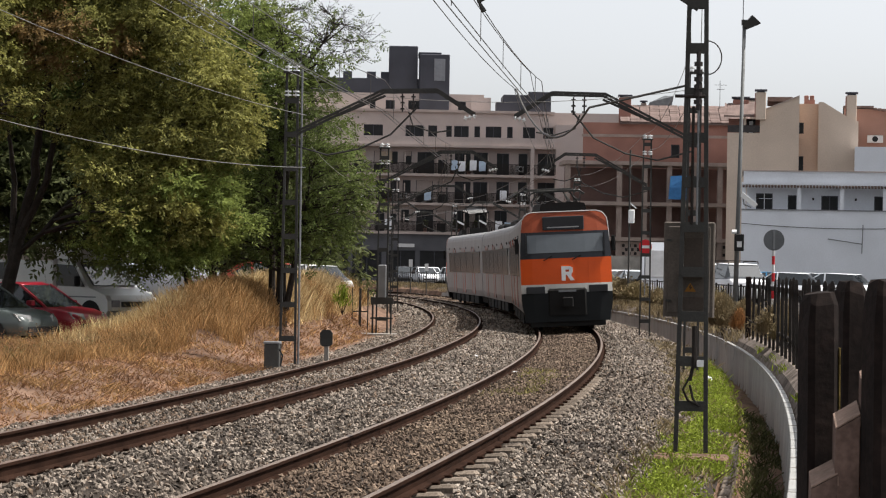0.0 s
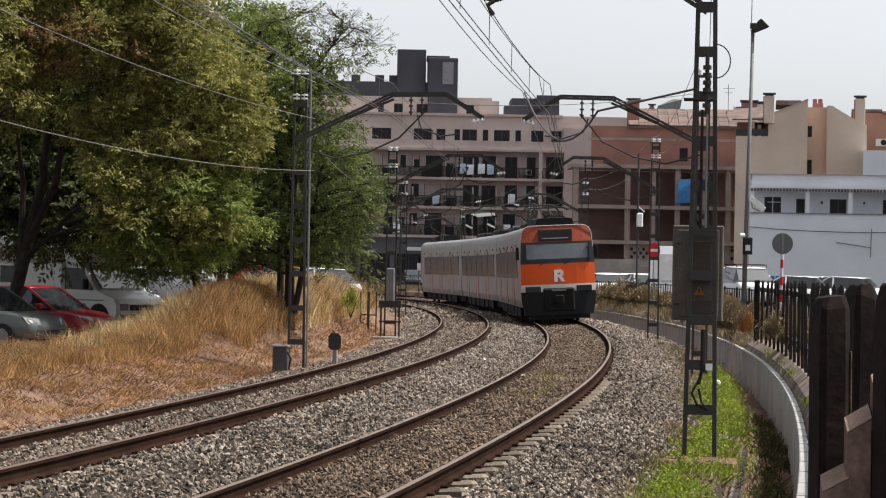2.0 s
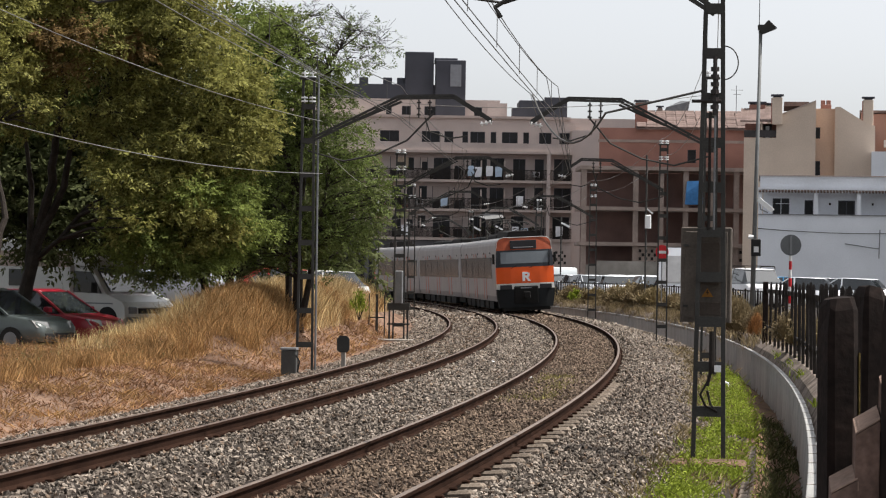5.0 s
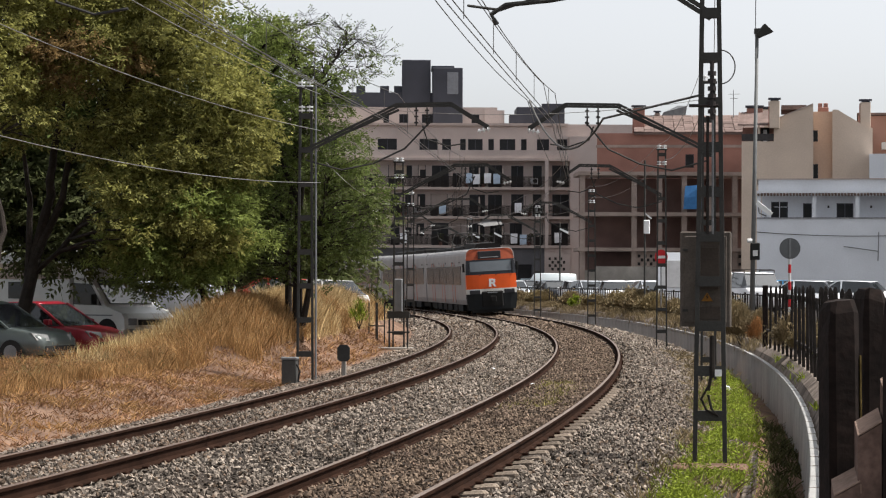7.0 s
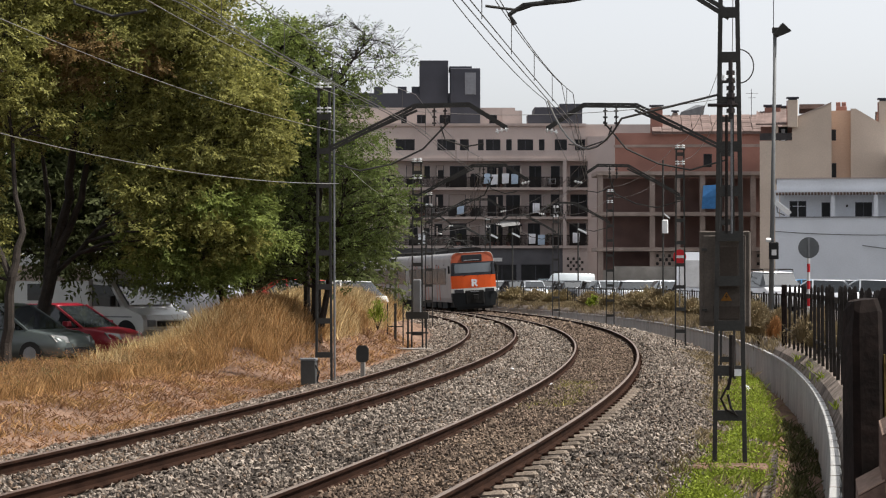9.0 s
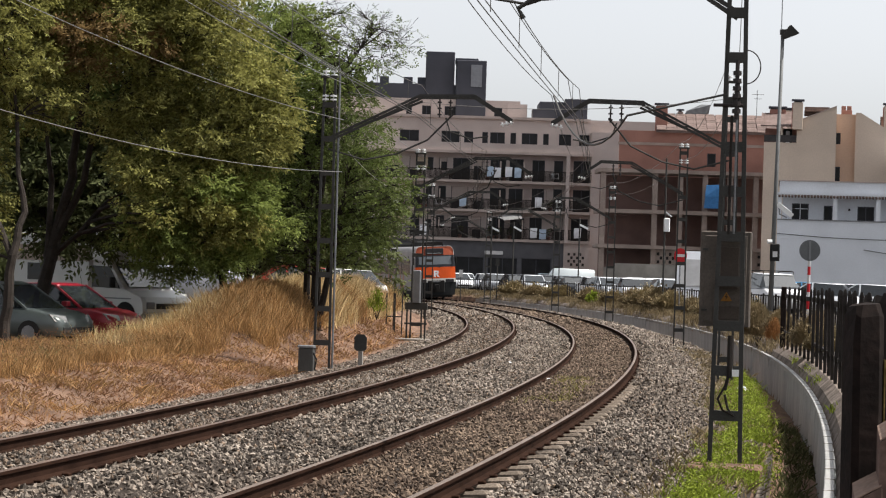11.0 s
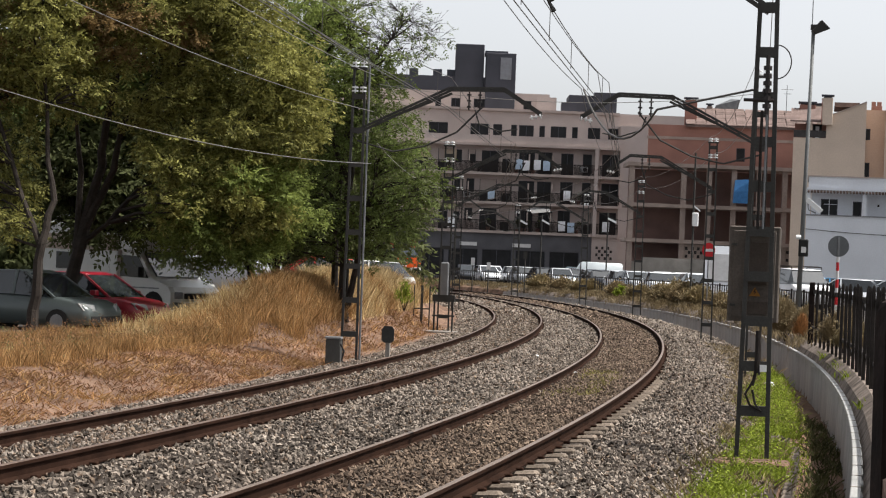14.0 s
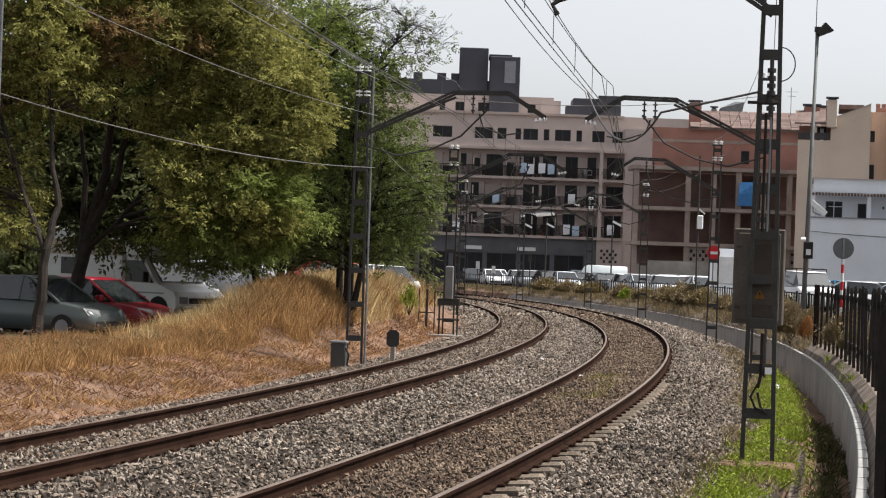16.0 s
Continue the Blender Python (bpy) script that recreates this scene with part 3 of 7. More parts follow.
build_tree([(0.14, [(-2.42, 62.3, 0), (-2.4, 62.3, 1.8), (-2.49, 62.3, 3.0), (-2.36, 62.3, 4.3), (-2.38, 62.3, 5.5), (-2.03, 62.5, 7.0), (-1.5, 62.8, 7.8), (-0.9, 63, 8.3)]),
            (0.07, [(-2.48, 62.3, 2.8), (-2.85, 62.3, 3.7), (-3.4, 62.3, 4.15), (-4.0, 62.4, 4.4)]),
            (0.08, [(-2.36, 62.3, 3.9), (-3.15, 62.3, 5.8), (-3.3, 62.4, 7.2), (-3.4, 62.5, 8.5)]),
            (0.09, [(-2.3, 62.2, 0.8), (-1.97, 61.8, 2.6), (-1.8, 61.8, 3.8), (-1.55, 61.8, 4.9)])],
           [(-3.1, 62.5, 7.1, 1.1, 1.0, 1.0), (-3.3, 62.5, 8.2, 0.9, 1.0, 0.6), (-2.0, 62, 6.7, 0.85, 1.0, 0.85), (-1.4, 61.6, 4.6, 0.85, 1.0, 1.1), (-1.5, 61.6, 2.9, 1.0, 1.0, 0.7), (-3.1, 62, 2.8, 0.95, 1.0, 0.85), (-3.3, 62.5, 4.2, 0.75, 1.0, 0.9), (-2.2, 62, 5.4, 0.85, 1.0, 0.85), (-0.6, 61, 3.7, 0.55, 0.8, 0.6)],
           leaf_b, 5400, 0.095, 24, "slender tree with dark green leaves beside the mast", leaf_g, clump=0.44, gap=0.8, twigs=5, share=0.3)
build_tree([(0.1, [(-2.7, 63.3, 0), (-2.75, 63.2, 3.0), (-2.5, 63, 5.5), (-1.9, 63, 7.2), (-1.2, 63, 8.2)]), (0.045, [(-2.2, 63, 6.4), (-2.5, 63, 7.6), (-2.7, 63, 8.8)]), (0.04, [(-1.9, 63, 7.2), (-1.2, 63, 7.5), (-0.4, 63, 7.8)])],
           [(-1.9, 63, 7.5, 0.8, 0.9, 0.8), (-0.9, 63, 7.9, 0.8, 0.9, 0.65), (-2.6, 63, 8.4, 0.75, 0.9, 0.6), (-1.4, 63, 8.3, 0.6, 0.9, 0.45)],
           leaf_b, 330, 0.085, 25, "thin tree with sparse leaves and bare twigs on top", clump=0.36, gap=0.75, twigs=15)
build_tree([(0.16, [(-10.3, 66.5, 0), (-10.0, 66.8, 2.5), (-7.8, 67.5, 5.0), (-7.4, 68, 8.0)]), (0.1, [(-10.1, 66.7, 2.0), (-10.4, 67, 4.0), (-11, 68, 7.0)])],
           [(-11.5, 68, 7.1, 3.5, 1.8, 2.6), (-7.6, 68, 5.3, 3.2, 1.8, 2.9), (-10.1, 67, 3.9, 3.0, 1.6, 1.4), (-8.0, 68, 9.4, 3.0, 1.8, 1.6)],
           leaf_c, 11000, 0.2, 28, "large dark green tree behind the locust trees", leaf_b, clump=0.8, fill=0.45, gap=0.5, twigs=1, share=0.3)
build_tree([(0.15, [(-4.6, 68.5, 0), (-4.6, 68.7, 2.5), (-4.5, 69, 5.0), (-4.4, 69, 8.5)])],
           [(-4.5, 69, 7.0, 1.7, 1.7, 2.3), (-5.2, 69, 3.2, 2.4, 1.6, 0.95), (-5.4, 68, 5.2, 1.4, 1.4, 1.5), (-2.9, 68.5, 5.4, 1.0, 1.2, 1.8)],
           leaf_c, 5200, 0.17, 26, "leafy dark green tree on the embankment", leaf_b, clump=0.7, fill=0.4, gap=0.55, twigs=1, share=0.4)
for k, (x, y, h) in enumerate(((-17.5, 92, 9), (-12.5, 98, 10), (-8.0, 100, 9.5), (-4.6, 96, 7.5), (-21, 100, 10))):
    build_tree([(0.18, [(x, y, 0), (x + 0.2, y, h * 0.4), (x, y, h * 0.85)])], [(x, y, h * 0.5, 3.2, 2.6, h * 0.42), (x, y, h * 0.2, 3.0, 2.4, h * 0.15)],
               leaf_c, 2600, 0.34, 40 + k, "dense dark green tree beyond the parked cars", clump=1.1, fill=0.3, gap=0.6, twigs=0)


# ---------------------------------------------------------------- wall, ledge and fence on the outer side of the curve
def build_wall():
    w = thing("wall_retaining", Matrix(), "low grey precast retaining wall with pale coping along the ditch", "wall", kind="structure")
    s = -108.0
    while s < 75:
        L = 1.28
        a, b = at(s, 4.285), at(s + L, 4.285)
        d = (b - a)
        m = Matrix.Translation((a.x, a.y, -0.82)) @ pose(0, 0, 0, 0, 0, math.degrees(math.atan2(d.y, d.x)))
        g = Geo().box(0.03, d.length - 0.03, -0.09, 0.0, 0, 0.86, c=0.015)
        part("panel", g, wall_grey, w, m=m @ pose(0, 0, 0, 3.5 + random.uniform(-1.2, 1.2), 0, random.uniform(0.6, 2.8)))
        s += 1.3
    part("coping", sweep([(-0.005, 0.045), (0.09, 0.045), (0.092, 0.095), (0.085, 0.102), (0.004, 0.106), (-0.005, 0.098)], -108, 75, 4.285, 0), pale_concrete, w, "sunlit pale concrete coping")
    for k in range(30):
        sj = -96 + 1.3 * k
        part("coping_joint", Geo().box(-0.006, 0.094, -0.012, 0.012, 0.06, 0.1075, lie(sj, 4.285)), brown_kerb, w, "dark open joint in the coping")
    part("ledge", sweep([(0.11, -0.1), (0.8, -0.1), (0.8, 0.35), (0.36, 0.34), (0.2, 0.2), (0.11, 0.03)], -110, 75, 4.285, 0), brown_kerb, w, "brown stained concrete ledge")
    return w


build_wall()

FENCE_LINE = ((-99.5, 4.8), (-79, 4.7), (-42, 4.64))


def fence_off(s):
    return float(np.interp(s, [p[0] for p in FENCE_LINE], [p[1] for p in FENCE_LINE]))


PALE = Geo().box(-0.03, 0.03, -0.03, 0.03, -0.2, 1.3, c=0.008)
PALE.add([(-0.035, -0.03, 1.3), (0.035, -0.03, 1.3), (0.035, 0.03, 1.3), (-0.035, 0.03, 1.3), (-0.012, -0.02, 1.38), (0.012, -0.02, 1.38), (0.012, 0.02, 1.38), (-0.012, 0.02, 1.38)],
         [(0, 1, 5, 4), (1, 2, 6, 5), (2, 3, 7, 6), (3, 0, 4, 7), (4, 5, 6, 7)])
pale_mesh = PALE.mesh("pale", dark_iron)


def fence_bar(z, h, w):
    ss = np.linspace(-95, -42, 36)
    prof = ((-w / 2, -h / 2), (w / 2, -h / 2), (w / 2, h / 2), (-w / 2, h / 2))
    return Geo().loft([[at(a, fence_off(a) + 0.04 + x, z + y) for x, y in prof] for a in ss])


def build_fence():
    f = thing("paling_fence", Matrix(), "dark upright paling fence with pointed pales and two rails", "fence")
    s = -93.0
    while s < -42.5:
        part("pale", pale_mesh, dark_iron, f, m=lie(s, fence_off(s), 0.53 + random.uniform(-0.03, 0.03)) @ pose(0, 0, 0, 0, random.uniform(-1.5, 1.5), random.uniform(-8, 8)))
        s += random.uniform(1.5, 1.9)
    part("fence_rail", fence_bar(1.66, 0.1, 0.04), dark_iron, f, "upper dark rail")
    part("fence_rail", fence_bar(0.74, 0.06, 0.06), dark_iron, f, "lower dark rail")
    part("end_post", Geo().box(-0.07, 0.07, -0.07, 0.07, 0, 1.6, lie(-42, 4.64, 0.3), c=0.02), old_wood, f, "thick dark end post")
    return f


build_fence()


def build_far_fence():
    f = thing("railing_fence", Matrix(), "thin dark steel railing before the car park", "fence")
    s, k = -49.0, 0
    while s < 112:
        m = lie(s, 6.2, 0.45)
        if k % 5 == 0:
            part("post", Geo().box(-0.035, 0.035, -0.035, 0.035, 0, 1.15, m, c=0.01), dark_iron, f)
        else:
            part("bar", Geo().box(-0.02, 0.02, -0.02, 0.02, 0.08, 1.1, m), dark_iron, f)
        s += 0.8
        k += 1
    for z in (0.58, 1.52):
        part("fence_rail", sweep([(-0.02, -0.02), (0.02, -0.02), (0.02, 0.02), (-0.02, 0.02)], -49, 112, 6.2, z), dark_iron, f)


build_far_fence()


def build_stake(x, y, w, top, seed):
    """A weathered upright old timber with a worn rounded top."""
    rng = random.Random(seed)
    g = Geo()
    rings = []
    for z, k in ((0, 1), (0.4, 0.98), (0.9, 1.0), (top - 0.42, 0.97), (top - 0.375, 0.9), (top - 0.35, 0.72)):
        rings.append([(x_ * w * k + rng.uniform(-0.002, 0.002), y_ * 0.04 * k, z + (0.006 * rng.uniform(-1, 1) if z > 1 else 0))
                      for x_, y_ in ((-0.5, -0.8), (-0.3, -1), (0.3, -1), (0.5, -0.8), (0.5, 0.8), (0.3, 1), (-0.3, 1), (-0.5, 0.8))])
    g.loft(rings)
    st = thing("fence_stake", pose(x, y, 0.35, 0, rng.uniform(-0.6, 0.6), 10), "dark weathered timber fence stake with worn top", "fence stake", "timber stakes", geo=g, material=old_wood)
    # yellow strip paints the sunlight on the stake's right edge
    part("lichen_edge", Geo().box(w * 0.49, w * 0.53, -0.034, 0.03, 0.5, top - 0.46), mat("sunlit_edge_yellow", (0.13, 0.095, 0.03), 0.9, 0, 0.3, 6, 0.3, 40), st, "yellowish strip painting the sunlit edge")
    return st


build_stake(0.935, 4.8, 0.066, 1.965, 1)
build_stake(1.085, 5.3, 0.058, 1.985, 2)
build_stake(1.005, 4.55, 0.06, 1.99, 3)
build_stake(1.17, 5.0, 0.07, 1.98, 4)
for k, (x, z, w) in enumerate(((0.9, 1.6, 0.05), (0.944, 1.715, 0.046), (0.995, 1.8, 0.046), (1.045, 1.86, 0.046))):
    # board with a slanting sawn top and a notched edge
    n = 8
    zt = lambda u: z - 0.6 + 0.028 * (u / w)
    g = Geo()
    front = [(-w / 2, -0.26), (w / 2, -0.26), (w / 2, zt(w / 2)), (-w / 2, zt(-w / 2))]
    g.loft([[(px_, 0.0, pz_) for px_, pz_ in front], [(px_, 0.12, pz_ + (0.02 if pz_ else 0)) for px_, pz_ in front]])
    bd = thing("board", pose(x, 4.6, 0.6, 0, 0, -8), "reddish-brown sawn board with slanted notched top", "board", "boards at the stakes", geo=g, material=mat("board_brown", (0.15, 0.1, 0.082), 0.85, 0, 0.3, 8, 0.2, 70))
    for i in range(n):
        part("notch", Geo().box(w / 2, w / 2 + 0.003, 0.004 + 0.014 * i, 0.011 + 0.014 * i, zt(w / 2) - 0.02 + 0.0025 * i, zt(w / 2) - 0.002 + 0.0025 * i), tan_wood, bd)
    # thin lighter sheet paints the sun on the sawn top
    part("sawn_top", Geo().add([(-w / 2, 0, zt(-w / 2) + 0.002), (w / 2, 0, zt(w / 2) + 0.002), (w / 2, 0.12, zt(w / 2) + 0.022), (-w / 2, 0.12, zt(-w / 2) + 0.022),
                                (-w / 2, 0, zt(-w / 2) + 0.005), (w / 2, 0, zt(w / 2) + 0.005), (w / 2, 0.12, zt(w / 2) + 0.025), (-w / 2, 0.12, zt(-w / 2) + 0.025)],
                               [(3, 2, 1, 0), (4, 5, 6, 7), (0, 1, 5, 4), (1, 2, 6, 5), (2, 3, 7, 6), (3, 0, 4, 7)]), tan_wood, bd, "tan sawn top with its sunlight painted in")


# ---------------------------------------------------------------- overhead line
def lattice_leg(sgn, w0, w1, h, leg):
    """One channel leg, leaning in."""
    return Geo().add([(sgn * w0 / 2 - leg / 2, -leg * 0.7, 0), (sgn * w0 / 2 + leg / 2, -leg * 0.7, 0), (sgn * w0 / 2 + leg / 2, leg * 0.7, 0), (sgn * w0 / 2 - leg / 2, leg * 0.7, 0),
                     (sgn * w1 / 2 - leg / 2, -leg * 0.7, h), (sgn * w1 / 2 + leg / 2, -leg * 0.7, h), (sgn * w1 / 2 + leg / 2, leg * 0.7, h), (sgn * w1 / 2 - leg / 2, leg * 0.7, h)],
              [(0, 1, 5, 4), (1, 2, 6, 5), (2, 3, 7, 6), (3, 0, 4, 7), (4, 5, 6, 7)])


def string_insulator(parent, p0, p1, n=5, r=0.07, material=None):
    g = Geo()
    p0, p1 = Vector(p0), Vector(p1)
    g.rod(p0, p1, 0.018, n=6)
    for i in range(n):
        c = p0.lerp(p1, (i + 0.5) / n)
        g.disc(c, r, p1 - p0, 0.035, 10)
    part("insulator", g, material or insulator, parent, "ribbed glass insulator" if material is None else "dark ribbed insulator")


def build_mast(s, off, side, height, w0=0.42, w1=0.3, leg=0.055, arm=True, stay=True, batten=0.75, label="", reach=3.0, arm_z=4.9, base=None, pole=False):
    """side: +1 the arm reaches towards greater off, -1 towards smaller."""
    base = ground_z(s, off) if base is None else base
    m = thing("catenary_mast", lie(s, off, base), label or "dark steel battened catenary mast with bent cantilever arm", "catenary mast", "catenary masts")
    for sgn in (-1, 1):
        part("leg", lattice_leg(sgn, w0, w1, height, leg), mast_steel, m)
    z = 0.55
    while z < height - 0.1:
        w = w0 + (w1 - w0) * z / height
        part("batten", Geo().box(-w / 2, w / 2, -0.045, 0.045, z - 0.06, z + 0.06), mast_steel, m)
        z += batten
    part("footing", Geo().box(-0.45, 0.45, -0.3, 0.3, -0.25, -0.03, c=0.03), soil_mat, m, "soil-stained concrete footing")
    part("cap", Geo().box(-w1 / 2 - 0.06, w1 / 2 + 0.06, -0.1, 0.1, height, height + 0.05, c=0.01), mast_steel, m)
    if arm:
        z0 = arm_z - base
        up = 1.0
        pts = [(0, 0, z0), (side * reach * 0.55, 0, z0 + up), (side * reach * 0.87, 0, z0 + up + 0.02), (side * (reach + 0.35), 0, z0 + up - 0.5)]
        a = Geo()
        for k, (p, q) in enumerate(zip(pts, pts[1:])):
            up_ = Vector((0, 0, 0.036 if k == 0 else 0.028))
            for e in (-1, 1):
                a.bar(Vector(p) + up_ * e, Vector(q) + up_ * e, 0.07, 0.05)
            for u in (0.02, 0.25, 0.5, 0.75, 0.98):
                c_ = Vector(p).lerp(Vector(q), u)
                a.box(c_.x - 0.03, c_.x + 0.03, -0.03, 0.03, c_.z - 0.05, c_.z + 0.05)
        a.bar((side * reach * 0.28, 0, z0 + up * 0.46), (side * reach * 0.56, 0, z0 + up - 0.1), 0.05, 0.05)
        ar = part("arm", a, mast_steel, m, "bent dark steel cantilever arm")
        x = side * reach * 0.7
        for dx in (-0.14, 0.1):
            string_insulator(ar, (x + dx, 0, z0 + up - 0.05), (x + dx, 0, z0 + up - 0.45), 3, 0.05, brown_insulator)
        st = Geo().path([(0.0, 0, z0 - 0.2), (side * 0.8, 0, z0 - 0.42), (side * 1.5, 0, z0 - 0.28), (side * 2.2, 0, z0 + 0.05), (side * reach * 0.75, 0, z0 + up - 0.35)], 0.022, 6)
        if stay:
            part("stay", st, mast_steel, ar)
        rg = Geo().path([(x, 0, z0 + up - 0.45), (x + side * 0.1, 0, z0 + 0.25), (x + side * 0.55, 0, z0 + 0.1), (x + side * 0.95, 0, z0 + 0.16)], 0.018, 6)
        part("steady_arm", rg, mast_steel, ar)
        string_insulator(ar, (side * (reach + 0.1), 0, z0 + 0.42), (side * (reach + 0.38), 0, z0 + 0.48), 3, 0.055)
    if pole:
        part("down_pipe", Geo().rod((0.24, 0.0, -0.1), (0.22, 0, height + 0.1), 0.024, n=10), galv, m, "light grey steel pipe")
    for z in (height + 0.12, height - 0.42):
        for dx in (-0.09, 0.09):
            string_insulator(m, (dx, 0, z - 0.1), (dx, 0, z + 0.06), 2, 0.075)
    return m


near_mast = build_mast(-75.6, 3.12, -1, 7.4, 0.355, 0.14, 0.052, arm_z=5.15, batten=0.53, reach=2.8, base=-0.14, stay=False)
part("registration_arm", Geo().path([(-2.55, 0, 5.22), (-2.62, 0, 5.34), (-2.45, 0, 5.45), (-1.9, 0, 5.5), (-1.3, 0, 5.6)], 0.03, 8), mast_steel, near_mast, "curved steady arm")
build_mast(-77.5, -5.95, 1, 7.4, 0.34, 0.26, 0.055, arm_z=4.95, reach=2.2, pole=True, base=-0.2, stay=False)
build_mast(-52.0, -5.95, 1, 6.4, 0.34, 0.24, 0.05, arm_z=4.85, reach=3.7, pole=True, base=-0.18)
build_mast(-51.6, 2.9, -1, 6.6, 0.3, 0.24, 0.05, arm_z=4.85, reach=3.6)
build_mast(-26.4, -6.0, 1, 6.1, 0.36, 0.26, 0.05, arm_z=4.75, reach=3.3)
build_mast(-23.0, 2.75, -1, 6.7, 0.34, 0.25, 0.05, arm_z=4.9, reach=3.2)
build_mast(9.5, -6.0, 1, 6.3, 0.36, 0.26, 0.05, arm_z=4.85, reach=3.3)
build_mast(15.5, 3.3, -1, 6.7, 0.4, 0.3, 0.05, arm_z=4.9, reach=3.2)
build_mast(38.0, 3.3, -1, 6.6, 0.4, 0.3, 0.055, arm_z=4.9, reach=3.2)
build_mast(42.0, -6.1, 1, 6.4, 0.4, 0.3, 0.055, arm_z=4.9, reach=3.3)
build_mast(66.0, 3.4, -1, 6.6, 0.45, 0.35, 0.06, arm_z=4.9, reach=3.2)
build_mast(70.0, -6.1, 1, 6.5, 0.45, 0.35, 0.06, arm_z=4.9, reach=3.3)
build_mast(92.0, 3.6, -1, 6.5, 0.45, 0.35, 0.06, arm_z=4.9, reach=3.2)


def wire(name, pts, r, material, label):
    g = Geo().path([Vector(p) for p in pts], r, 5)
    return thing(name, Matrix(), label, "overhead wire", "overhead wires", geo=g, material=material, smooth=True)


def sag_points(a, b, sag, n=10):
    a, b = Vector(a), Vector(b)
    return [a.lerp(b, i / n) - Vector((0, 0, 4 * sag * (i / n) * (1 - i / n))) for i in range(n + 1)]


def build_catenary(off, knots, zc=5.4, zm=6.1):
    """Contact wire, messenger and droppers from knot to knot."""
    lines, gd = [[], [], []], Geo()
    for k, (s0, s1) in enumerate(zip(knots, knots[1:])):
        a, b = at(s0, off + (0.42 if s0 < -60 else 0.0)), at(s1, off + (0.42 if s1 < -60 else 0.0))
        mess = sag_points((a.x, a.y, zm), (b.x, b.y, zm), 0.22, 10)
        con = sag_points((a.x, a.y, zc), (b.x, b.y, zc), 0.02, 10)
        lines[0] += [p + Vector((-0.05, 0, 0)) for p in con[k > 0:]]
        lines[1] += [p + Vector((0.05, 0, 0)) for p in con[k > 0:]]
        lines[2] += mess[k > 0:]
        for i in range(1, 10, 2):
            gd.path([mess[i], con[i]], 0.006, 4)
    w = thing("catenary_wire", Matrix(), "twin contact wires under a sagging messenger wire with droppers", "overhead wire", "overhead wires")
    for name, pts in zip(("contact_wire", "contact_wire", "messenger_wire"), lines):
        part(name, Geo().path(pts, 0.0085, 5), wire_mat, w)
    tagged(part("dropper", gd, wire_mat, w, "thin dropper wires"), kind="stuff")


KNOTS = [-104, -75.8, -52.0, -24.5, 12.5, 40.0, 68.0, 92.0]
build_catenary(-0.45, KNOTS)
build_catenary(-SPACING - 0.2, KNOTS)
for o, z in ((-1.05, 5.95), (-0.7, 6.3)):
    pts = []
    for s0, s1 in zip(KNOTS[:4], KNOTS[1:4]):
        pts += sag_points(at(s0, o + 0.45 * (s0 < -60), z), at(s1, o + 0.45 * (s1 < -60), z), 0.15, 8)[(s0 > -104):]
    wire("feeder_wire", pts, 0.008, wire_mat, "dark feeder wire above the nearer track")

# feeder wires on the outer posts
for dz, do in ((0.15, -0.1), (-0.38, 0.1)):
    pts = []
    for (s0, o0, h0), (s1, o1, h1) in (((-76, 3.1, 7.5), (-51.6, 2.9, 6.9)), ((-51.6, 2.9, 6.9), (-23.0, 2.75, 6.7)), ((-23.0, 2.75, 6.7), (15.5, 3.3, 6.8)), ((15.5, 3.3, 6.8), (38, 3.3, 6.7)), ((38, 3.3, 6.7), (66, 3.4, 6.7))):
        a, b = at(s0, o0 + do, h0 + dz - 0.2), at(s1, o1 + do, h1 + dz - 0.2)
        pts += sag_points(a, b, 0.45, 8)
    wire("feeder_wire", pts, 0.007, wire_light, "bare feeder wire sagging between masts")
# service wires from the timber pole side to the inner mast
L1 = at(-52.0, -5.62)
for (x, y, z), zt, sag in (((-6.6, 30, 5.95), 5.3, 0.25), ((-6.9, 30, 4.35), 4.15, 0.3), ((-5.2, 27.6, 6.6), 6.1, 0.2), ((-4.6, 27.6, 6.9), 6.3, 0.2)):
    wire("service_wire", sag_points((x, y, z), (L1.x, L1.y, zt), sag, 14), 0.008, wire_light, "pale overhead service wire before the trees")
for (s0, o0, z0), (s1, o1, z1) in (((-52, -5.5, 6.2), (-26.4, -6.0, 5.9)), ((-52, -5.5, 4.6), (-26.4, -6.0, 4.5)), ((-26.4, -6, 6.0), (9.5, -6.0, 6.2)), ((-52, -5.5, 5.9), (-51.6, 2.9, 6.0)), ((9.5, -6, 6.2), (42, -6.1, 6.3))):
    wire("feeder_wire", sag_points(at(s0, o0, z0), at(s1, o1, z1), 0.3, 10), 0.007, wire_light, "bare feeder wire sagging between masts")

# ---------------------------------------------------------------- lineside things
yellow_sign = mat("warning_yellow", (0.27, 0.12, 0.018), 0.5, 0, 0.1)
box_paint = mat("box_weathered_paint", (0.095, 0.08, 0.068), 0.7, 0, 0.2, 3, 0.15, 40)


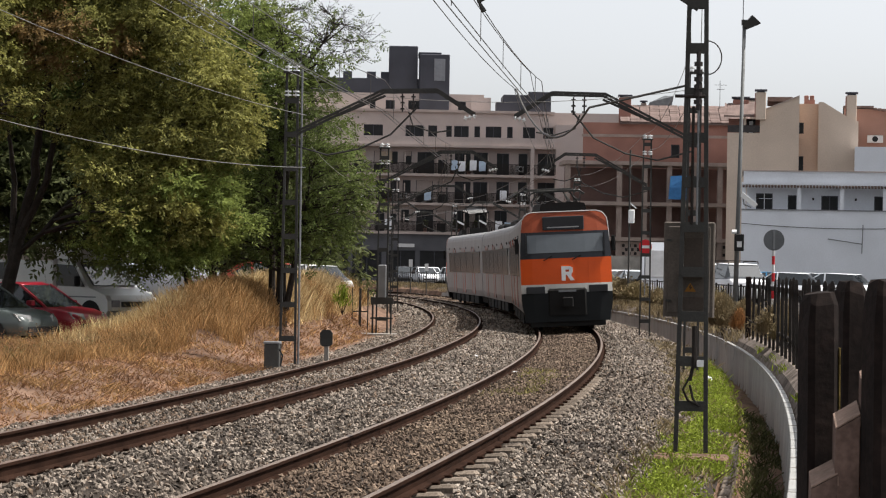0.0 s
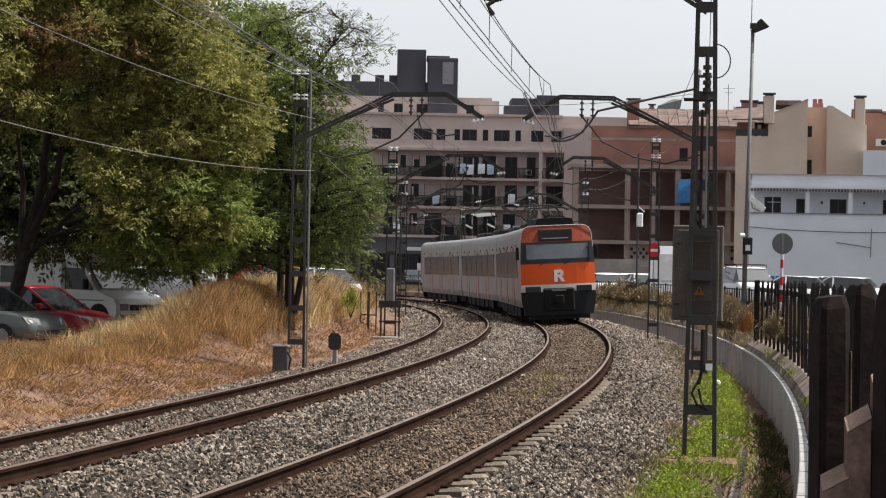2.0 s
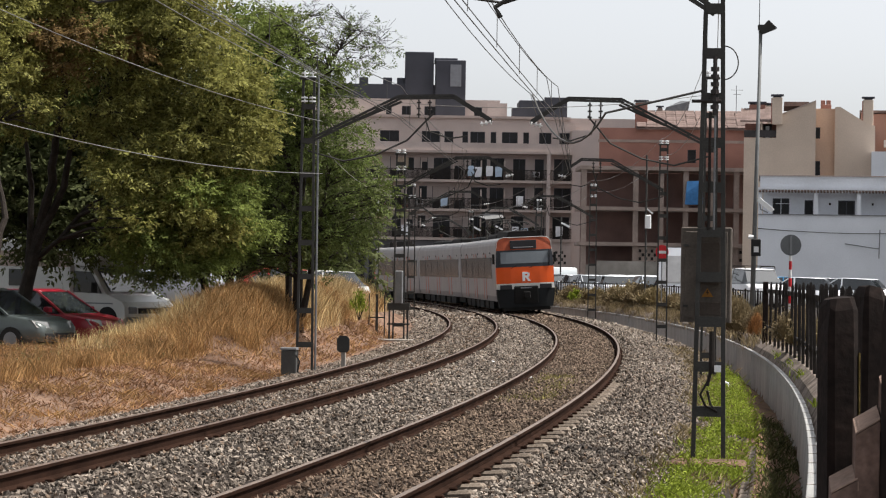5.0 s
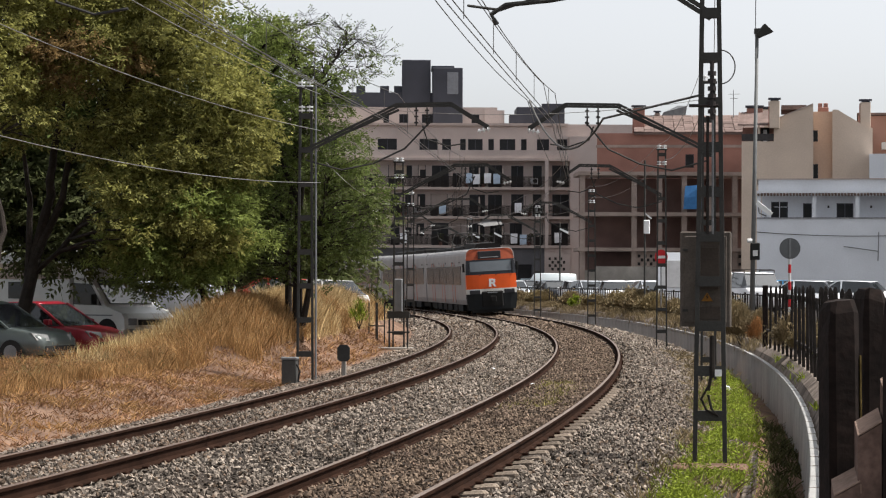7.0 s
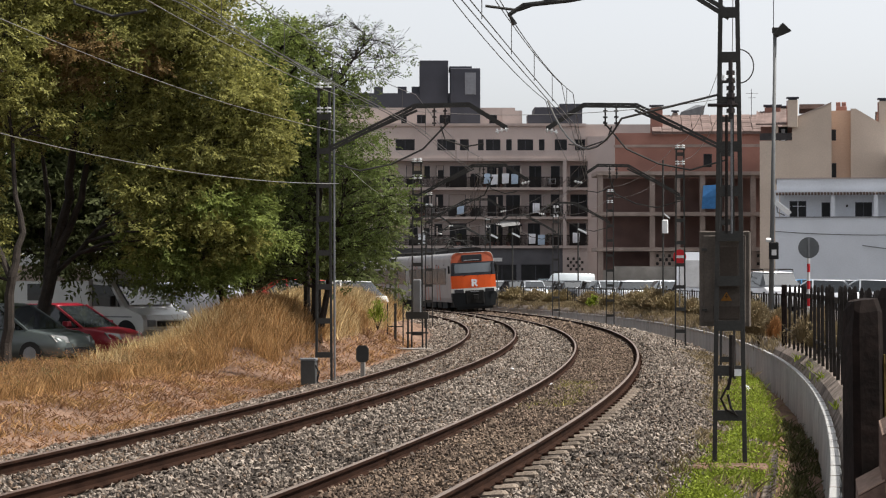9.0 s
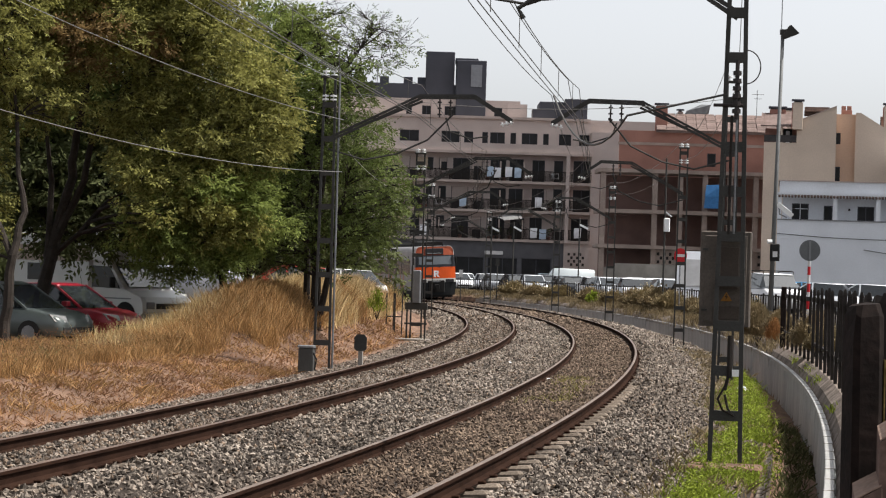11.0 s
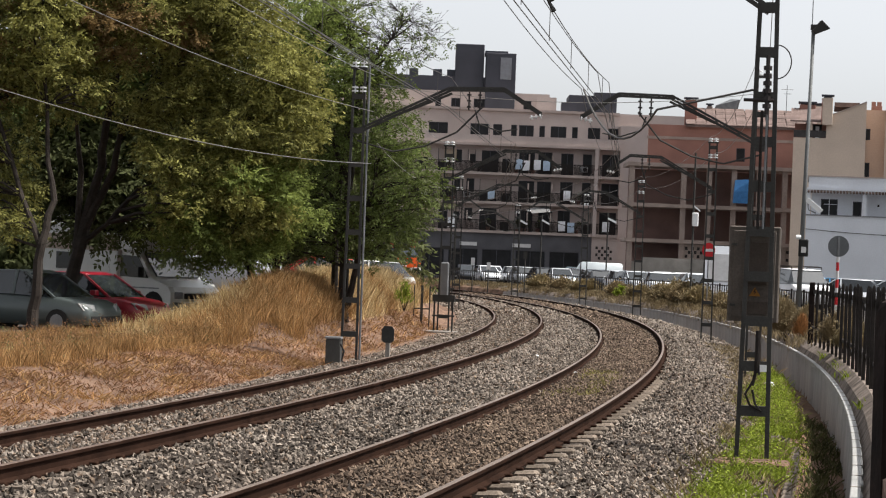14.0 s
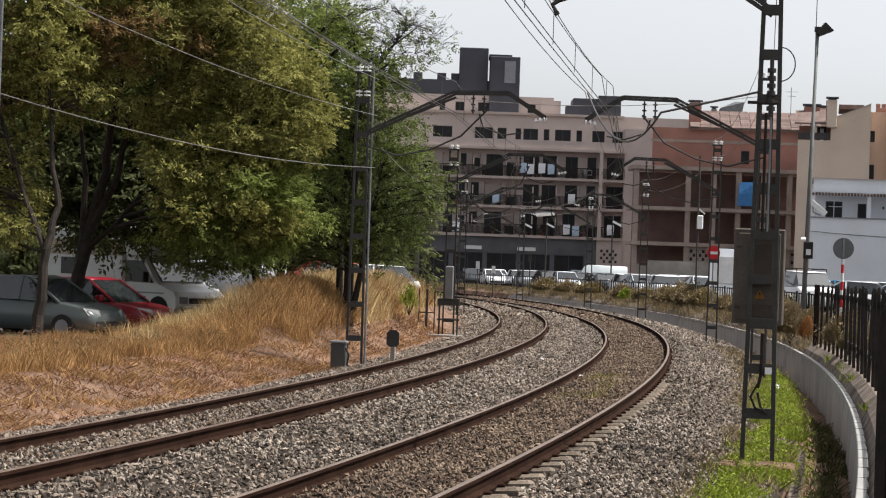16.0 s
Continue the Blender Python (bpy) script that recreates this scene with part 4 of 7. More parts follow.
def build_mast_box():
    b = thing("electrical_cabinet", lie(-75.55, 3.06, 1.46) @ pose(0, 0.22, 0) @ Matrix.Diagonal((1.04, 1, 0.9, 1)), "weathered brown-grey steel switch cabinet mounted on the mast", "electrical cabinet")
    part("body", Geo().box(-0.29, 0.29, -0.12, 0.14, 0, 1.26, c=0.015), box_paint, b)
    part("door", Geo().box(-0.24, 0.24, -0.14, -0.121, 0.06, 1.2, c=0.008), box_paint, b, "flat steel door")
    part("inset_panel", Geo().box(-0.1, 0.15, -0.152, -0.141, 0.5, 1.05, c=0.005), mat("inset_dark", (0.07, 0.055, 0.045), 0.7, 0, 0.2), b, "darker inset panel")
    part("slot", Geo().box(-0.13, 0.17, -0.152, -0.141, 0.1, 0.27, c=0.005), mat("inset_dark", (0, 0, 0)), b)
    part("hinge", Geo().box(-0.26, -0.2, -0.16, -0.14, 0.2, 0.23), mast_steel, b)
    part("hinge", Geo().box(-0.26, -0.2, -0.16, -0.14, 1.0, 1.03), mast_steel, b)
    t = Geo().add([(-0.1, -0.156, 0.42), (0.1, -0.156, 0.42), (0, -0.156, 0.6), (-0.1, -0.15, 0.42), (0.1, -0.15, 0.42), (0, -0.15, 0.6)],
                  [(0, 1, 2), (5, 4, 3), (0, 3, 4, 1), (1, 4, 5, 2), (2, 5, 3, 0)])
    sg = part("warning_sign", t, yellow_sign, b, "yellow triangular high-voltage sign", m=pose(0.02, -0.05, 0.06) @ Matrix.Diagonal((0.66, 0.75, 0.66, 1)))
    bolt = Geo().add([(0.0, -0.159, 0.56), (-0.025, -0.159, 0.5), (0.005, -0.159, 0.5), (-0.015, -0.159, 0.44), (0.03, -0.159, 0.515), (0.0, -0.159, 0.515), (0.015, -0.159, 0.56)], [(0, 1, 2, 3, 4, 5, 6)])
    part("flash_mark", bolt, black_rubber, sg)
    # rods and cables below and above the box
    r = thing("mast_cable", lie(-75.55, 3.12, -0.14), "dark hanging cables and operating rod inside the mast", "cable")
    g = Geo().rod((0.03, -0.1, 1.5), (0.03, -0.1, 1.0), 0.035).rod((0.03, -0.1, 1.1), (-0.02, -0.1, 0.85), 0.02)
    g.path([(-0.02, -0.1, 0.9), (-0.1, -0.12, 0.75), (-0.04, -0.12, 0.62), (0.1, -0.12, 0.55), (0.02, -0.12, 0.64), (-0.02, -0.1, 0.8)], 0.015)
    part("lower_cable", g, dark_iron, r)
    part("operating_rod", Geo().rod((-0.03, -0.09, 2.7), (-0.03, -0.09, 4.1), 0.018), dark_iron, r)
    part("conduit", Geo().rod((0.03, -0.09, 2.7), (0.03, -0.09, 4.1), 0.014), galv, r, "grey conduit")
    sw = Geo()
    for z in (4.15, 4.24, 4.33, 4.42, 4.51, 4.6):
        sw.disc((0.02, -0.1, z), 0.05, (0, 0, 1), 0.05, 10)
    sw.rod((0.02, -0.1, 4.05), (0.02, -0.1, 4.75), 0.025).rod((-0.25, -0.1, 4.22), (0.1, -0.1, 4.22), 0.02)
    part("switch_insulator", sw, brown_insulator, r, "dark stacked insulator of the switch")
    lp = Geo().path([(0.12 + 0.17 * math.sin(a), -0.05, 4.68 + 0.2 * math.cos(a)) for a in np.linspace(0, 3.14, 14)], 0.008, 5)
    part("loop_cable", lp, wire_mat, r)
    part("jumper_cable", Geo().path(sag_points((-0.1, -0.08, 4.35), (-1.3, 0.3, 4.1), 0.0, 4) + sag_points((-1.3, 0.3, 4.1), (-2.6, 4, 4.6), 0.5, 10), 0.014, 5), wire_mat, r)
    part("white_tag", Geo().box(0.06, 0.14, -0.14, -0.12, 1.02, 1.1), insulator, r, "white plastic tag")


build_mast_box()


def build_marker():
    m = thing("lineside_marker", lie(-51.5, -5.15, -0.25), "grey weathered lineside marker post with notched plate", "marker post")
    part("post", Geo().box(-0.05, 0.05, -0.05, 0.05, 0, 0.7, c=0.01), concrete, m)
    g = Geo()
    out = [(-0.14, 0.5), (-0.08, 0.45), (0.08, 0.45), (0.14, 0.5), (0.14, 0.75), (0.08, 0.82), (-0.08, 0.82), (-0.14, 0.75)]
    g.loft([[(x, -0.09, z) for x, z in out], [(x, -0.055, z) for x, z in out]])
    part("plate", g, mast_steel, m, "dark back of the plate")
    c = thing("lineside_cabinet", lie(-53.2, -6.1, -0.26), "small grey steel lineside cabinet beside the mast", "electrical cabinet")
    part("body", Geo().box(-0.16, 0.16, -0.13, 0.13, 0, 0.55, c=0.02), mat("cabinet_grey", (0.06, 0.06, 0.057), 0.6, 0, 0.15, 3), c)
    part("lid", Geo().box(-0.18, 0.18, -0.15, 0.15, 0.55, 0.6, c=0.015), galv, c)
    part("hose", Geo().path([(0.16, -0.1, 0.45), (0.24, -0.1, 0.3), (0.2, -0.1, 0.1), (0.28, -0.1, -0.02)], 0.02), black_rubber, c, "black cable hose")
    f = thing("signal_stand", lie(-27.3, -5.95, -0.2), "dark steel signal stand with box on a lattice base", "signal")
    part("stand", Geo().box(-0.32, -0.27, -0.1, 0.1, 0, 1.2).box(0.27, 0.32, -0.1, 0.1, 0, 1.2).box(-0.36, 0.36, -0.12, 0.12, 0.98, 1.2).box(-0.36, 0.36, -0.12, 0.12, 0.5, 0.55), mast_steel, f)
    part("signal_box", Geo().box(-0.13, 0.13, -0.2, 0.1, 1.2, 2.25, c=0.03), galv, f, "pale grey upright box")
    part("foot", Geo().box(-0.75, 0.5, -0.3, 0.3, -0.1, 0.04, c=0.02), concrete, f)
    for s, o in ((-24.0, -7.0), (-24.3, -6.7)):
        p = thing("steel_stand", lie(s, o, -0.25), "thin steel lineside stand", "post", "steel stands")
        part("leg", Geo().box(-0.14, -0.1, -0.03, 0.03, 0, 1.5), mast_steel, p)
        part("leg", Geo().box(0.1, 0.14, -0.03, 0.03, 0, 1.5), mast_steel, p)
        part("crossbar", Geo().box(-0.1, 0.1, -0.02, 0.02, 0.7, 0.74), mast_steel, p)


build_marker()


# ---------------------------------------------------------------- buildings
render_pink = mat("render_pinkish", (0.44, 0.375, 0.35), 0.9, 0, 0.1, 0.4, 0.1, 12)
render_beige = mat("render_beige", (0.54, 0.44, 0.36), 0.9, 0, 0.08, 0.35, 0.1, 10)
render_orange = mat("render_apricot", (0.52, 0.37, 0.28), 0.9, 0, 0.08, 0.35, 0.1, 10)
brick_red = mat("terracotta_brick", (0.29, 0.15, 0.12), 0.9, 0, 0.15, 0.5, 0.2, 14)
tile_red = mat("roof_tile", (0.155, 0.112, 0.1), 0.9, 0, 0.25, 1.0, 0.4, 8, each=0.2)
white_wall = mat("white_render", (0.6, 0.62, 0.66), 0.85, 0, 0.06, 0.4, 0.1, 12)
slate_panel = mat("slate_cladding", (0.06, 0.062, 0.075), 0.6, 0, 0.1, 0.6)
shop_dark = mat("shopfront_dark", (0.095, 0.095, 0.105), 0.5, 0, 0.2, 0.5)
slab_mat = mat("balcony_slab", (0.4, 0.335, 0.305), 0.9, 0, 0.1, 0.6, 0.1, 12)
frame_conc = mat("raw_concrete", (0.3, 0.24, 0.21), 0.95, 0, 0.15, 0.8, 0.2, 12)
# near-black that paints the shade inside rooms and wall holes
opening_shade = mat("painted_opening_shade", (0.03, 0.027, 0.026), 0.9, 0, 0.2)
cloth_white = mat("white_laundry", (0.7, 0.72, 0.76), 0.9, 0, 0.08)
cloth_blue = mat("blue_tarp", (0.06, 0.2, 0.45), 0.8, 0, 0.15)
sign_pale = mat("pale_sign", (0.6, 0.6, 0.6), 0.6, 0, 0.05)


pane_dark = mat("dark_pane", (0.014, 0.014, 0.016), 0.3, 0, 0.4, 0.9, spec=0.22)


def pierced_wall(x0, x1, z0, z1, openings, y, thick):
    """A wall in the plane y with openings (xa, xb, za, zb), built of piers, lintels and sills round them."""
    xs = sorted({round(v, 3) for o in openings for v in o[:2]} | {x0, x1})
    zs = sorted({round(v, 3) for o in openings for v in o[2:]} | {z0, z1})
    nx, nz = len(xs), len(zs)

    def solid(i, j):
        if not (0 <= i < nx - 1 and 0 <= j < nz - 1):
            return False
        x, z = (xs[i] + xs[i + 1]) / 2, (zs[j] + zs[j + 1]) / 2
        return not any(a < x < b and c < z < d for a, b, c, d in openings)
    vs = [(x, yy, z) for yy in (y, y + thick) for z in zs for x in xs]
    k = nx * nz
    fs = []
    for i in range(nx - 1):
        for j in range(nz - 1):
            if not solid(i, j):
                continue
            a, b, c, d = j * nx + i, j * nx + i + 1, (j + 1) * nx + i + 1, (j + 1) * nx + i
            fs += [(a, b, c, d), (k + d, k + c, k + b, k + a)]
            for di, dj, p, q in ((-1, 0, d, a), (1, 0, b, c), (0, -1, a, b), (0, 1, c, d)):
                if not solid(i + di, j + dj):
                    fs.append((q, p, k + p, k + q))
    return Geo().add(vs, fs)


def window_in(parent, xa, xb, za, zb, y, mullion=True, shut=0.0):
    w = part("window", Geo().box(xa, xb, y + 0.18, y + 0.2, za, zb), pane_dark, parent, "dark window pane")
    t = 0.06
    g = Geo().box(xa, xa + t, y + 0.1, y + 0.17, za, zb).box(xb - t, xb, y + 0.1, y + 0.17, za, zb).box(xa + t, xb - t, y + 0.1, y + 0.17, zb - t, zb)
    if mullion and xb - xa > 0.9:
        g.box((xa + xb) / 2 - t / 2, (xa + xb) / 2 + t / 2, y + 0.1, y + 0.17, za, zb - t)
    part("frame", g, slate_panel, w)
    if shut:
        part("shutter", Geo().box(xa + t, xb - t, y + 0.06, y + 0.09, zb - (zb - za) * shut, zb - 0.01), slab_mat, w, "half-lowered roller shutter")


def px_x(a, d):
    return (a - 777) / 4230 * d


def build_apartments():
    Y = 235.0
    b = thing("apartment_building", Matrix(), "pinkish rendered apartment block with long balconies and dark roof tower", "apartment building")
    rng = random.Random(4)
    XL, XR = -16.0, 17.5
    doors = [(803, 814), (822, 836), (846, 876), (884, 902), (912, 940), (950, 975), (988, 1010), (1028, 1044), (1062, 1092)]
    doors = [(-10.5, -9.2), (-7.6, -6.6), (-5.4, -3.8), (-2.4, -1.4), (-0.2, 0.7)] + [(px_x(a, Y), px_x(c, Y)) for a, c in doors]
    for k, z in enumerate((5.45, 8.3, 11.15)):
        op = []
        for xa, xb in doors:
            d = rng.uniform(-0.15, 0.15)
            op.append((xa + d, xb + d, z + (0.02 if xb - xa > 0.85 else 0.9), z + 2.15 + rng.choice((0, 0.05))))
        part("wall", pierced_wall(XL, XR, z, z + 2.6, op, Y, 0.35), render_pink, b)
        for o in op:
            window_in(b, *o, Y, True, rng.choice((0, 0, 0, 0.35, 0.6)))
        part("slab", Geo().box(XL, XR, Y - 1.25, Y + 0.3, z - 0.26, z - 0.01), slab_mat, b, "projecting balcony slab")
        rail = part("balcony_railing", Geo().box(XL, XR, Y - 1.22, Y - 1.18, z + 0.98, z + 1.04).box(XL, XR, Y - 1.22, Y - 1.18, z + 0.08, z + 0.12), dark_iron, b, "dark balcony railing")
        g = Geo()
        for x in np.arange(XL + 0.1, XR, 0.12):
            g.box(x - 0.034, x + 0.034, Y - 1.21, Y - 1.19, z + 0.12, z + 0.98)
        tagged(part("railing_bar", g, dark_iron, rail), kind="stuff")
        for x in (-8.4, -3.1, 2.7, 5.9, 8.6, 10.9, 15.35):
            part("divider", Geo().box(x - 0.06, x + 0.06, Y - 1.15, Y, z, z + (1.9 if x < 15 else 2.6)), slab_mat, b)
    for z in (5.45, 8.3, 11.15):
        part("pillar", Geo().box(15.0, 15.35, Y - 1.3, Y - 1.0, z - 0.26, z + 2.6), render_pink, b)
    # attic storey with small windows, set back
    z = 14.02
    part("slab", Geo().box(XL, XR, Y - 1.3, Y + 0.3, z - 0.28, z - 0.02), slab_mat, b, "projecting cornice slab")
    part("parapet", Geo().box(XL, XR, Y - 1.1, Y - 0.95, z - 0.02, z + 0.75), render_pink, b)
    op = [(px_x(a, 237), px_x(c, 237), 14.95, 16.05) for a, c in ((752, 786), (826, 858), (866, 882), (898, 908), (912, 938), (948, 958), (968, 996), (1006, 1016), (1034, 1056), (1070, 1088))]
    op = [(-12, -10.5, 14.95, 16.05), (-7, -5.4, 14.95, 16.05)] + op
    part("wall", pierced_wall(XL, XR, z, 17.35, op, Y + 2, 0.3), render_pink, b)
    for o in op:
        window_in(b, *o, Y + 2)
    part("roof", Geo().box(XL, XR, Y + 1.7, Y + 14, 17.35, 17.6), slab_mat, b)
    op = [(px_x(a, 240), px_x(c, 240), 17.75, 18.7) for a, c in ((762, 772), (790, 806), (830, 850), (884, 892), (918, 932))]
    part("wall", pierced_wall(XL, 10.6, 17.3, 19.4, op, Y + 5, 0.3), render_pink, b)
    for o in op:
        window_in(b, *o, Y + 5)
    part("wall", Geo().box(9.3, 11.3, Y + 4.8, Y + 9, 17.4, 19.1), render_pink, b)
    # core of the house: solid, near-black in place of the unlit rooms
    part("core", Geo().box(XL, XR, Y + 0.9, Y + 14, 0.4, 13.9), opening_shade, b)
    part("core", Geo().box(XL, XR, Y + 2.7, Y + 14, 13.9, 17.3), opening_shade, b)
    # ground floor
    op = [(a, a + 2.9, 0.9, 3.6) for a in np.arange(-15.5, 14.0, 3.3)]
    part("wall", pierced_wall(XL, 15.0, 0.3, 5.2, op, Y - 0.9, 0.3), shop_dark, b, "dark shopfront level")
    for o in op:
        window_in(b, *o, Y - 0.9)
    for a, c in ((815, 845), (908, 940)):
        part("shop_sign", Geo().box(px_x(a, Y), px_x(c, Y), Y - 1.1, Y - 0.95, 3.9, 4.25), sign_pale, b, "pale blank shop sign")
    part("wall", Geo().box(15.0, 17.5, Y - 1.0, Y - 0.7, 0.3, 5.2), render_pink, b)
    g = Geo()
    for i in range(6):
        for j in range(4):
            if (i + j) % 2:
                g.box(15.4 + 0.28 * i, 15.62 + 0.28 * i, Y - 1.03, Y - 1.0, 3.0 + 0.34 * j, 3.26 + 0.34 * j)
    # flat dark plates paint the shade of the holes
    tagged(part("vent_block", g, opening_shade, b, "dark pierced ventilation blocks"), kind="stuff")
    # dark tower on the roof
    tw = part("roof_tower", Geo().box(-9.0, 4.2, Y + 5.5, Y + 12, 19.4, 20.9).box(1.0, 3.9, Y + 5.4, Y + 10, 19.45, 24.2, c=0.05).box(4.1, 7.1, Y + 4.6, Y + 10, 17.65, 23.35, c=0.05).box(4.0, 6.3, Y + 6.5, Y + 10, 23.35, 23.7), slate_panel, b, "slate-grey clad roof tower")
    part("tower_window", Geo().box(5.55, 6.65, Y + 4.52, Y + 4.6, 20.7, 22.9), mat("pale_panel", (0.22, 0.23, 0.25), 0.4, 0, 0.1), tw, "grey glazed panel")
    for x in (-3.6, -1.2, 0.2):
        part("roof_vent", Geo().box(x, x + 0.9, Y + 6, Y + 7, 20.9, 21.6), slate_panel, b)
    part("roof_box", Geo().box(12.5, 17.3, Y + 4, Y + 9, 17.6, 19.4, c=0.05).box(15.0, 17.25, Y + 3.6, Y + 4.2, 17.62, 19.7).box(11.8, 13.2, Y + 3.8, Y + 6, 17.62, 18.6), slate_panel, b, "dark roof plant room")
    # link block in beige to the next house
    part("wall", Geo().box(17.5, 20.1, Y - 0.5, Y + 10, 0.3, 16.2), render_pink, b)
    part("wall", Geo().box(17.5, 24.2, Y + 3, Y + 12, 10, 17.6), render_pink, b)
    for k, (x, z) in enumerate(((7.6, 12.4), (8.3, 12.3), (9.4, 12.4), (10.3, 12.35), (12.4, 9.5), (12.0, 6.5), (12.9, 6.4), (16.3, 6.6), (1.2, 6.5), (5.0, 9.4))):
        c = thing("laundry_sheet", pose(x, Y - 1.3, z - 0.9, 4, 0, 0), "white and blue laundry hanging over the balcony railing", "laundry", "hanging laundry",
                  geo=Geo().loft([[(-0.34, 0, 0), (0.3, 0.03, 0.05), (0.3, 0.06, 0.05), (-0.34, 0.03, 0)], [(-0.36, -0.05, 0.5), (0.32, 0.0, 0.5), (0.32, 0.03, 0.5), (-0.36, -0.02, 0.5)], [(-0.35, 0, 1.0), (0.33, 0, 1.0), (0.33, 0.03, 1.0), (-0.35, 0.03, 1.0)]]),
                  material=cloth_white if k % 3 else mat("pale_blue_laundry", (0.4, 0.5, 0.62), 0.9, 0, 0.1))
    rg = random.Random(31)
    for z in (5.45, 8.3, 11.15):
        for k in range(9):
            x = rg.uniform(-6, 14.5)
            kind = rg.randrange(4)
            if kind == 0:
                q = thing("air_conditioner", pose(x, Y - 0.35, z + 0.35), "pale air conditioner on the balcony wall", "air conditioner", "air conditioners")
                part("casing", Geo().box(-0.4, 0.4, -0.15, 0.3, 0, 0.55, c=0.03), sign_pale, q)
                part("fan", Geo().disc((0.1, -0.16, 0.28), 0.2, (0, 1, 0), 0.02, 14), pane_dark, q)
            elif kind == 1:
                q = thing("potted_plant", pose(x, Y - 0.9, z - 0.01), "dark green potted plant behind the railing", "plant", "balcony plants")
                part("pot", Geo().rod((0, 0, 0), (0, 0, 0.35), 0.16, 0.22, 10), brick_red, q)
                v, f = leaf_cloud([(0, 0, 0.7), (0.1, 0, 1.0)], [0.35, 0.3], 160, 0.08, 500 + k)
                part("foliage", Geo().add(v, f), leaf_c, q)
            elif kind == 2:
                q = thing("balcony_chair", pose(x, Y - 0.75, z - 0.01, 0, 0, rg.uniform(-40, 40)), "dark plastic chair on the balcony", "chair", "balcony chairs")
                part("seat", Geo().box(-0.24, 0.24, -0.24, 0.24, 0.42, 0.46, c=0.01), dark_iron, q)
                part("backrest", Geo().box(-0.24, 0.24, 0.2, 0.24, 0.46, 0.95, c=0.01), dark_iron, q)
                for lx in (-0.2, 0.2):
                    for ly in (-0.2, 0.2):
                        part("leg", Geo().box(lx - 0.02, lx + 0.02, ly - 0.02, ly + 0.02, 0, 0.42), dark_iron, q)
            else:
                thing("roller_blind", pose(x, Y - 0.05, z + 1.3), "beige canvas blind hanging over a balcony door", "blind", "balcony blinds", geo=Geo().box(-0.6, 0.6, -0.06, 0.0, 0, 0.85, c=0.01), material=mat("canvas_beige", (0.42, 0.34, 0.26), 0.9, 0, 0.15, 2))
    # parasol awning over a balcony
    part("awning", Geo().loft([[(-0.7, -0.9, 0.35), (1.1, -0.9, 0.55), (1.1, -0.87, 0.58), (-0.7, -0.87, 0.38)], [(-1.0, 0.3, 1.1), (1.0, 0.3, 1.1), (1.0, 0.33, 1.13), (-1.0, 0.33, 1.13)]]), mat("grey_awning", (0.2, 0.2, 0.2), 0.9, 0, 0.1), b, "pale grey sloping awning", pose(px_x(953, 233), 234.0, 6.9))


build_apartments()


def chimney(parent, x, y, z0, h, w, material):
    c = part("chimney", Geo().box(x - w / 2, x + w / 2, y - w / 2, y + w / 2, z0, z0 + h, c=0.03), material, parent, "rendered chimney stack")
    part("chimney_cap", Geo().box(x - w / 2 - 0.1, x + w / 2 + 0.1, y - w / 2 - 0.1, y + w / 2 + 0.1, z0 + h + 0.12, z0 + h + 0.24, c=0.02).box(x - w / 2 + 0.08, x + w / 2 - 0.08, y - w / 2 + 0.08, y + w / 2 - 0.08, z0 + h, z0 + h + 0.12), slate_panel, c)


def turned(x, y, rz):
    """A turn about the upright through (x, y)."""
    return pose(x, y, 0, 0, 0, rz) @ pose(-x, -y, 0)


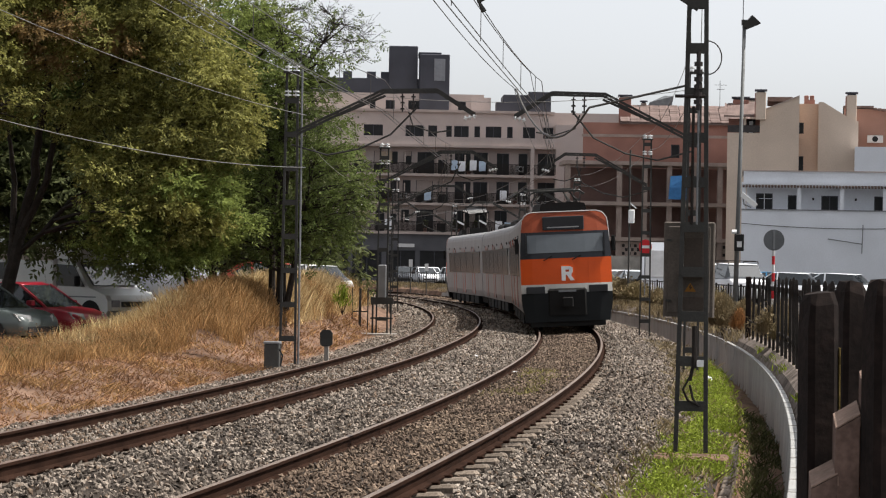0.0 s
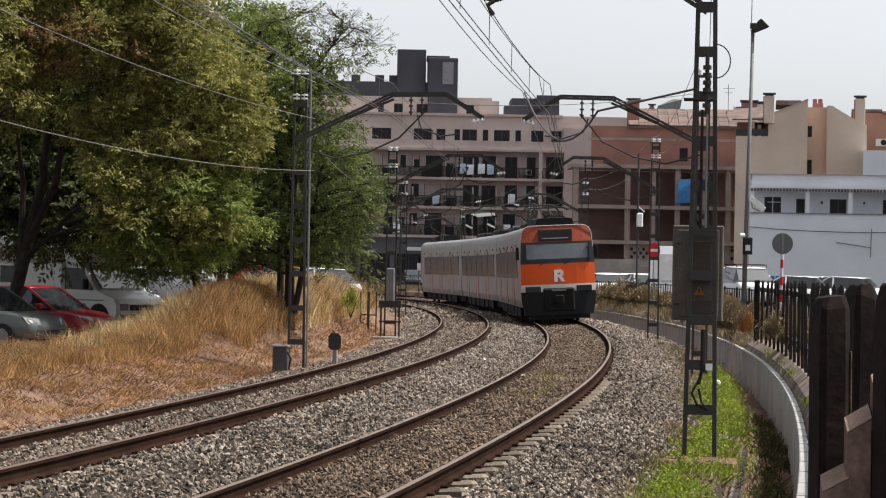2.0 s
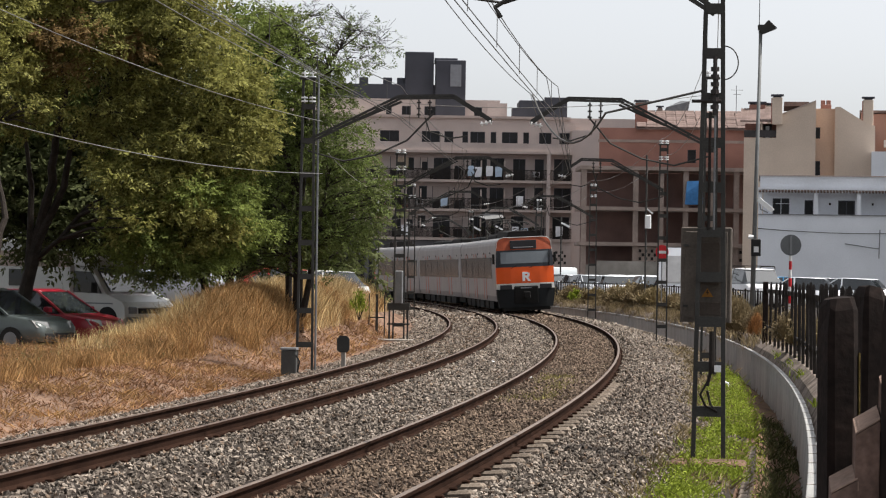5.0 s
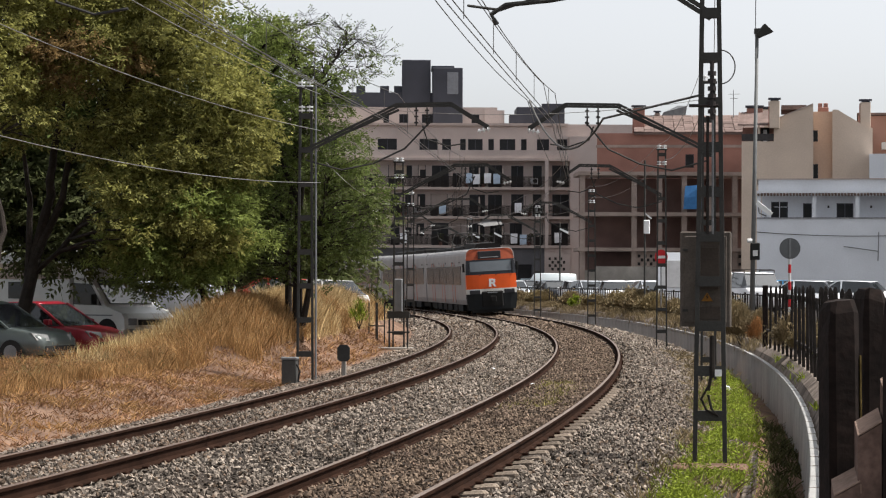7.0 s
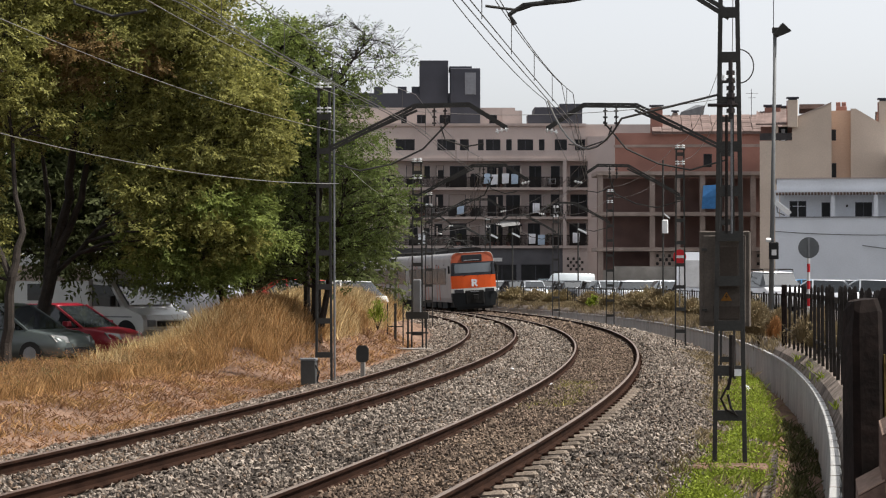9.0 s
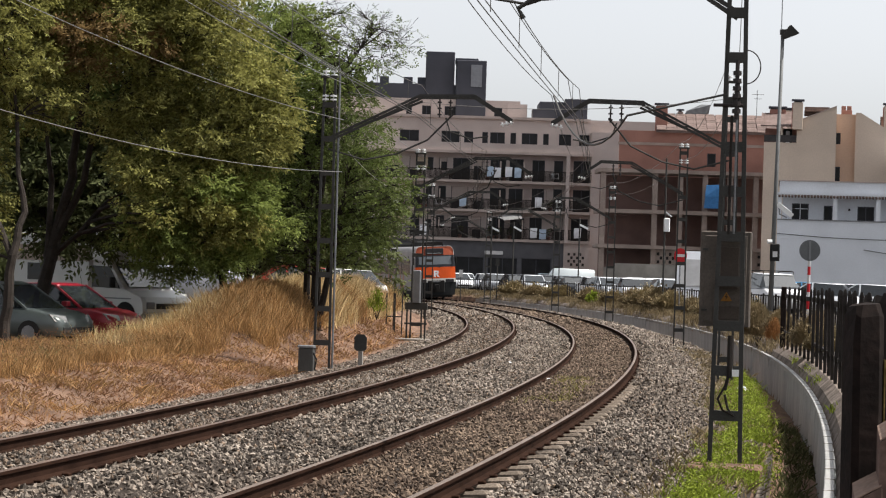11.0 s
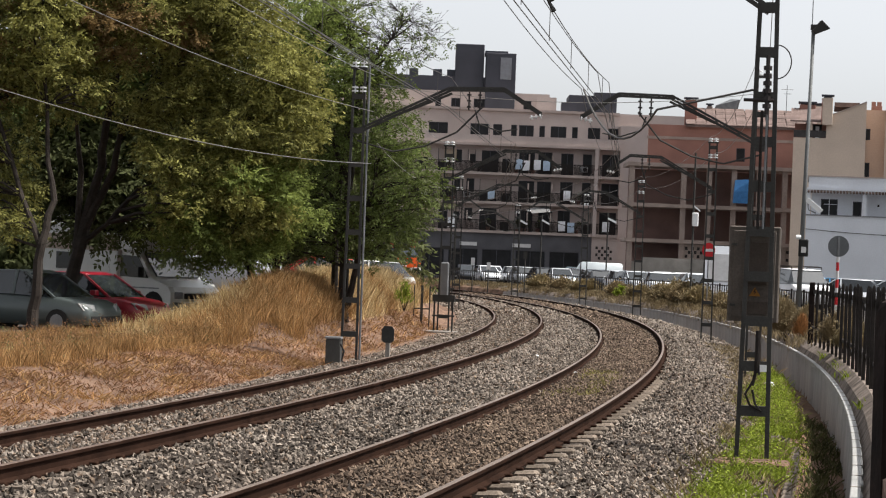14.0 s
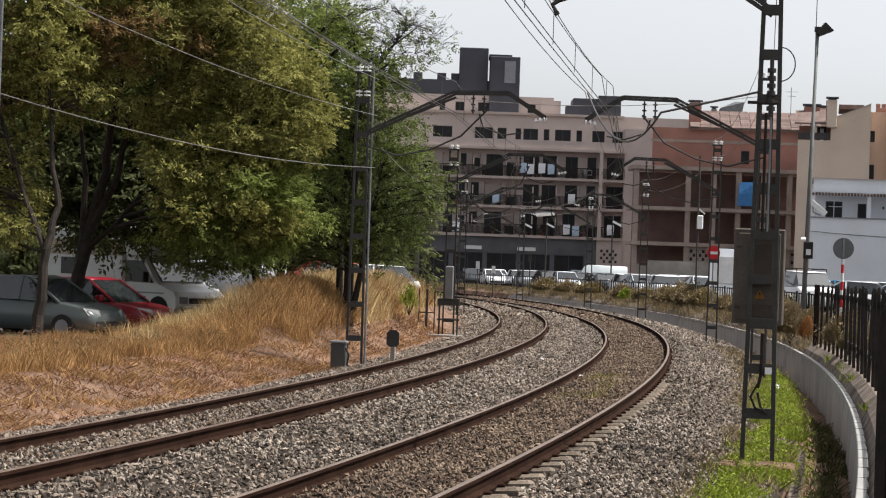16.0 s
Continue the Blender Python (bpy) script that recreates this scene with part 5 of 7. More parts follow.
def build_brick_house():
    Y = 215.0
    b = thing("brick_house", turned(18.5, Y, -5.0), "terracotta brick terrace house with tiled roof and raw concrete frame", "house")
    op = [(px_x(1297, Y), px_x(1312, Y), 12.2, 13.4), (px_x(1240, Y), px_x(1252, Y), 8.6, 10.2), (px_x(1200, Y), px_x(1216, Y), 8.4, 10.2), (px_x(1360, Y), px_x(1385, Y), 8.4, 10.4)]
    part("wall", pierced_wall(18.5, 33.5, 0.3, 15.3, op, Y, 0.4), brick_red, b, "terracotta brick wall")
    for o in op:
        window_in(b, *o, Y)
    part("wall", Geo().box(19.0, 33.5, Y + 0.9, Y + 11, 0.3, 15.0), brick_red, b)
    part("band", Geo().box(18.4, 33.5, Y - 0.06, Y, 14.0, 14.25), frame_conc, b)
    rf = part("roof", Geo().loft([[(21.8, Y - 0.4, 15.3), (33.6, Y - 0.4, 15.3), (33.6, Y + 6, 17.2), (21.8, Y + 6, 17.2)], [(21.8, Y - 0.4, 15.15), (33.6, Y - 0.4, 15.15), (33.6, Y + 6, 17.0), (21.8, Y + 6, 17.0)]]), tile_red, b, "weathered red tiled roof")
    for i in range(13):
        for j in range(8):
            t = j / 8
            part("tile", Geo().box(0, 0.86, 0, 0.9, 0, 0.07, c=0.02), tile_red, rf, m=pose(21.85 + 0.9 * i + random.uniform(-0.03, 0.03), Y - 0.4 + 6.4 * t, 15.33 + 1.9 * t + random.uniform(0, 0.04), 16, 0, random.uniform(-2, 2)))
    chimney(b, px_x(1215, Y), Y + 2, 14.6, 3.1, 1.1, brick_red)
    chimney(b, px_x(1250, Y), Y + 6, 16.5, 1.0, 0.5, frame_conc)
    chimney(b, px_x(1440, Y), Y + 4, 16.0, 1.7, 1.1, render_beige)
    part("roof_vent", Geo().loft([[(24.3, Y + 6, 16.9), (26.6, Y + 6, 17.1), (26.6, Y + 7, 17.1), (24.3, Y + 7, 16.9)], [(24.6, Y + 6, 17.6), (26.8, Y + 6, 18.2), (26.0, Y + 7, 18.3), (24.7, Y + 7, 17.7)]]), galv, b, "grey metal roof vent")
    part("antenna", Geo().rod((31.0, Y + 5, 16.8), (31.0, Y + 5, 19.6), 0.03, n=5).rod((30.5, Y + 5, 19.2), (31.6, Y + 5, 19.2), 0.02, n=4).rod((30.7, Y + 5, 18.8), (31.4, Y + 5, 18.8), 0.02, n=4), galv, b, "thin roof antenna")
    # concrete frame in front
    F = 206.0
    f = thing("concrete_frame", Matrix(), "unfinished raw concrete building frame with dark open storeys", "building frame")
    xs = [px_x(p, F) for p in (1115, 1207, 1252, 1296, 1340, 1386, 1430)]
    for x in xs:
        part("column", Geo().box(x - 0.22, x + 0.22, F - 0.22, F + 0.22, 0.3, 11.4), frame_conc, f)
    for z in (4.55, 7.6, 11.1):
        part("floor_slab", Geo().box(xs[0] - 0.4, xs[-1] + 0.5, F - 0.5, F + 5, z, z + 0.32), frame_conc, f)
    part("wall", Geo().box(xs[0], xs[-1], F + 3.6, F + 3.8, 0.3, 11.0), mat("dark_red_brick", (0.19, 0.12, 0.105), 0.9, 0, 0.2, 0.6), f, "dark brick infill")
    part("wall", Geo().box(xs[0], xs[-1], F - 0.1, F + 0.1, 0.3, 2.9), concrete, f, "grey rendered plinth")
    for k in (1, 5):
        g = Geo()
        part("wall", Geo().box(xs[k] + 0.22, xs[k + 1] - 0.22, F - 0.1, F + 0.1, 2.9, 4.5), frame_conc, f)
        for i in range(6):
            for j in range(4):
                if (i + j) % 2:
                    g.box(xs[k] + 0.32 + 0.26 * i, xs[k] + 0.54 + 0.26 * i, F - 0.13, F - 0.1, 3.0 + 0.34 * j, 3.26 + 0.34 * j)
        # holes are dark plates, their shade painted on
        tagged(part("vent_block", g, opening_shade, f, "dark pierced blocks"), kind="stuff")
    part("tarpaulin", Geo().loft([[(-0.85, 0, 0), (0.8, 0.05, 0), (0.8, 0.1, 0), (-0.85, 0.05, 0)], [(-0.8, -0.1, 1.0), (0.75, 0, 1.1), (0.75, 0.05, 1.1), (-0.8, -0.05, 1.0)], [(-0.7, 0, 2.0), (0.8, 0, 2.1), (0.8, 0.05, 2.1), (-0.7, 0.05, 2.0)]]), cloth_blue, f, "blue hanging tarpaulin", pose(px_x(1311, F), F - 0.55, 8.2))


build_brick_house()


def build_beige_houses():
    Y = 190.0
    b = thing("beige_house", turned(27.9, Y, -9.0), "beige rendered house with sloping gable and dark roof terrace", "house", "beige houses")
    xa, xm, xb = 27.9, 30.45, 33.55

    def gable(x0, x1, tops, y0, y1, material, parent, label):
        out = [(x0, 0.3), (x1, 0.3)] + tops
        part("wall", Geo().loft([[(x, y, z) for x, z in out] for y in (y0, y1)]), material, parent, label)
    gable(xm, xb, [(xb, 16.1), (xm, 14.85)], Y, Y + 9, render_beige, b, "plain beige gable wall")
    part("gable_edge", Geo().bar((xm, Y - 0.04, 14.88), (xb, Y - 0.04, 16.13), 0.12, 0.07), slab_mat, b)
    part("wall", Geo().box(xa, xm, Y + 0.02, Y + 8, 0.3, 13.15), render_beige, b)
    part("terrace_wall", Geo().box(xa + 0.05, xm, Y + 2.2, Y + 8, 13.15, 14.4), brick_red, b, "shaded brick wall of the terrace")
    part("terrace_door", Geo().box(xa + 1.5, xm - 0.35, Y + 2.1, Y + 2.2, 13.15, 14.35), pane_dark, b)
    part("curtain", Geo().box(xa + 1.7, xa + 2.0, Y + 2.02, Y + 2.08, 13.2, 14.2), cloth_white, b, "pale curtain")
    part("terrace_rail", Geo().box(xa, xm, Y + 0.06, Y + 0.1, 13.2, 13.75), mat("rail_dark", (0.05, 0.045, 0.045), 0.7, 0, 0.2), b, "dark terrace screen")
    part("terrace_post", Geo().box(xa + 1.3, xa + 1.45, Y + 0.1, Y + 0.25, 13.15, 14.4), render_beige, b)
    rf = part("roof", Geo().loft([[(xa - 0.3, Y - 0.2, 14.4), (xm, Y - 0.2, 14.4), (xm, Y + 5, 15.9), (xa - 0.3, Y + 5, 15.7)], [(xa - 0.3, Y - 0.2, 14.5), (xm, Y - 0.2, 14.5), (xm, Y + 5, 16.0), (xa - 0.3, Y + 5, 15.8)]]), tile_red, b, "weathered tiled roof over the terrace")
    for k in range(11):
        x = xa - 0.25 + 0.25 * k
        part("roof_tile", Geo().bar((x, Y - 0.18, 14.5), (x, Y + 4.9, 15.83), 0.1, 0.05), tile_red, rf)
    part("coping", Geo().box(xm + 0.6, xb - 0.5, Y + 3, Y + 9, 15.9, 16.25), tile_red, b, "dark ridge tiles")
    chimney(b, 30.5, Y - 0.05, 14.2, 2.15, 0.8, render_beige)
    # dark red sheet paints the shade on the chimney's left face
    part("chimney_side", Geo().box(30.02, 30.09, Y - 0.43, Y + 0.33, 14.3, 16.3), brick_red, b, "reddish chimney face with shade painted into its colour")
    chimney(b, 28.9, Y + 5, 15.2, 0.9, 1.3, brick_red)
    c = thing("beige_house", turned(33.6, Y, -10.0), "beige and apricot house with sloping gable and narrow slit windows", "house", "beige houses")
    x0, x1, x2 = 33.6, 35.15, 38.3
    op = [(x0 + 0.02, x0 + 0.4, 13.2, 14.1), (x0 + 0.02, x0 + 0.42, 10.2, 11.4)]
    part("wall", pierced_wall(x0, x1, 0.3, 15.6, op, Y + 0.6, 0.4), render_orange, c, "apricot recessed strip with slit windows")
    part("wall", Geo().box(x0, x1, Y + 1.2, Y + 9, 0.3, 15.5), render_orange, c)
    gable(x1, x2, [(x2, 14.2), (x2 - 0.8, 14.5), (x1 + 0.4, 15.7), (x1, 15.7)], Y, Y + 9, render_beige, c, "beige gable wall with sloping top")
    for o in op:
        window_in(c, *o, Y + 0.6)
    for dx in (-0.22, 0.22):
        part("chimney", Geo().box(34.4 + dx - 0.18, 34.4 + dx + 0.18, Y + 1.0, Y + 1.4, 15.5, 16.3, c=0.03), brick_red, c, "small brick chimney pot")
    part("chimney", Geo().box(34.0, 34.85, Y + 0.9, Y + 1.5, 15.4, 15.95, c=0.02), brick_red, c, "brick chimney base")
    chimney(c, 37.75, Y + 0.6, 14.1, 2.2, 0.8, render_beige)
    # left face of this chimney, shade painted by a dark red sheet
    part("chimney_side", Geo().box(37.27, 37.34, Y + 0.22, Y + 0.98, 14.2, 16.2), brick_red, c, "reddish chimney face with shade painted into its colour")
    d = thing("brick_house", turned(38.4, 197, -11.0), "light terracotta house with a roof edge of dark tiles", "house", "brick houses")
    part("wall", Geo().box(38.6, 56, 197, 206, 0.3, 15.7), mat("light_terracotta", (0.36, 0.21, 0.165), 0.9, 0, 0.12, 0.5, 0.1, 14), d, "light terracotta wall")
    part("roof", Geo().box(38.5, 41.0, 196.7, 206, 15.75, 15.95), tile_red, d)
    for k in range(14):
        part("tile", Geo().box(41.0 + 0.35 * k, 41.3 + 0.35 * k, 196.6, 197.6, 15.6 - 0.04 * k, 15.8 - 0.04 * k, c=0.03), tile_red, d)
    ac = part("air_conditioner", Geo().box(40.5, 41.8, 196.5, 197, 12.9, 13.5, c=0.03), sign_pale, d, "pale air conditioner with dark fan")
    part("fan", Geo().disc((41.15, 196.49, 13.2), 0.24, (0, 1, 0), 0.02, 16), pane_dark, ac)
    e = thing("white_block", turned(38.0, 186, -11.0), "small white rendered stair block beside the houses", "building")
    part("wall", Geo().box(37.35, 40.0, 186, 190, 0.3, 12.0).box(40.0, 48, 186, 190, 0.3, 12.9), white_wall, e)
    part("vent_block", Geo().box(41.0, 42.3, 185.95, 186, 11.6, 12.7), frame_conc, e)


build_beige_houses()


def build_white_building():
    Y, x0 = 150.0, 23.0
    b = thing("white_building", turned(x0, Y, -8.7), "long low white building with upper gallery and plain lower wall", "building")
    x1 = x0 + 30
    part("wall", Geo().box(x0, x1, Y, Y + 9, 0.3, 5.95), white_wall, b, "plain white lower wall")
    # white ledge given grey, its shadow line painted in
    part("ledge", Geo().box(x0, x1, Y - 0.08, Y + 0.02, 5.95, 6.02), mat("ledge_shadow_grey", (0.2, 0.2, 0.21), 0.8, 0, 0.2), b)
    op = []
    for k in range(8):
        u = x0 + 3.5 * k
        if k == 0:
            op += [(u + 0.9, u + 1.95, 6.02, 7.05), (u + 2.9, u + 3.45, 6.02, 6.95)]
        else:
            op += [(u + 1.3 + 0.2 * (k % 2), u + 2.55, 6.02, 6.95)]
    part("wall", pierced_wall(x0 + 0.3, x1, 5.95, 7.6, op, Y + 1.3, 0.25), white_wall, b)
    for o in op:
        window_in(b, *o, Y + 1.3)
    # solid near-black block, painted shade of the gallery rooms
    part("core", Geo().box(x0 + 0.4, x1, Y + 1.9, Y + 9, 5.9, 7.5), opening_shade, b)
    gr = part("gallery_roof", Geo().box(x0 - 0.02, x1, Y - 0.12, Y + 2, 7.55, 7.7), white_wall, b, "thin gallery roof edge")
    tiles = Geo()
    for k in range(150):
        tiles.rod((x0 + 0.1 + 0.2 * k, Y - 0.22, 7.42), (x0 + 0.1 + 0.2 * k, Y + 0.3, 7.56), 0.075, n=6)
    tagged(part("roof_tile", tiles, tile_red, gr, "row of brown roof tile ends"), kind="stuff")
    part("parapet", Geo().box(x0 + 0.1, x1, Y + 0.1, Y + 9, 7.7, 8.4), white_wall, b)
    part("coping", Geo().box(x0 + 0.02, x1, Y + 0.02, Y + 9, 8.4, 8.47), slab_mat, b, "thin roof edge")
    for k in range(9):
        x = x0 + 0.12 + 2.66 * k + (0.8 if k else 0)
        part("gallery_post", Geo().box(x - 0.13, x + 0.13, Y - 0.06, Y + 0.2, 5.95, 7.55), white_wall, b)
        part("wall_lamp", Geo().box(x + 0.85, x + 0.97, Y + 1.2, Y + 1.3, 6.65, 6.8, c=0.01), dark_iron, b)
    part("gate_grille", Geo().box(x0 + 0.95, x0 + 1.9, Y + 1.36, Y + 1.38, 6.7, 6.74).box(x0 + 1.4, x0 + 1.45, Y + 1.34, Y + 1.37, 6.02, 7.05), white_wall, b, "white window bars")
    part("rain_pipe", Geo().path([(x0 + 0.05, Y - 0.06, 7.0), (x0 + 0.15, Y - 0.06, 6.3), (x0 + 0.6, Y - 0.06, 6.1)], 0.05), galv, b)
    part("wall_cable", Geo().path(sag_points((x0, Y - 0.05, 5.1), (x0 + 14, Y - 0.05, 5.2), 0.3, 10), 0.02, 4), wire_mat, b)
    part("wall_bracket", Geo().path([(x0 + 5.4, Y - 0.1, 4.2), (x0 + 7.5, Y - 0.3, 3.9), (x0 + 7.55, Y - 0.3, 5.1), (x0 + 7.5, Y - 0.3, 3.3)], 0.035, 5), galv, b, "grey steel wall bracket")
    # long low wall that closes the car park
    w = thing("wall_car_park", Matrix(), "long grey boundary wall behind the car park", "wall", kind="structure", geo=Geo().box(17.0, 24, 198, 198.3, 0.3, 3.2), material=concrete)


build_white_building()


# ---------------------------------------------------------------- vehicles
lamp_clear = mat("clear_lamp", (0.32, 0.32, 0.31), 0.15, 0.2, 0.1, 20, spec=0.9)


def car_parts(paint, length=4.2, width=1.75, height=1.48, van=False):
    """Meshes of a car that faces +y, standing on z = 0."""
    h2, L = width / 2, length / 2

    def ring(y, zb, zt, w, tuck=0.9):
        return [(-w * tuck, y, zb), (w * tuck, y, zb), (w, y, zb + (zt - zb) * 0.35), (w * 0.985, y, zt - 0.05), (w * 0.9, y, zt), (-w * 0.9, y, zt), (-w * 0.985, y, zt - 0.05), (-w, y, zb + (zt - zb) * 0.35)]
    belt = height * 0.62
    if van:
        body = [ring(-L, 0.4, height * 0.9, h2 * 0.94), ring(-L + 0.1, 0.28, height * 0.97, h2), ring(L * 0.3, 0.25, height, h2), ring(L * 0.42, 0.25, height * 0.95, h2 * 0.99), ring(L * 0.62, 0.25, belt * 0.98, h2 * 0.98), ring(L * 0.95, 0.25, belt * 0.78, h2 * 0.92), ring(L, 0.32, belt * 0.6, h2 * 0.82)]
        cab = [[(-h2 * 0.985, L * 0.3, belt), (h2 * 0.985, L * 0.3, belt), (h2 * 0.9, L * 0.3, height * 0.97), (-h2 * 0.9, L * 0.3, height * 0.97)],
               [(-h2 * 1.0, L * 0.45, belt), (h2 * 1.0, L * 0.45, belt), (h2 * 0.88, L * 0.44, height * 0.93), (-h2 * 0.88, L * 0.44, height * 0.93)],
               [(-h2 * 0.96, L * 0.66, belt), (h2 * 0.96, L * 0.66, belt), (h2 * 0.9, L * 0.6, belt + 0.1), (-h2 * 0.9, L * 0.6, belt + 0.1)]]
    else:
        body = [ring(-L, 0.42, belt * 0.85, h2 * 0.86), ring(-L + 0.12, 0.3, belt, h2 * 0.96), ring(-L * 0.4, 0.22, belt + 0.02, h2), ring(L * 0.35, 0.22, belt - 0.02, h2), ring(L * 0.55, 0.23, belt * 0.97, h2 * 0.99), ring(L * 0.76, 0.24, belt * 0.91, h2 * 0.97), ring(L * 0.92, 0.26, belt * 0.8, h2 * 0.91), ring(L * 0.98, 0.3, belt * 0.7, h2 * 0.83), ring(L, 0.36, belt * 0.6, h2 * 0.72)]
        cab = [[(-h2 * 0.88, -L * 0.93, belt), (h2 * 0.88, -L * 0.93, belt), (h2 * 0.8, -L * 0.86, belt + 0.1), (-h2 * 0.8, -L * 0.86, belt + 0.1)],
               [(-h2 * 0.97, -L * 0.7, belt), (h2 * 0.97, -L * 0.7, belt), (h2 * 0.76, -L * 0.66, height * 0.97), (-h2 * 0.76, -L * 0.66, height * 0.97)],
               [(-h2 * 0.99, 0, belt), (h2 * 0.99, 0, belt), (h2 * 0.79, 0.0, height), (-h2 * 0.79, 0.0, height)],
               [(-h2 * 0.97, L * 0.3, belt - 0.02), (h2 * 0.97, L * 0.3, belt - 0.02), (h2 * 0.75, L * 0.12, height * 0.97), (-h2 * 0.75, L * 0.12, height * 0.97)],
               [(-h2 * 0.9, L * 0.58, belt - 0.06), (h2 * 0.9, L * 0.58, belt - 0.06), (h2 * 0.86, L * 0.54, belt), (-h2 * 0.86, L * 0.54, belt)]]
    meshes = [("body", Geo().loft(body).mesh("body", paint, True), "painted steel body"), ("window_glass", Geo().loft(cab).mesh("window_glass", glass), "tinted window glass")]
    if not van:
        r = h2 * 0.77
        meshes.append(("roof", Geo().loft([[(-r * 0.97, -L * 0.68, height * 0.965), (r * 0.97, -L * 0.68, height * 0.965), (r * 0.9, -L * 0.66, height * 0.985), (-r * 0.9, -L * 0.66, height * 0.985)],
                                          [(-r * 1.03, 0, height * 0.99), (r * 1.03, 0, height * 0.99), (r * 0.95, 0, height + 0.02), (-r * 0.95, 0, height + 0.02)],
                                          [(-r * 0.98, L * 0.13, height * 0.962), (r * 0.98, L * 0.13, height * 0.962), (r * 0.9, L * 0.11, height * 0.985), (-r * 0.9, L * 0.11, height * 0.985)]]).mesh("roof", paint, True), ""))
        for sx in (-1, 1):
            meshes.append(("pillar", Geo().bar((sx * h2 * 0.985, 0.0, belt), (sx * h2 * 0.8, 0.0, height), 0.07, 0.05).mesh("pillar", paint), ""))
            meshes.append(("pillar", Geo().bar((sx * h2 * 0.93, L * 0.56, belt - 0.05), (sx * h2 * 0.77, L * 0.12, height * 0.975), 0.05, 0.05).mesh("pillar", paint), ""))
    for sx in (-1, 1):
        for y in (-L * 0.62, L * 0.62):
            meshes.append(("wheel", Geo().disc((sx * (h2 - 0.09), y, 0.31), 0.31, (1, 0, 0), 0.2, 16).mesh("wheel", black_rubber), "black tyre"))
            meshes.append(("hubcap", Geo().disc((sx * (h2 + 0.005), y, 0.31), 0.19, (1, 0, 0), 0.03, 12).mesh("hubcap", galv), "grey hubcap"))
        meshes.append(("headlight", Geo().loft([[(sx * h2 * 0.5, L * 0.98, belt * 0.64), (sx * h2 * 0.86, L * 0.9, belt * 0.66), (sx * h2 * 0.88, L * 0.84, belt * 0.82), (sx * h2 * 0.55, L * 0.93, belt * 0.78)],
                                               [(sx * h2 * 0.5, L * 1.01, belt * 0.64), (sx * h2 * 0.91, L * 0.95, belt * 0.66), (sx * h2 * 0.93, L * 0.88, belt * 0.84), (sx * h2 * 0.55, L * 0.985, belt * 0.8)]]).mesh("headlight", lamp_clear), "clear headlight"))
        meshes.append(("mirror", Geo().box(sx * (h2 + 0.08) - 0.08, sx * (h2 + 0.08) + 0.08, L * 0.33, L * 0.42, belt, belt + 0.13, c=0.02).mesh("mirror", paint), ""))
    meshes.append(("bumper", Geo().box(-h2 * 0.7, h2 * 0.7, L * 0.97, L * 1.01, 0.34, 0.48, c=0.015).mesh("bumper", black_rubber), "dark lower grille"))
    return meshes


def build_vehicle(name, meshes, m, label, category, group):
    v = thing(name, m, label, category, group)
    for n, me, lb in meshes:
        part(n, me, None, v, lb)
    return v


def paint(name, c, rough=0.3):
    return mat("paint_" + name, c, rough, 0.15, 0.06, 1.5, spec=0.6)


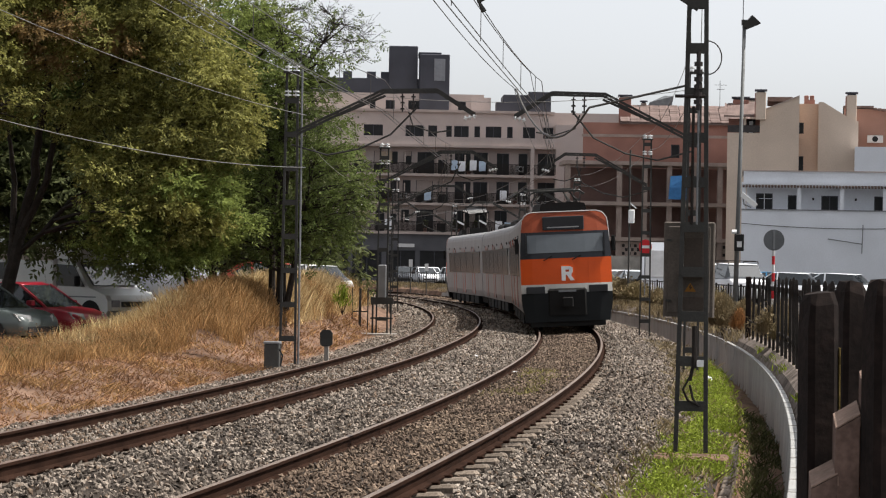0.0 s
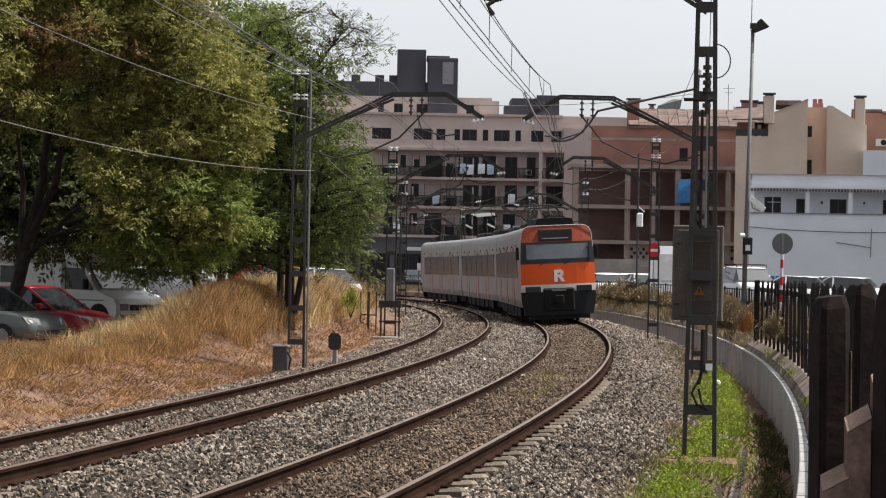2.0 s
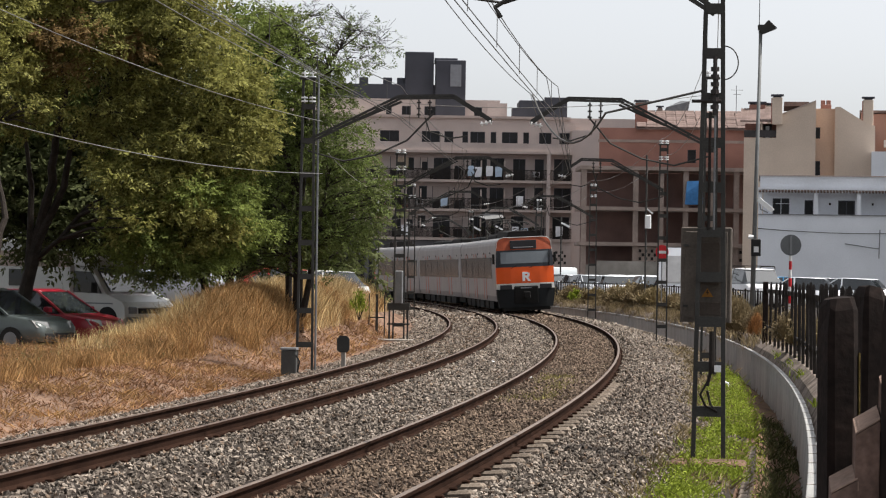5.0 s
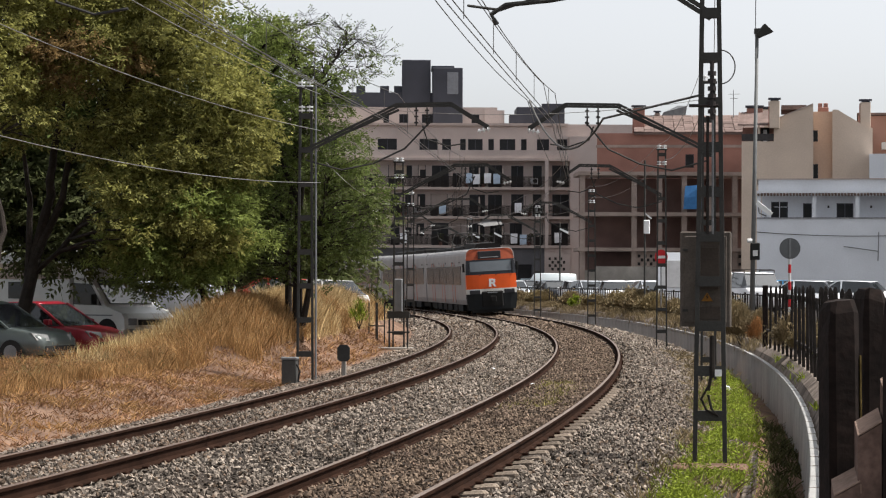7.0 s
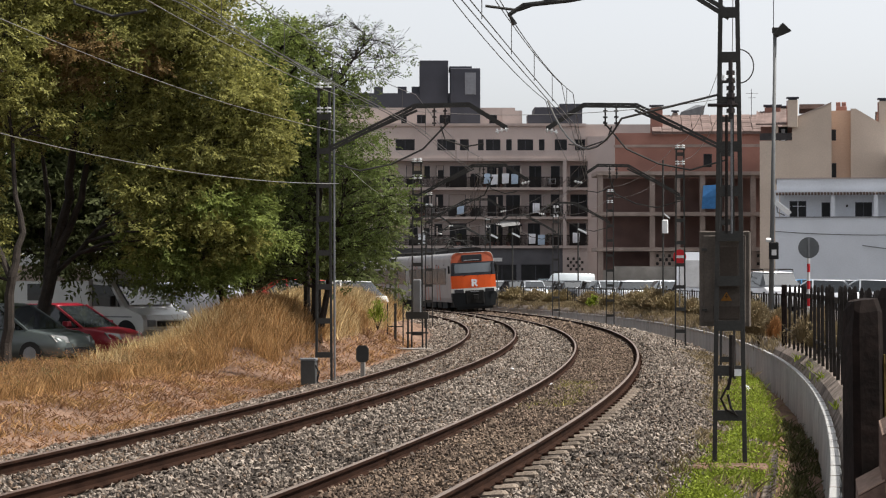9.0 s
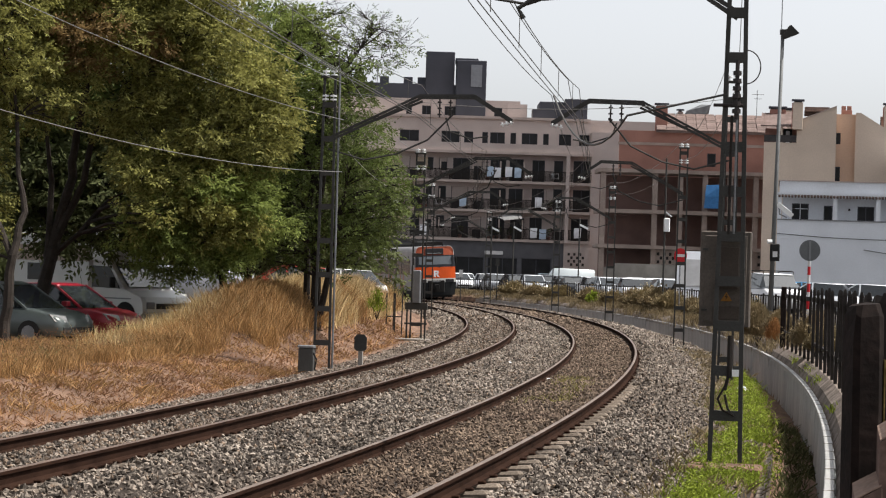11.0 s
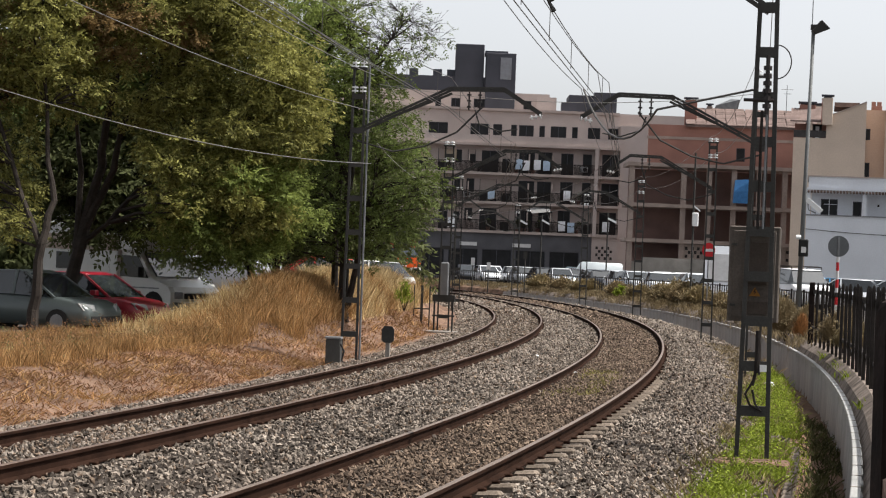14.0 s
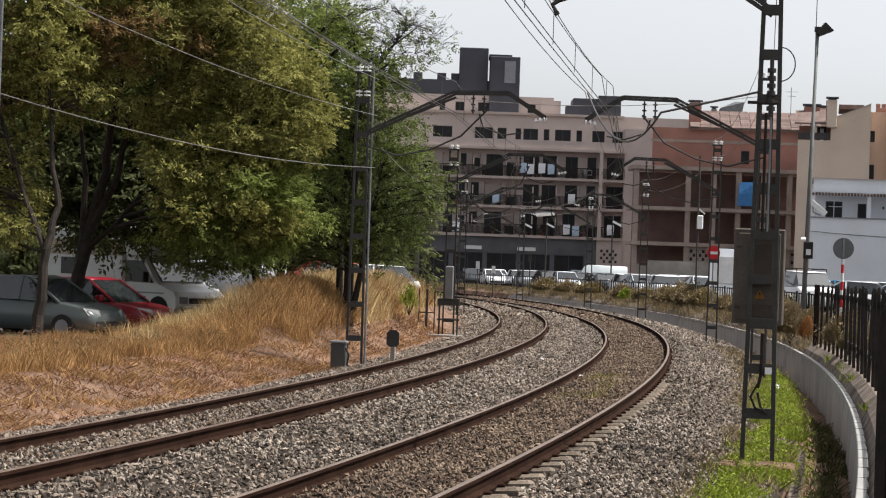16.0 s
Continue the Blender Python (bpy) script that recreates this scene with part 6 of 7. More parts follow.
LEFT = "cars parked under the trees"
build_vehicle("car", car_parts(paint("grey", (0.075, 0.09, 0.088)), 4.2, 1.75, 1.5), pose(-9.75, 58.0, -0.05, 0, 0, 244), "dark grey hatchback parked on the grass edge under the trees", "car", LEFT)
build_vehicle("car", car_parts(paint("red", (0.26, 0.008, 0.02)), 4.1, 1.75, 1.46), pose(-8.85, 61.2, -0.04, 0, 0, 244), "dark red hatchback parked beside the grey car", "car", LEFT)
def build_camper():
    """Faces +y: living box, overcab and a cab with a short bonnet."""
    v = thing("camper_van", pose(-9.1, 71.5, 0.02, 0, 0, 230), "white camper van with overcab box parked under the trees", "camper van", LEFT)
    white = paint("white", (0.5, 0.5, 0.48))

    def slab(outline, w0, w1):
        return Geo().loft([[(w0, y, z) for y, z in outline], [(w1, y, z) for y, z in outline]])
    cab = [(0.3, 0.35), (1.55, 0.33), (2.6, 0.36), (2.78, 0.55), (2.76, 0.85), (2.65, 1.0), (1.98, 1.2), (1.3, 1.98), (0.3, 2.02)]
    part("cab", Geo().loft([[(x, y, z) for y, z in [(0.3 + (y - 0.3) * k, z) for y, z in cab]] for x, k in ((-0.98, 0.97), (-0.86, 1.0), (0.86, 1.0), (0.98, 0.97))]), white, v, "white cab with short bonnet")
    part("living_box", Geo().box(-1.08, 1.08, -2.9, 0.55, 0.42, 2.82, c=0.07), white, v, "white living box")
    part("overcab", slab([(0.5, 2.02), (1.25, 2.02), (1.62, 2.3), (1.5, 2.72), (0.5, 2.8)], -1.06, 1.06), white, v, "white box over the cab")
    part("beige_band", Geo().box(-1.09, 1.09, -2.85, 0.5, 1.98, 2.45), mat("camper_beige", (0.36, 0.29, 0.24), 0.6, 0, 0.1), v, "faded beige side band")
    part("windscreen", slab([(1.93, 1.27), (1.37, 1.93), (1.41, 1.96), (1.98, 1.29)], -0.84, 0.84), glass, v, "sloping windscreen")
    for sx in (-1, 1):
        a, b = sx * 0.975, sx * 0.995
        part("window", slab([(0.45, 1.25), (1.75, 1.22), (1.28, 1.85), (0.45, 1.88)], a, b), glass, v, "dark cab door window")
        part("window", Geo().box(min(sx * 1.08, sx * 1.1), max(sx * 1.08, sx * 1.1), -2.2, -1.2, 1.4, 1.9), glass, v)
        part("door_gap", Geo().box(min(a, b), max(a, b), 0.42, 0.44, 0.5, 1.9), black_rubber, v)
        part("side_stripe", Geo().box(min(a, b), max(a, b), 0.5, 2.2, 0.92, 0.96), galv, v, "grey rubbing strip")
        part("headlight", Geo().box(sx * 0.72 - 0.16, sx * 0.72 + 0.16, 2.7, 2.79, 0.66, 0.86, c=0.02), galv, v, "clear headlight")
        part("mirror", Geo().box(sx * 1.16 - 0.09, sx * 1.16 + 0.09, 1.55, 1.65, 1.25, 1.55, c=0.02), black_rubber, v)
        for y in (1.98, -1.75):
            part("wheel_arch", Geo().disc((sx * 0.93, y, 0.42), 0.43, (1, 0, 0), 0.14, 20), black_rubber, v, "dark wheel arch")
            w = part("wheel", Geo().disc((sx * 0.93, y, 0.33), 0.33, (1, 0, 0), 0.2, 18), mat("tyre_grey", (0.03, 0.03, 0.03), 0.9, 0, 0.1), v)
            part("hubcap", Geo().disc((sx * 1.04, y, 0.33), 0.18, (1, 0, 0), 0.02, 14), galv, w)
    part("bumper", Geo().box(-0.95, 0.95, 2.72, 2.86, 0.36, 0.56, c=0.03), mat("bumper_grey", (0.12, 0.12, 0.12), 0.8, 0, 0.1), v, "grey plastic bumper")
    part("grille", Geo().box(-0.5, 0.5, 2.74, 2.8, 0.66, 0.82, c=0.01), black_rubber, v)
    part("roof_rack", Geo().path([(-0.9, -2.5, 2.82), (-0.9, -2.4, 3.0), (-0.9, 0.1, 3.0), (-0.9, 0.2, 2.82)], 0.025, 6).path([(0.9, -2.5, 2.82), (0.9, -2.4, 3.0), (0.9, 0.1, 3.0), (0.9, 0.2, 2.82)], 0.025, 6).bar((-0.9, -1.5, 3.0), (0.9, -1.5, 3.0), 0.04, 0.04).bar((-0.9, -0.3, 3.0), (0.9, -0.3, 3.0), 0.04, 0.04), galv, v, "steel roof rack rails")
    part("roof_hatch", Geo().box(-0.4, 0.4, -1.2, -0.5, 2.82, 2.95, c=0.04), sign_pale, v)


build_camper()
build_vehicle("car", car_parts(paint("white2", (0.55, 0.55, 0.53)), 4.3, 1.75, 1.5), pose(-8.3, 74.8, 0.0, 0, 0, 232), "white car parked beside the camper van", "car", LEFT)
build_vehicle("van", car_parts(paint("silver", (0.4, 0.41, 0.42)), 4.6, 1.85, 1.85, True), pose(-7.9, 85.0, 0.1, 0, 0, 60), "silver van parked behind the embankment", "van", LEFT)
build_vehicle("car", car_parts(paint("red2", (0.4, 0.03, 0.02)), 4.2, 1.75, 1.5), pose(-4.6, 88.0, 0.55, 0, 0, 100), "bright red car half hidden behind dry grass", "car", LEFT)
build_vehicle("car", car_parts(paint("white2", (0, 0, 0)), 4.2, 1.75, 1.5), pose(-3.0, 92.0, 0.5, 0, 0, 120), "white car half hidden behind dry grass", "car", LEFT)

LOT = "cars in the open car park"
lot_white = car_parts(paint("lot_white", (0.82, 0.84, 0.88), 0.25), 4.2, 1.75, 1.48)
lot_silver = car_parts(paint("lot_silver", (0.45, 0.47, 0.5), 0.25), 4.3, 1.76, 1.5)
lot_dark = car_parts(paint("lot_dark", (0.05, 0.055, 0.065), 0.25), 4.3, 1.76, 1.5)
lot_teal = car_parts(paint("lot_teal", (0.28, 0.36, 0.4), 0.2), 4.3, 1.78, 1.62)
lot_blue = car_parts(paint("lot_blue", (0.05, 0.22, 0.42), 0.25), 4.3, 1.76, 1.5)
lot_van = car_parts(paint("van_white", (0.55, 0.6, 0.62)), 5.0, 1.95, 2.3, True)
rng = random.Random(9)
SLOTS = [(x, y) for y in (158, 172, 184, 196, 208, 219) for x in np.arange(-8, 27, 2.55) if along(x, y)[1] > 16.5 and not (y < 172 and x > 21)]
for x, y in SLOTS:
    x, y = x + rng.uniform(-0.2, 0.2), y + rng.uniform(-0.4, 0.4)
    if rng.random() < 0.12:
        continue
    kind, lb = rng.choice(((lot_white, "white hatchback standing in the car park"), (lot_white, "white hatchback standing in the car park"), (lot_silver, "silver-grey car standing in the car park"), (lot_teal, "pale blue-grey car standing in the car park")))
    build_vehicle("car", kind, pose(x, y, 0.55, 0, 0, rng.choice((10, 190)) + rng.uniform(-4, 4)), lb, "car", LOT)
for y in np.arange(126, 217, 6.4):
    # staggered rows behind the railing
    edge = CX + math.sqrt((RAD + 8.6) ** 2 - (y - CY) ** 2)
    for j in range(3):
        kind, lb = rng.choice(((lot_white, "white hatchback standing in the car park"), (lot_white, "white hatchback standing in the car park"), (lot_silver, "silver-grey car standing in the car park"), (lot_dark, "black car standing in the car park")))
        x = edge + 0.8 + 2.3 * j + rng.uniform(-0.15, 0.15)
        if rng.random() > 0.1 and along(x, y)[1] < 13.6 + 2 and not (y < 132 and x < 17.5):
            build_vehicle("car", kind, pose(x, y + rng.uniform(-0.6, 0.6), 0.5, 0, 0, rng.choice((8, 188)) + rng.uniform(-7, 7)), lb, "car", LOT)
for x, y, k, rz, lb in ((20.6, 126.5, lot_blue, 95, "blue car standing in the car park"), (17.6, 118, lot_white, 60, "white hatchback standing in the car park"), (19.0, 112, lot_white, 75, "white hatchback standing in the car park"), (21.4, 122, lot_silver, 80, "silver-grey car standing in the car park"), (22.8, 120, lot_white, 70, "white hatchback standing in the car park"),
                        (21.8, 128, lot_white, 80, "white hatchback standing in the car park"), (25.5, 132, lot_white, 85, "white hatchback standing in the car park"), (23.2, 136, lot_white, 70, "white hatchback standing in the car park")):
    build_vehicle("car", k, pose(x, y, 0.55, 0, 0, rz), lb, "car", LOT)
suv = build_vehicle("car", car_parts(paint("suv_white", (0.72, 0.72, 0.74)), 4.5, 1.85, 1.8), pose(16.2, 108, 0.6, 0, 0, 10), "white off-road car with roof rack seen from behind", "car", LOT)
part("roof_rack", Geo().path([(-0.7, -1.5, 1.78), (-0.7, -1.45, 1.9), (-0.7, 0.5, 1.9), (-0.7, 0.6, 1.78)], 0.022, 5).path([(0.7, -1.5, 1.78), (0.7, -1.45, 1.9), (0.7, 0.5, 1.9), (0.7, 0.6, 1.78)], 0.022, 5).bar((-0.72, -1.1, 1.92), (0.72, -1.1, 1.92), 0.05, 0.03).bar((-0.72, 0.1, 1.92), (0.72, 0.1, 1.92), 0.05, 0.03), dark_iron, suv, "thin dark roof rack")
build_vehicle("van", lot_van, pose(13.0, 200, 0.35, 0, 0, 85), "white delivery van in the car park", "van", LOT)
truck = thing("box_truck", pose(14.2, 118, 0.5, 0, 0, -6), "white box truck with slanted cab in the car park", "truck")
part("body", Geo().loft([[(-1.0, -2.0, 0.5), (1.0, -2.0, 0.5), (1.0, -1.6, 2.9), (-1.0, -1.6, 2.9)], [(-1.0, 2.6, 0.5), (1.0, 2.6, 0.5), (1.0, 2.6, 2.95), (-1.0, 2.6, 2.95)]]), paint("lot_white", (0, 0, 0)), truck, "white box body")
part("windscreen", Geo().loft([[(-0.85, -1.98, 1.2), (0.85, -1.98, 1.2), (0.8, -1.7, 2.5), (-0.8, -1.7, 2.5)], [(-0.85, -1.9, 1.2), (0.85, -1.9, 1.2), (0.8, -1.6, 2.5), (-0.8, -1.6, 2.5)]]), mat("grey_cover", (0.4, 0.4, 0.41), 0.6, 0, 0.1), truck, "grey tarpaulin front")
for sx in (-1, 1):
    for y in (-1.2, 1.8):
        part("wheel", Geo().disc((sx * 0.9, y, 0.42), 0.42, (1, 0, 0), 0.25, 14), black_rubber, truck)


# ---------------------------------------------------------------- lamp post, signs, shrubs
def build_lamp_post():
    p = thing("lamp_post", pose(10.97, 72.0, -0.232) @ Matrix.Diagonal((1.44, 1.44, 1.44, 1)), "grey steel lamp post with twin floodlight and camera box", "lamp post")
    part("pole", Geo().rod((-0.06, 0, 0), (0.06, 0, 6.75), 0.058, 0.032, 10), mat("pole_dull_grey", (0.13, 0.135, 0.135), 0.6, 0.2, 0.15), p, smooth=True)
    part("floodlight", Geo().loft([[(0.02, -0.12, 6.72), (0.1, -0.12, 6.66), (0.1, 0.12, 6.66), (0.02, 0.12, 6.72)], [(0.2, -0.16, 6.95), (0.38, -0.16, 6.78), (0.38, 0.16, 6.78), (0.2, 0.16, 6.95)]]).box(0.0, 0.14, -0.06, 0.06, 6.75, 6.86), mast_steel, p, "dark floodlight head")
    part("lightning_rod", Geo().rod((0.02, 0, 5.6), (0.03, 0, 8.2), 0.01, n=5), galv, p)
    part("camera_box", Geo().box(-0.1, 0.1, -0.16, -0.08, 2.0, 2.36, c=0.02), black_rubber, p, "black enforcement box")
    part("pictogram", Geo().box(-0.05, 0.05, -0.17, -0.161, 2.08, 2.2), sign_pale, p, "white pictogram plate")
    part("camera", Geo().rod((-0.16, -0.12, 2.4), (-0.06, -0.12, 2.4), 0.045, n=8), insulator, p)
    part("bracket", Geo().bar((0.05, 0, 3.2), (0.35, -0.1, 2.95), 0.05, 0.1), insulator, p)


build_lamp_post()


def build_signs():
    p = thing("round_sign", pose(11.72, 70, 0.5), "round traffic sign, dark grey back, on a red-white banded pole", "traffic sign")
    part("disc", Geo().disc((0, 0, 2.47), 0.31, (0, 1, 0), 0.02, 28), mat("sign_back", (0.12, 0.125, 0.13), 0.5, 0.5, 0.1), p, "dark grey back of the disc")
    part("clamp", Geo().box(-0.03, 0.03, -0.03, -0.012, 2.2, 2.75), galv, p)
    for i in range(9):
        part("pole_band", Geo().rod((0, 0.04, 0.25 * i), (0, 0.04, 0.25 * i + 0.25), 0.045, n=10), mat("band_red", (0.45, 0.02, 0.025), 0.5, 0, 0.1) if i % 2 else sign_pale, p)
    q = thing("no_entry_sign", pose(12.45, 110, 0.205) @ Matrix.Diagonal((1.0, 1.158, 1.158, 1)), "red no-entry sign with white bar on a pole", "traffic sign")
    part("disc", Geo().disc((0, 0, 2.5), 0.3, (0, 1, 0), 0.02, 24), mat("band_red", (0, 0, 0)), q, "red disc")
    part("bar", Geo().box(-0.2, 0.2, -0.02, -0.012, 2.45, 2.56), sign_pale, q, "white bar")
    part("pole", Geo().rod((0, 0.03, 0), (0, 0.03, 2.8), 0.03), galv, q)
    c = thing("street_lamp", pose(12.155, 114.4, -0.015) @ Matrix.Diagonal((1.3, 1.3, 1.3, 1)), "white street lantern on a slim grey pole", "street lamp")
    part("pole", Geo().rod((0, 0, 0), (0, 0, 6.0), 0.035), mast_steel, c)
    part("lantern", Geo().box(-0.04, 0.18, -0.1, 0.1, 3.3, 3.8, c=0.03), insulator, c, "white lantern body")
    part("arm", Geo().bar((0, 0, 4.05), (0.25, 0, 3.85), 0.05, 0.05), insulator, c)
    for x, y, h in ((6.3, 172.0, 3.2), (2.6, 176, 2.6), (3.9, 182, 2.8)):
        s, o = along(x, y)
        g = thing("sign_post", pose(x, y, ground_z(s, o)), "slim lineside post with pale plate", "sign", "lineside signs")
        part("pole", Geo().rod((0, 0, 0), (0, 0, h), 0.04), mast_steel, g)
        part("plate", Geo().box(-0.14, 0.14, -0.06, -0.03, h - 0.55, h), sign_pale if h < 3 else mast_steel, g, "pale plate")
    for px, y in ((8.0, 186.0), (6.4, 190.0), (12.0, 170.0)):
        g = thing("street_lamp", pose(px, y, 0.5), "slim grey street lamp with white lantern", "street lamp", "street lamps")
        part("pole", Geo().rod((0, 0, 0), (0, 0, 5.6), 0.055), mast_steel, g)
        part("lantern", Geo().bar((0, 0, 5.2), (0.6, 0, 4.9), 0.15, 0.14), insulator, g, "white lantern")


build_signs()


def build_shrub(x, y, z, r, h, material, seed, label, n=700, size=0.05, dense=False):
    """A loose shrub of thin blades and small leaves round short stems."""
    rg = np.random.default_rng(seed)
    sh = thing("shrub", pose(x, y, z), label, "shrub", "shrubs on the wall")
    g = Geo()
    for i in range(9):
        a = i * 0.7
        g.rod((0, 0, -0.05), (r * 0.7 * math.cos(a), r * 0.7 * math.sin(a), h * 0.75), 0.012, 0.004, 4)
    part("stem", g, bark, sh)
    b = rg.normal(0, 0.3, (n, 3)) * np.array([r, r, 0]) 
    ang, spread = rg.uniform(0, 6.28, n), rg.uniform(0, 1, n) ** 0.6
    tip = np.stack([r * spread * np.cos(ang), r * spread * np.sin(ang), h * (1.05 - 0.6 * spread ** 2) * rg.uniform(0.6, 1.05, n)], 1)
    side = np.stack([np.sin(ang), -np.cos(ang), np.zeros(n)], 1) * size * (0.35 if dense else 0.16)
    mid = b * 0.35 + tip * 0.65
    v = np.stack([mid - side, mid + side, tip + side * 0.5, tip - side * 0.5], 1).reshape(-1, 3)
    c, f = leaf_cloud([tuple(t) for t in tip[:: max(1, n // 40)]], [r * 0.28] * len(tip[:: max(1, n // 40)]), n if dense else n // 4, size if dense else size * 0.6, seed)
    k = len(v)
    me = bpy.data.meshes.new("foliage")
    me.from_pydata(v.tolist() + c, [], [(i, i + 1, i + 2, i + 3) for i in range(0, k, 4)] + [tuple(i + k for i in q) for q in f])
    me.materials.append(material)
    part("foliage", me, material, sh, "dry twiggy foliage")


shrub_tan = leaf_mat("shrub_tan", (0.21, 0.165, 0.088), 0.45, 0.2)
DRY = "dry tan shrub growing on the wall top"
SHRUBS = [(-50.5, 4.9, 0.7, 0.95), (-53, 4.95, 0.5, 0.7), (-36, 5.0, 0.6, 0.8), (-22, 5.2, 0.8, 0.9), (-14, 5.2, 0.7, 0.8), (-8, 5.3, 0.9, 0.9), (0, 5.4, 0.8, 0.8), (8, 5.4, 1.0, 1.0), (13, 5.5, 1.2, 1.15), (18, 5.5, 1.1, 1.1), (23, 5.6, 1.0, 1.0), (31, 5.6, 0.9, 0.8), (39, 5.6, 1.0, 0.9), (52, 5.7, 1.2, 0.9), (60, 5.7, 1.2, 0.9), (68, 5.7, 1.3, 1.0)]
p = at(-34.5, 4.45)
build_shrub(p.x, p.y, 0.2, 0.62, 1.15, straw_grey, 130, "large dry tan shrub at the end of the fence", 5200, 0.04)
p = at(-37.5, 4.72)
build_shrub(p.x, p.y, 0.25, 0.32, 0.75, leaf_mat("rust_shrub", (0.3, 0.15, 0.06), 0.45, 0.2), 131, "small rust-orange dry shrub beside the fence", 1500, 0.04)
for k, (s, o, r, h) in enumerate(SHRUBS):
    p = at(s, o)
    build_shrub(p.x, p.y, 0.42, r, h, shrub_tan if k % 2 else straw_grey, 60 + k, DRY, 2600, 0.05 + 0.0008 * max(0, s + 50))
p = at(36, 5.3)
build_shrub(p.x, p.y, 0.3, 0.5, 0.8, weed, 90, "yellow-green shrub beside the wall", 500, 0.08, True)
for k, (x, y, r, h) in enumerate(((-14.5, 84, 2.2, 2.6), (-11.0, 92, 2.4, 3.0), (-6.8, 104, 2.6, 3.2), (-3.6, 104, 2.2, 2.6), (-17, 76, 2.4, 3.0), (-12.6, 74, 1.6, 2.2), (-20, 84, 3, 3.4), (-10, 108, 3.0, 3.4))):
    build_shrub(x, y, 0.0, r, h, leaf_c, 100 + k, "dense dark green bush behind the parked cars", 3500, 0.16, True)
p = at(-31.5, -6.9)
build_shrub(p.x, p.y, 0.55, 0.4, 0.9, weed, 120, "small green shrub on the embankment", 160, 0.04, True)


def build_litter(x, y, r, h, seed, label):
    """A crumpled scrap of plastic on the ground."""
    rg = random.Random(seed)
    s, o = along(x, y)
    rings = []
    for k, q in ((0.0, 0.8), (0.35, 1.0), (0.75, 0.7), (1.0, 0.25)):
        rings.append([(r * q * math.cos(a * 0.628) * rg.uniform(0.65, 1.15), r * q * math.sin(a * 0.628) * rg.uniform(0.65, 1.15), h * k * rg.uniform(0.85, 1.1)) for a in range(10)])
    thing("plastic_bag", pose(x, y, ground_z(s, o)), label, "litter", "scraps of litter", geo=Geo().loft(rings), material=cloth_white)


p = at(-55.0, 3.2)
build_litter(p.x, p.y, 0.13, 0.16, 5, "white crumpled plastic bag among the weeds")
p = at(-55.5, -0.72)
build_litter(p.x, p.y, 0.08, 0.06, 6, "white scrap of plastic on the ballast")
p = at(-49.0, -2.0)
build_litter(p.x, p.y, 0.06, 0.06, 7, "white scrap of plastic on the ballast")


# ---------------------------------------------------------------- the train
body_white = mat("train_body_white", (0.27, 0.262, 0.265), 0.45, 0, 0.1, 0.8, 0, 20)
train_orange = mat("train_orange", (0.6, 0.085, 0.014), 0.35, 0, 0.06, 1.5)
train_grey = mat("train_dark_grey", (0.012, 0.0135, 0.0145), 0.8, 0, 0.12, 2)
roof_grey = mat("train_roof_grey", (0.3, 0.3, 0.3), 0.6, 0, 0.15, 1)
under_black = mat("underframe_black", (0.01, 0.0095, 0.009), 0.8, 0, 0.2, 2)
door_red = mat("door_red_orange", (0.36, 0.12, 0.08), 0.45, 0, 0.1, 1)
logo_white = mat("logo_white", (0.75, 0.75, 0.75), 0.5, 0, 0.05)
screen_dark = mat("display_dark", (0.03, 0.03, 0.033), 0.3, 0, 0.1)
blind_grey = mat("windscreen_grey", (0.085, 0.098, 0.11), 0.25, 0, 0.08, 1.0, spec=0.7)
cab_black = mat("cab_black", (0.012, 0.013, 0.017), 0.3, 0, 0.1, spec=0.35)
train_glass = mat("train_window_tint", (0.022, 0.022, 0.024), 0.25, 0, 0.4, 1.2, spec=0.35)
PITCH, CARLEN = 21.3, 20.9


def half_width(z):
    """Half width of the car body at height z."""
    if z < 0.9:
        return 1.34 + 0.1 * smooth01(0.3, 0.9, z)
    if z < 2.4:
        return 1.45
    w = 1.45 - 0.07 * (z - 2.4) / 1.05
    if z < 3.45:
        return w
    t = min(1.0, (z - 3.45) / 0.35)
    return w - 0.34 * (1 - math.sqrt(max(0.0, 1 - t * t)))


def section(y, k=1.0, z0=0.62, z1=3.8):
    zs = [z0, 0.9, 2.0, 2.4, 3.1, 3.45, 3.58, 3.68, 3.75, 3.785, z1]
    right = [(half_width(z) * k, y, z) for z in zs]
    return right + [(-x, y, z) for x, y, z in reversed(right)]


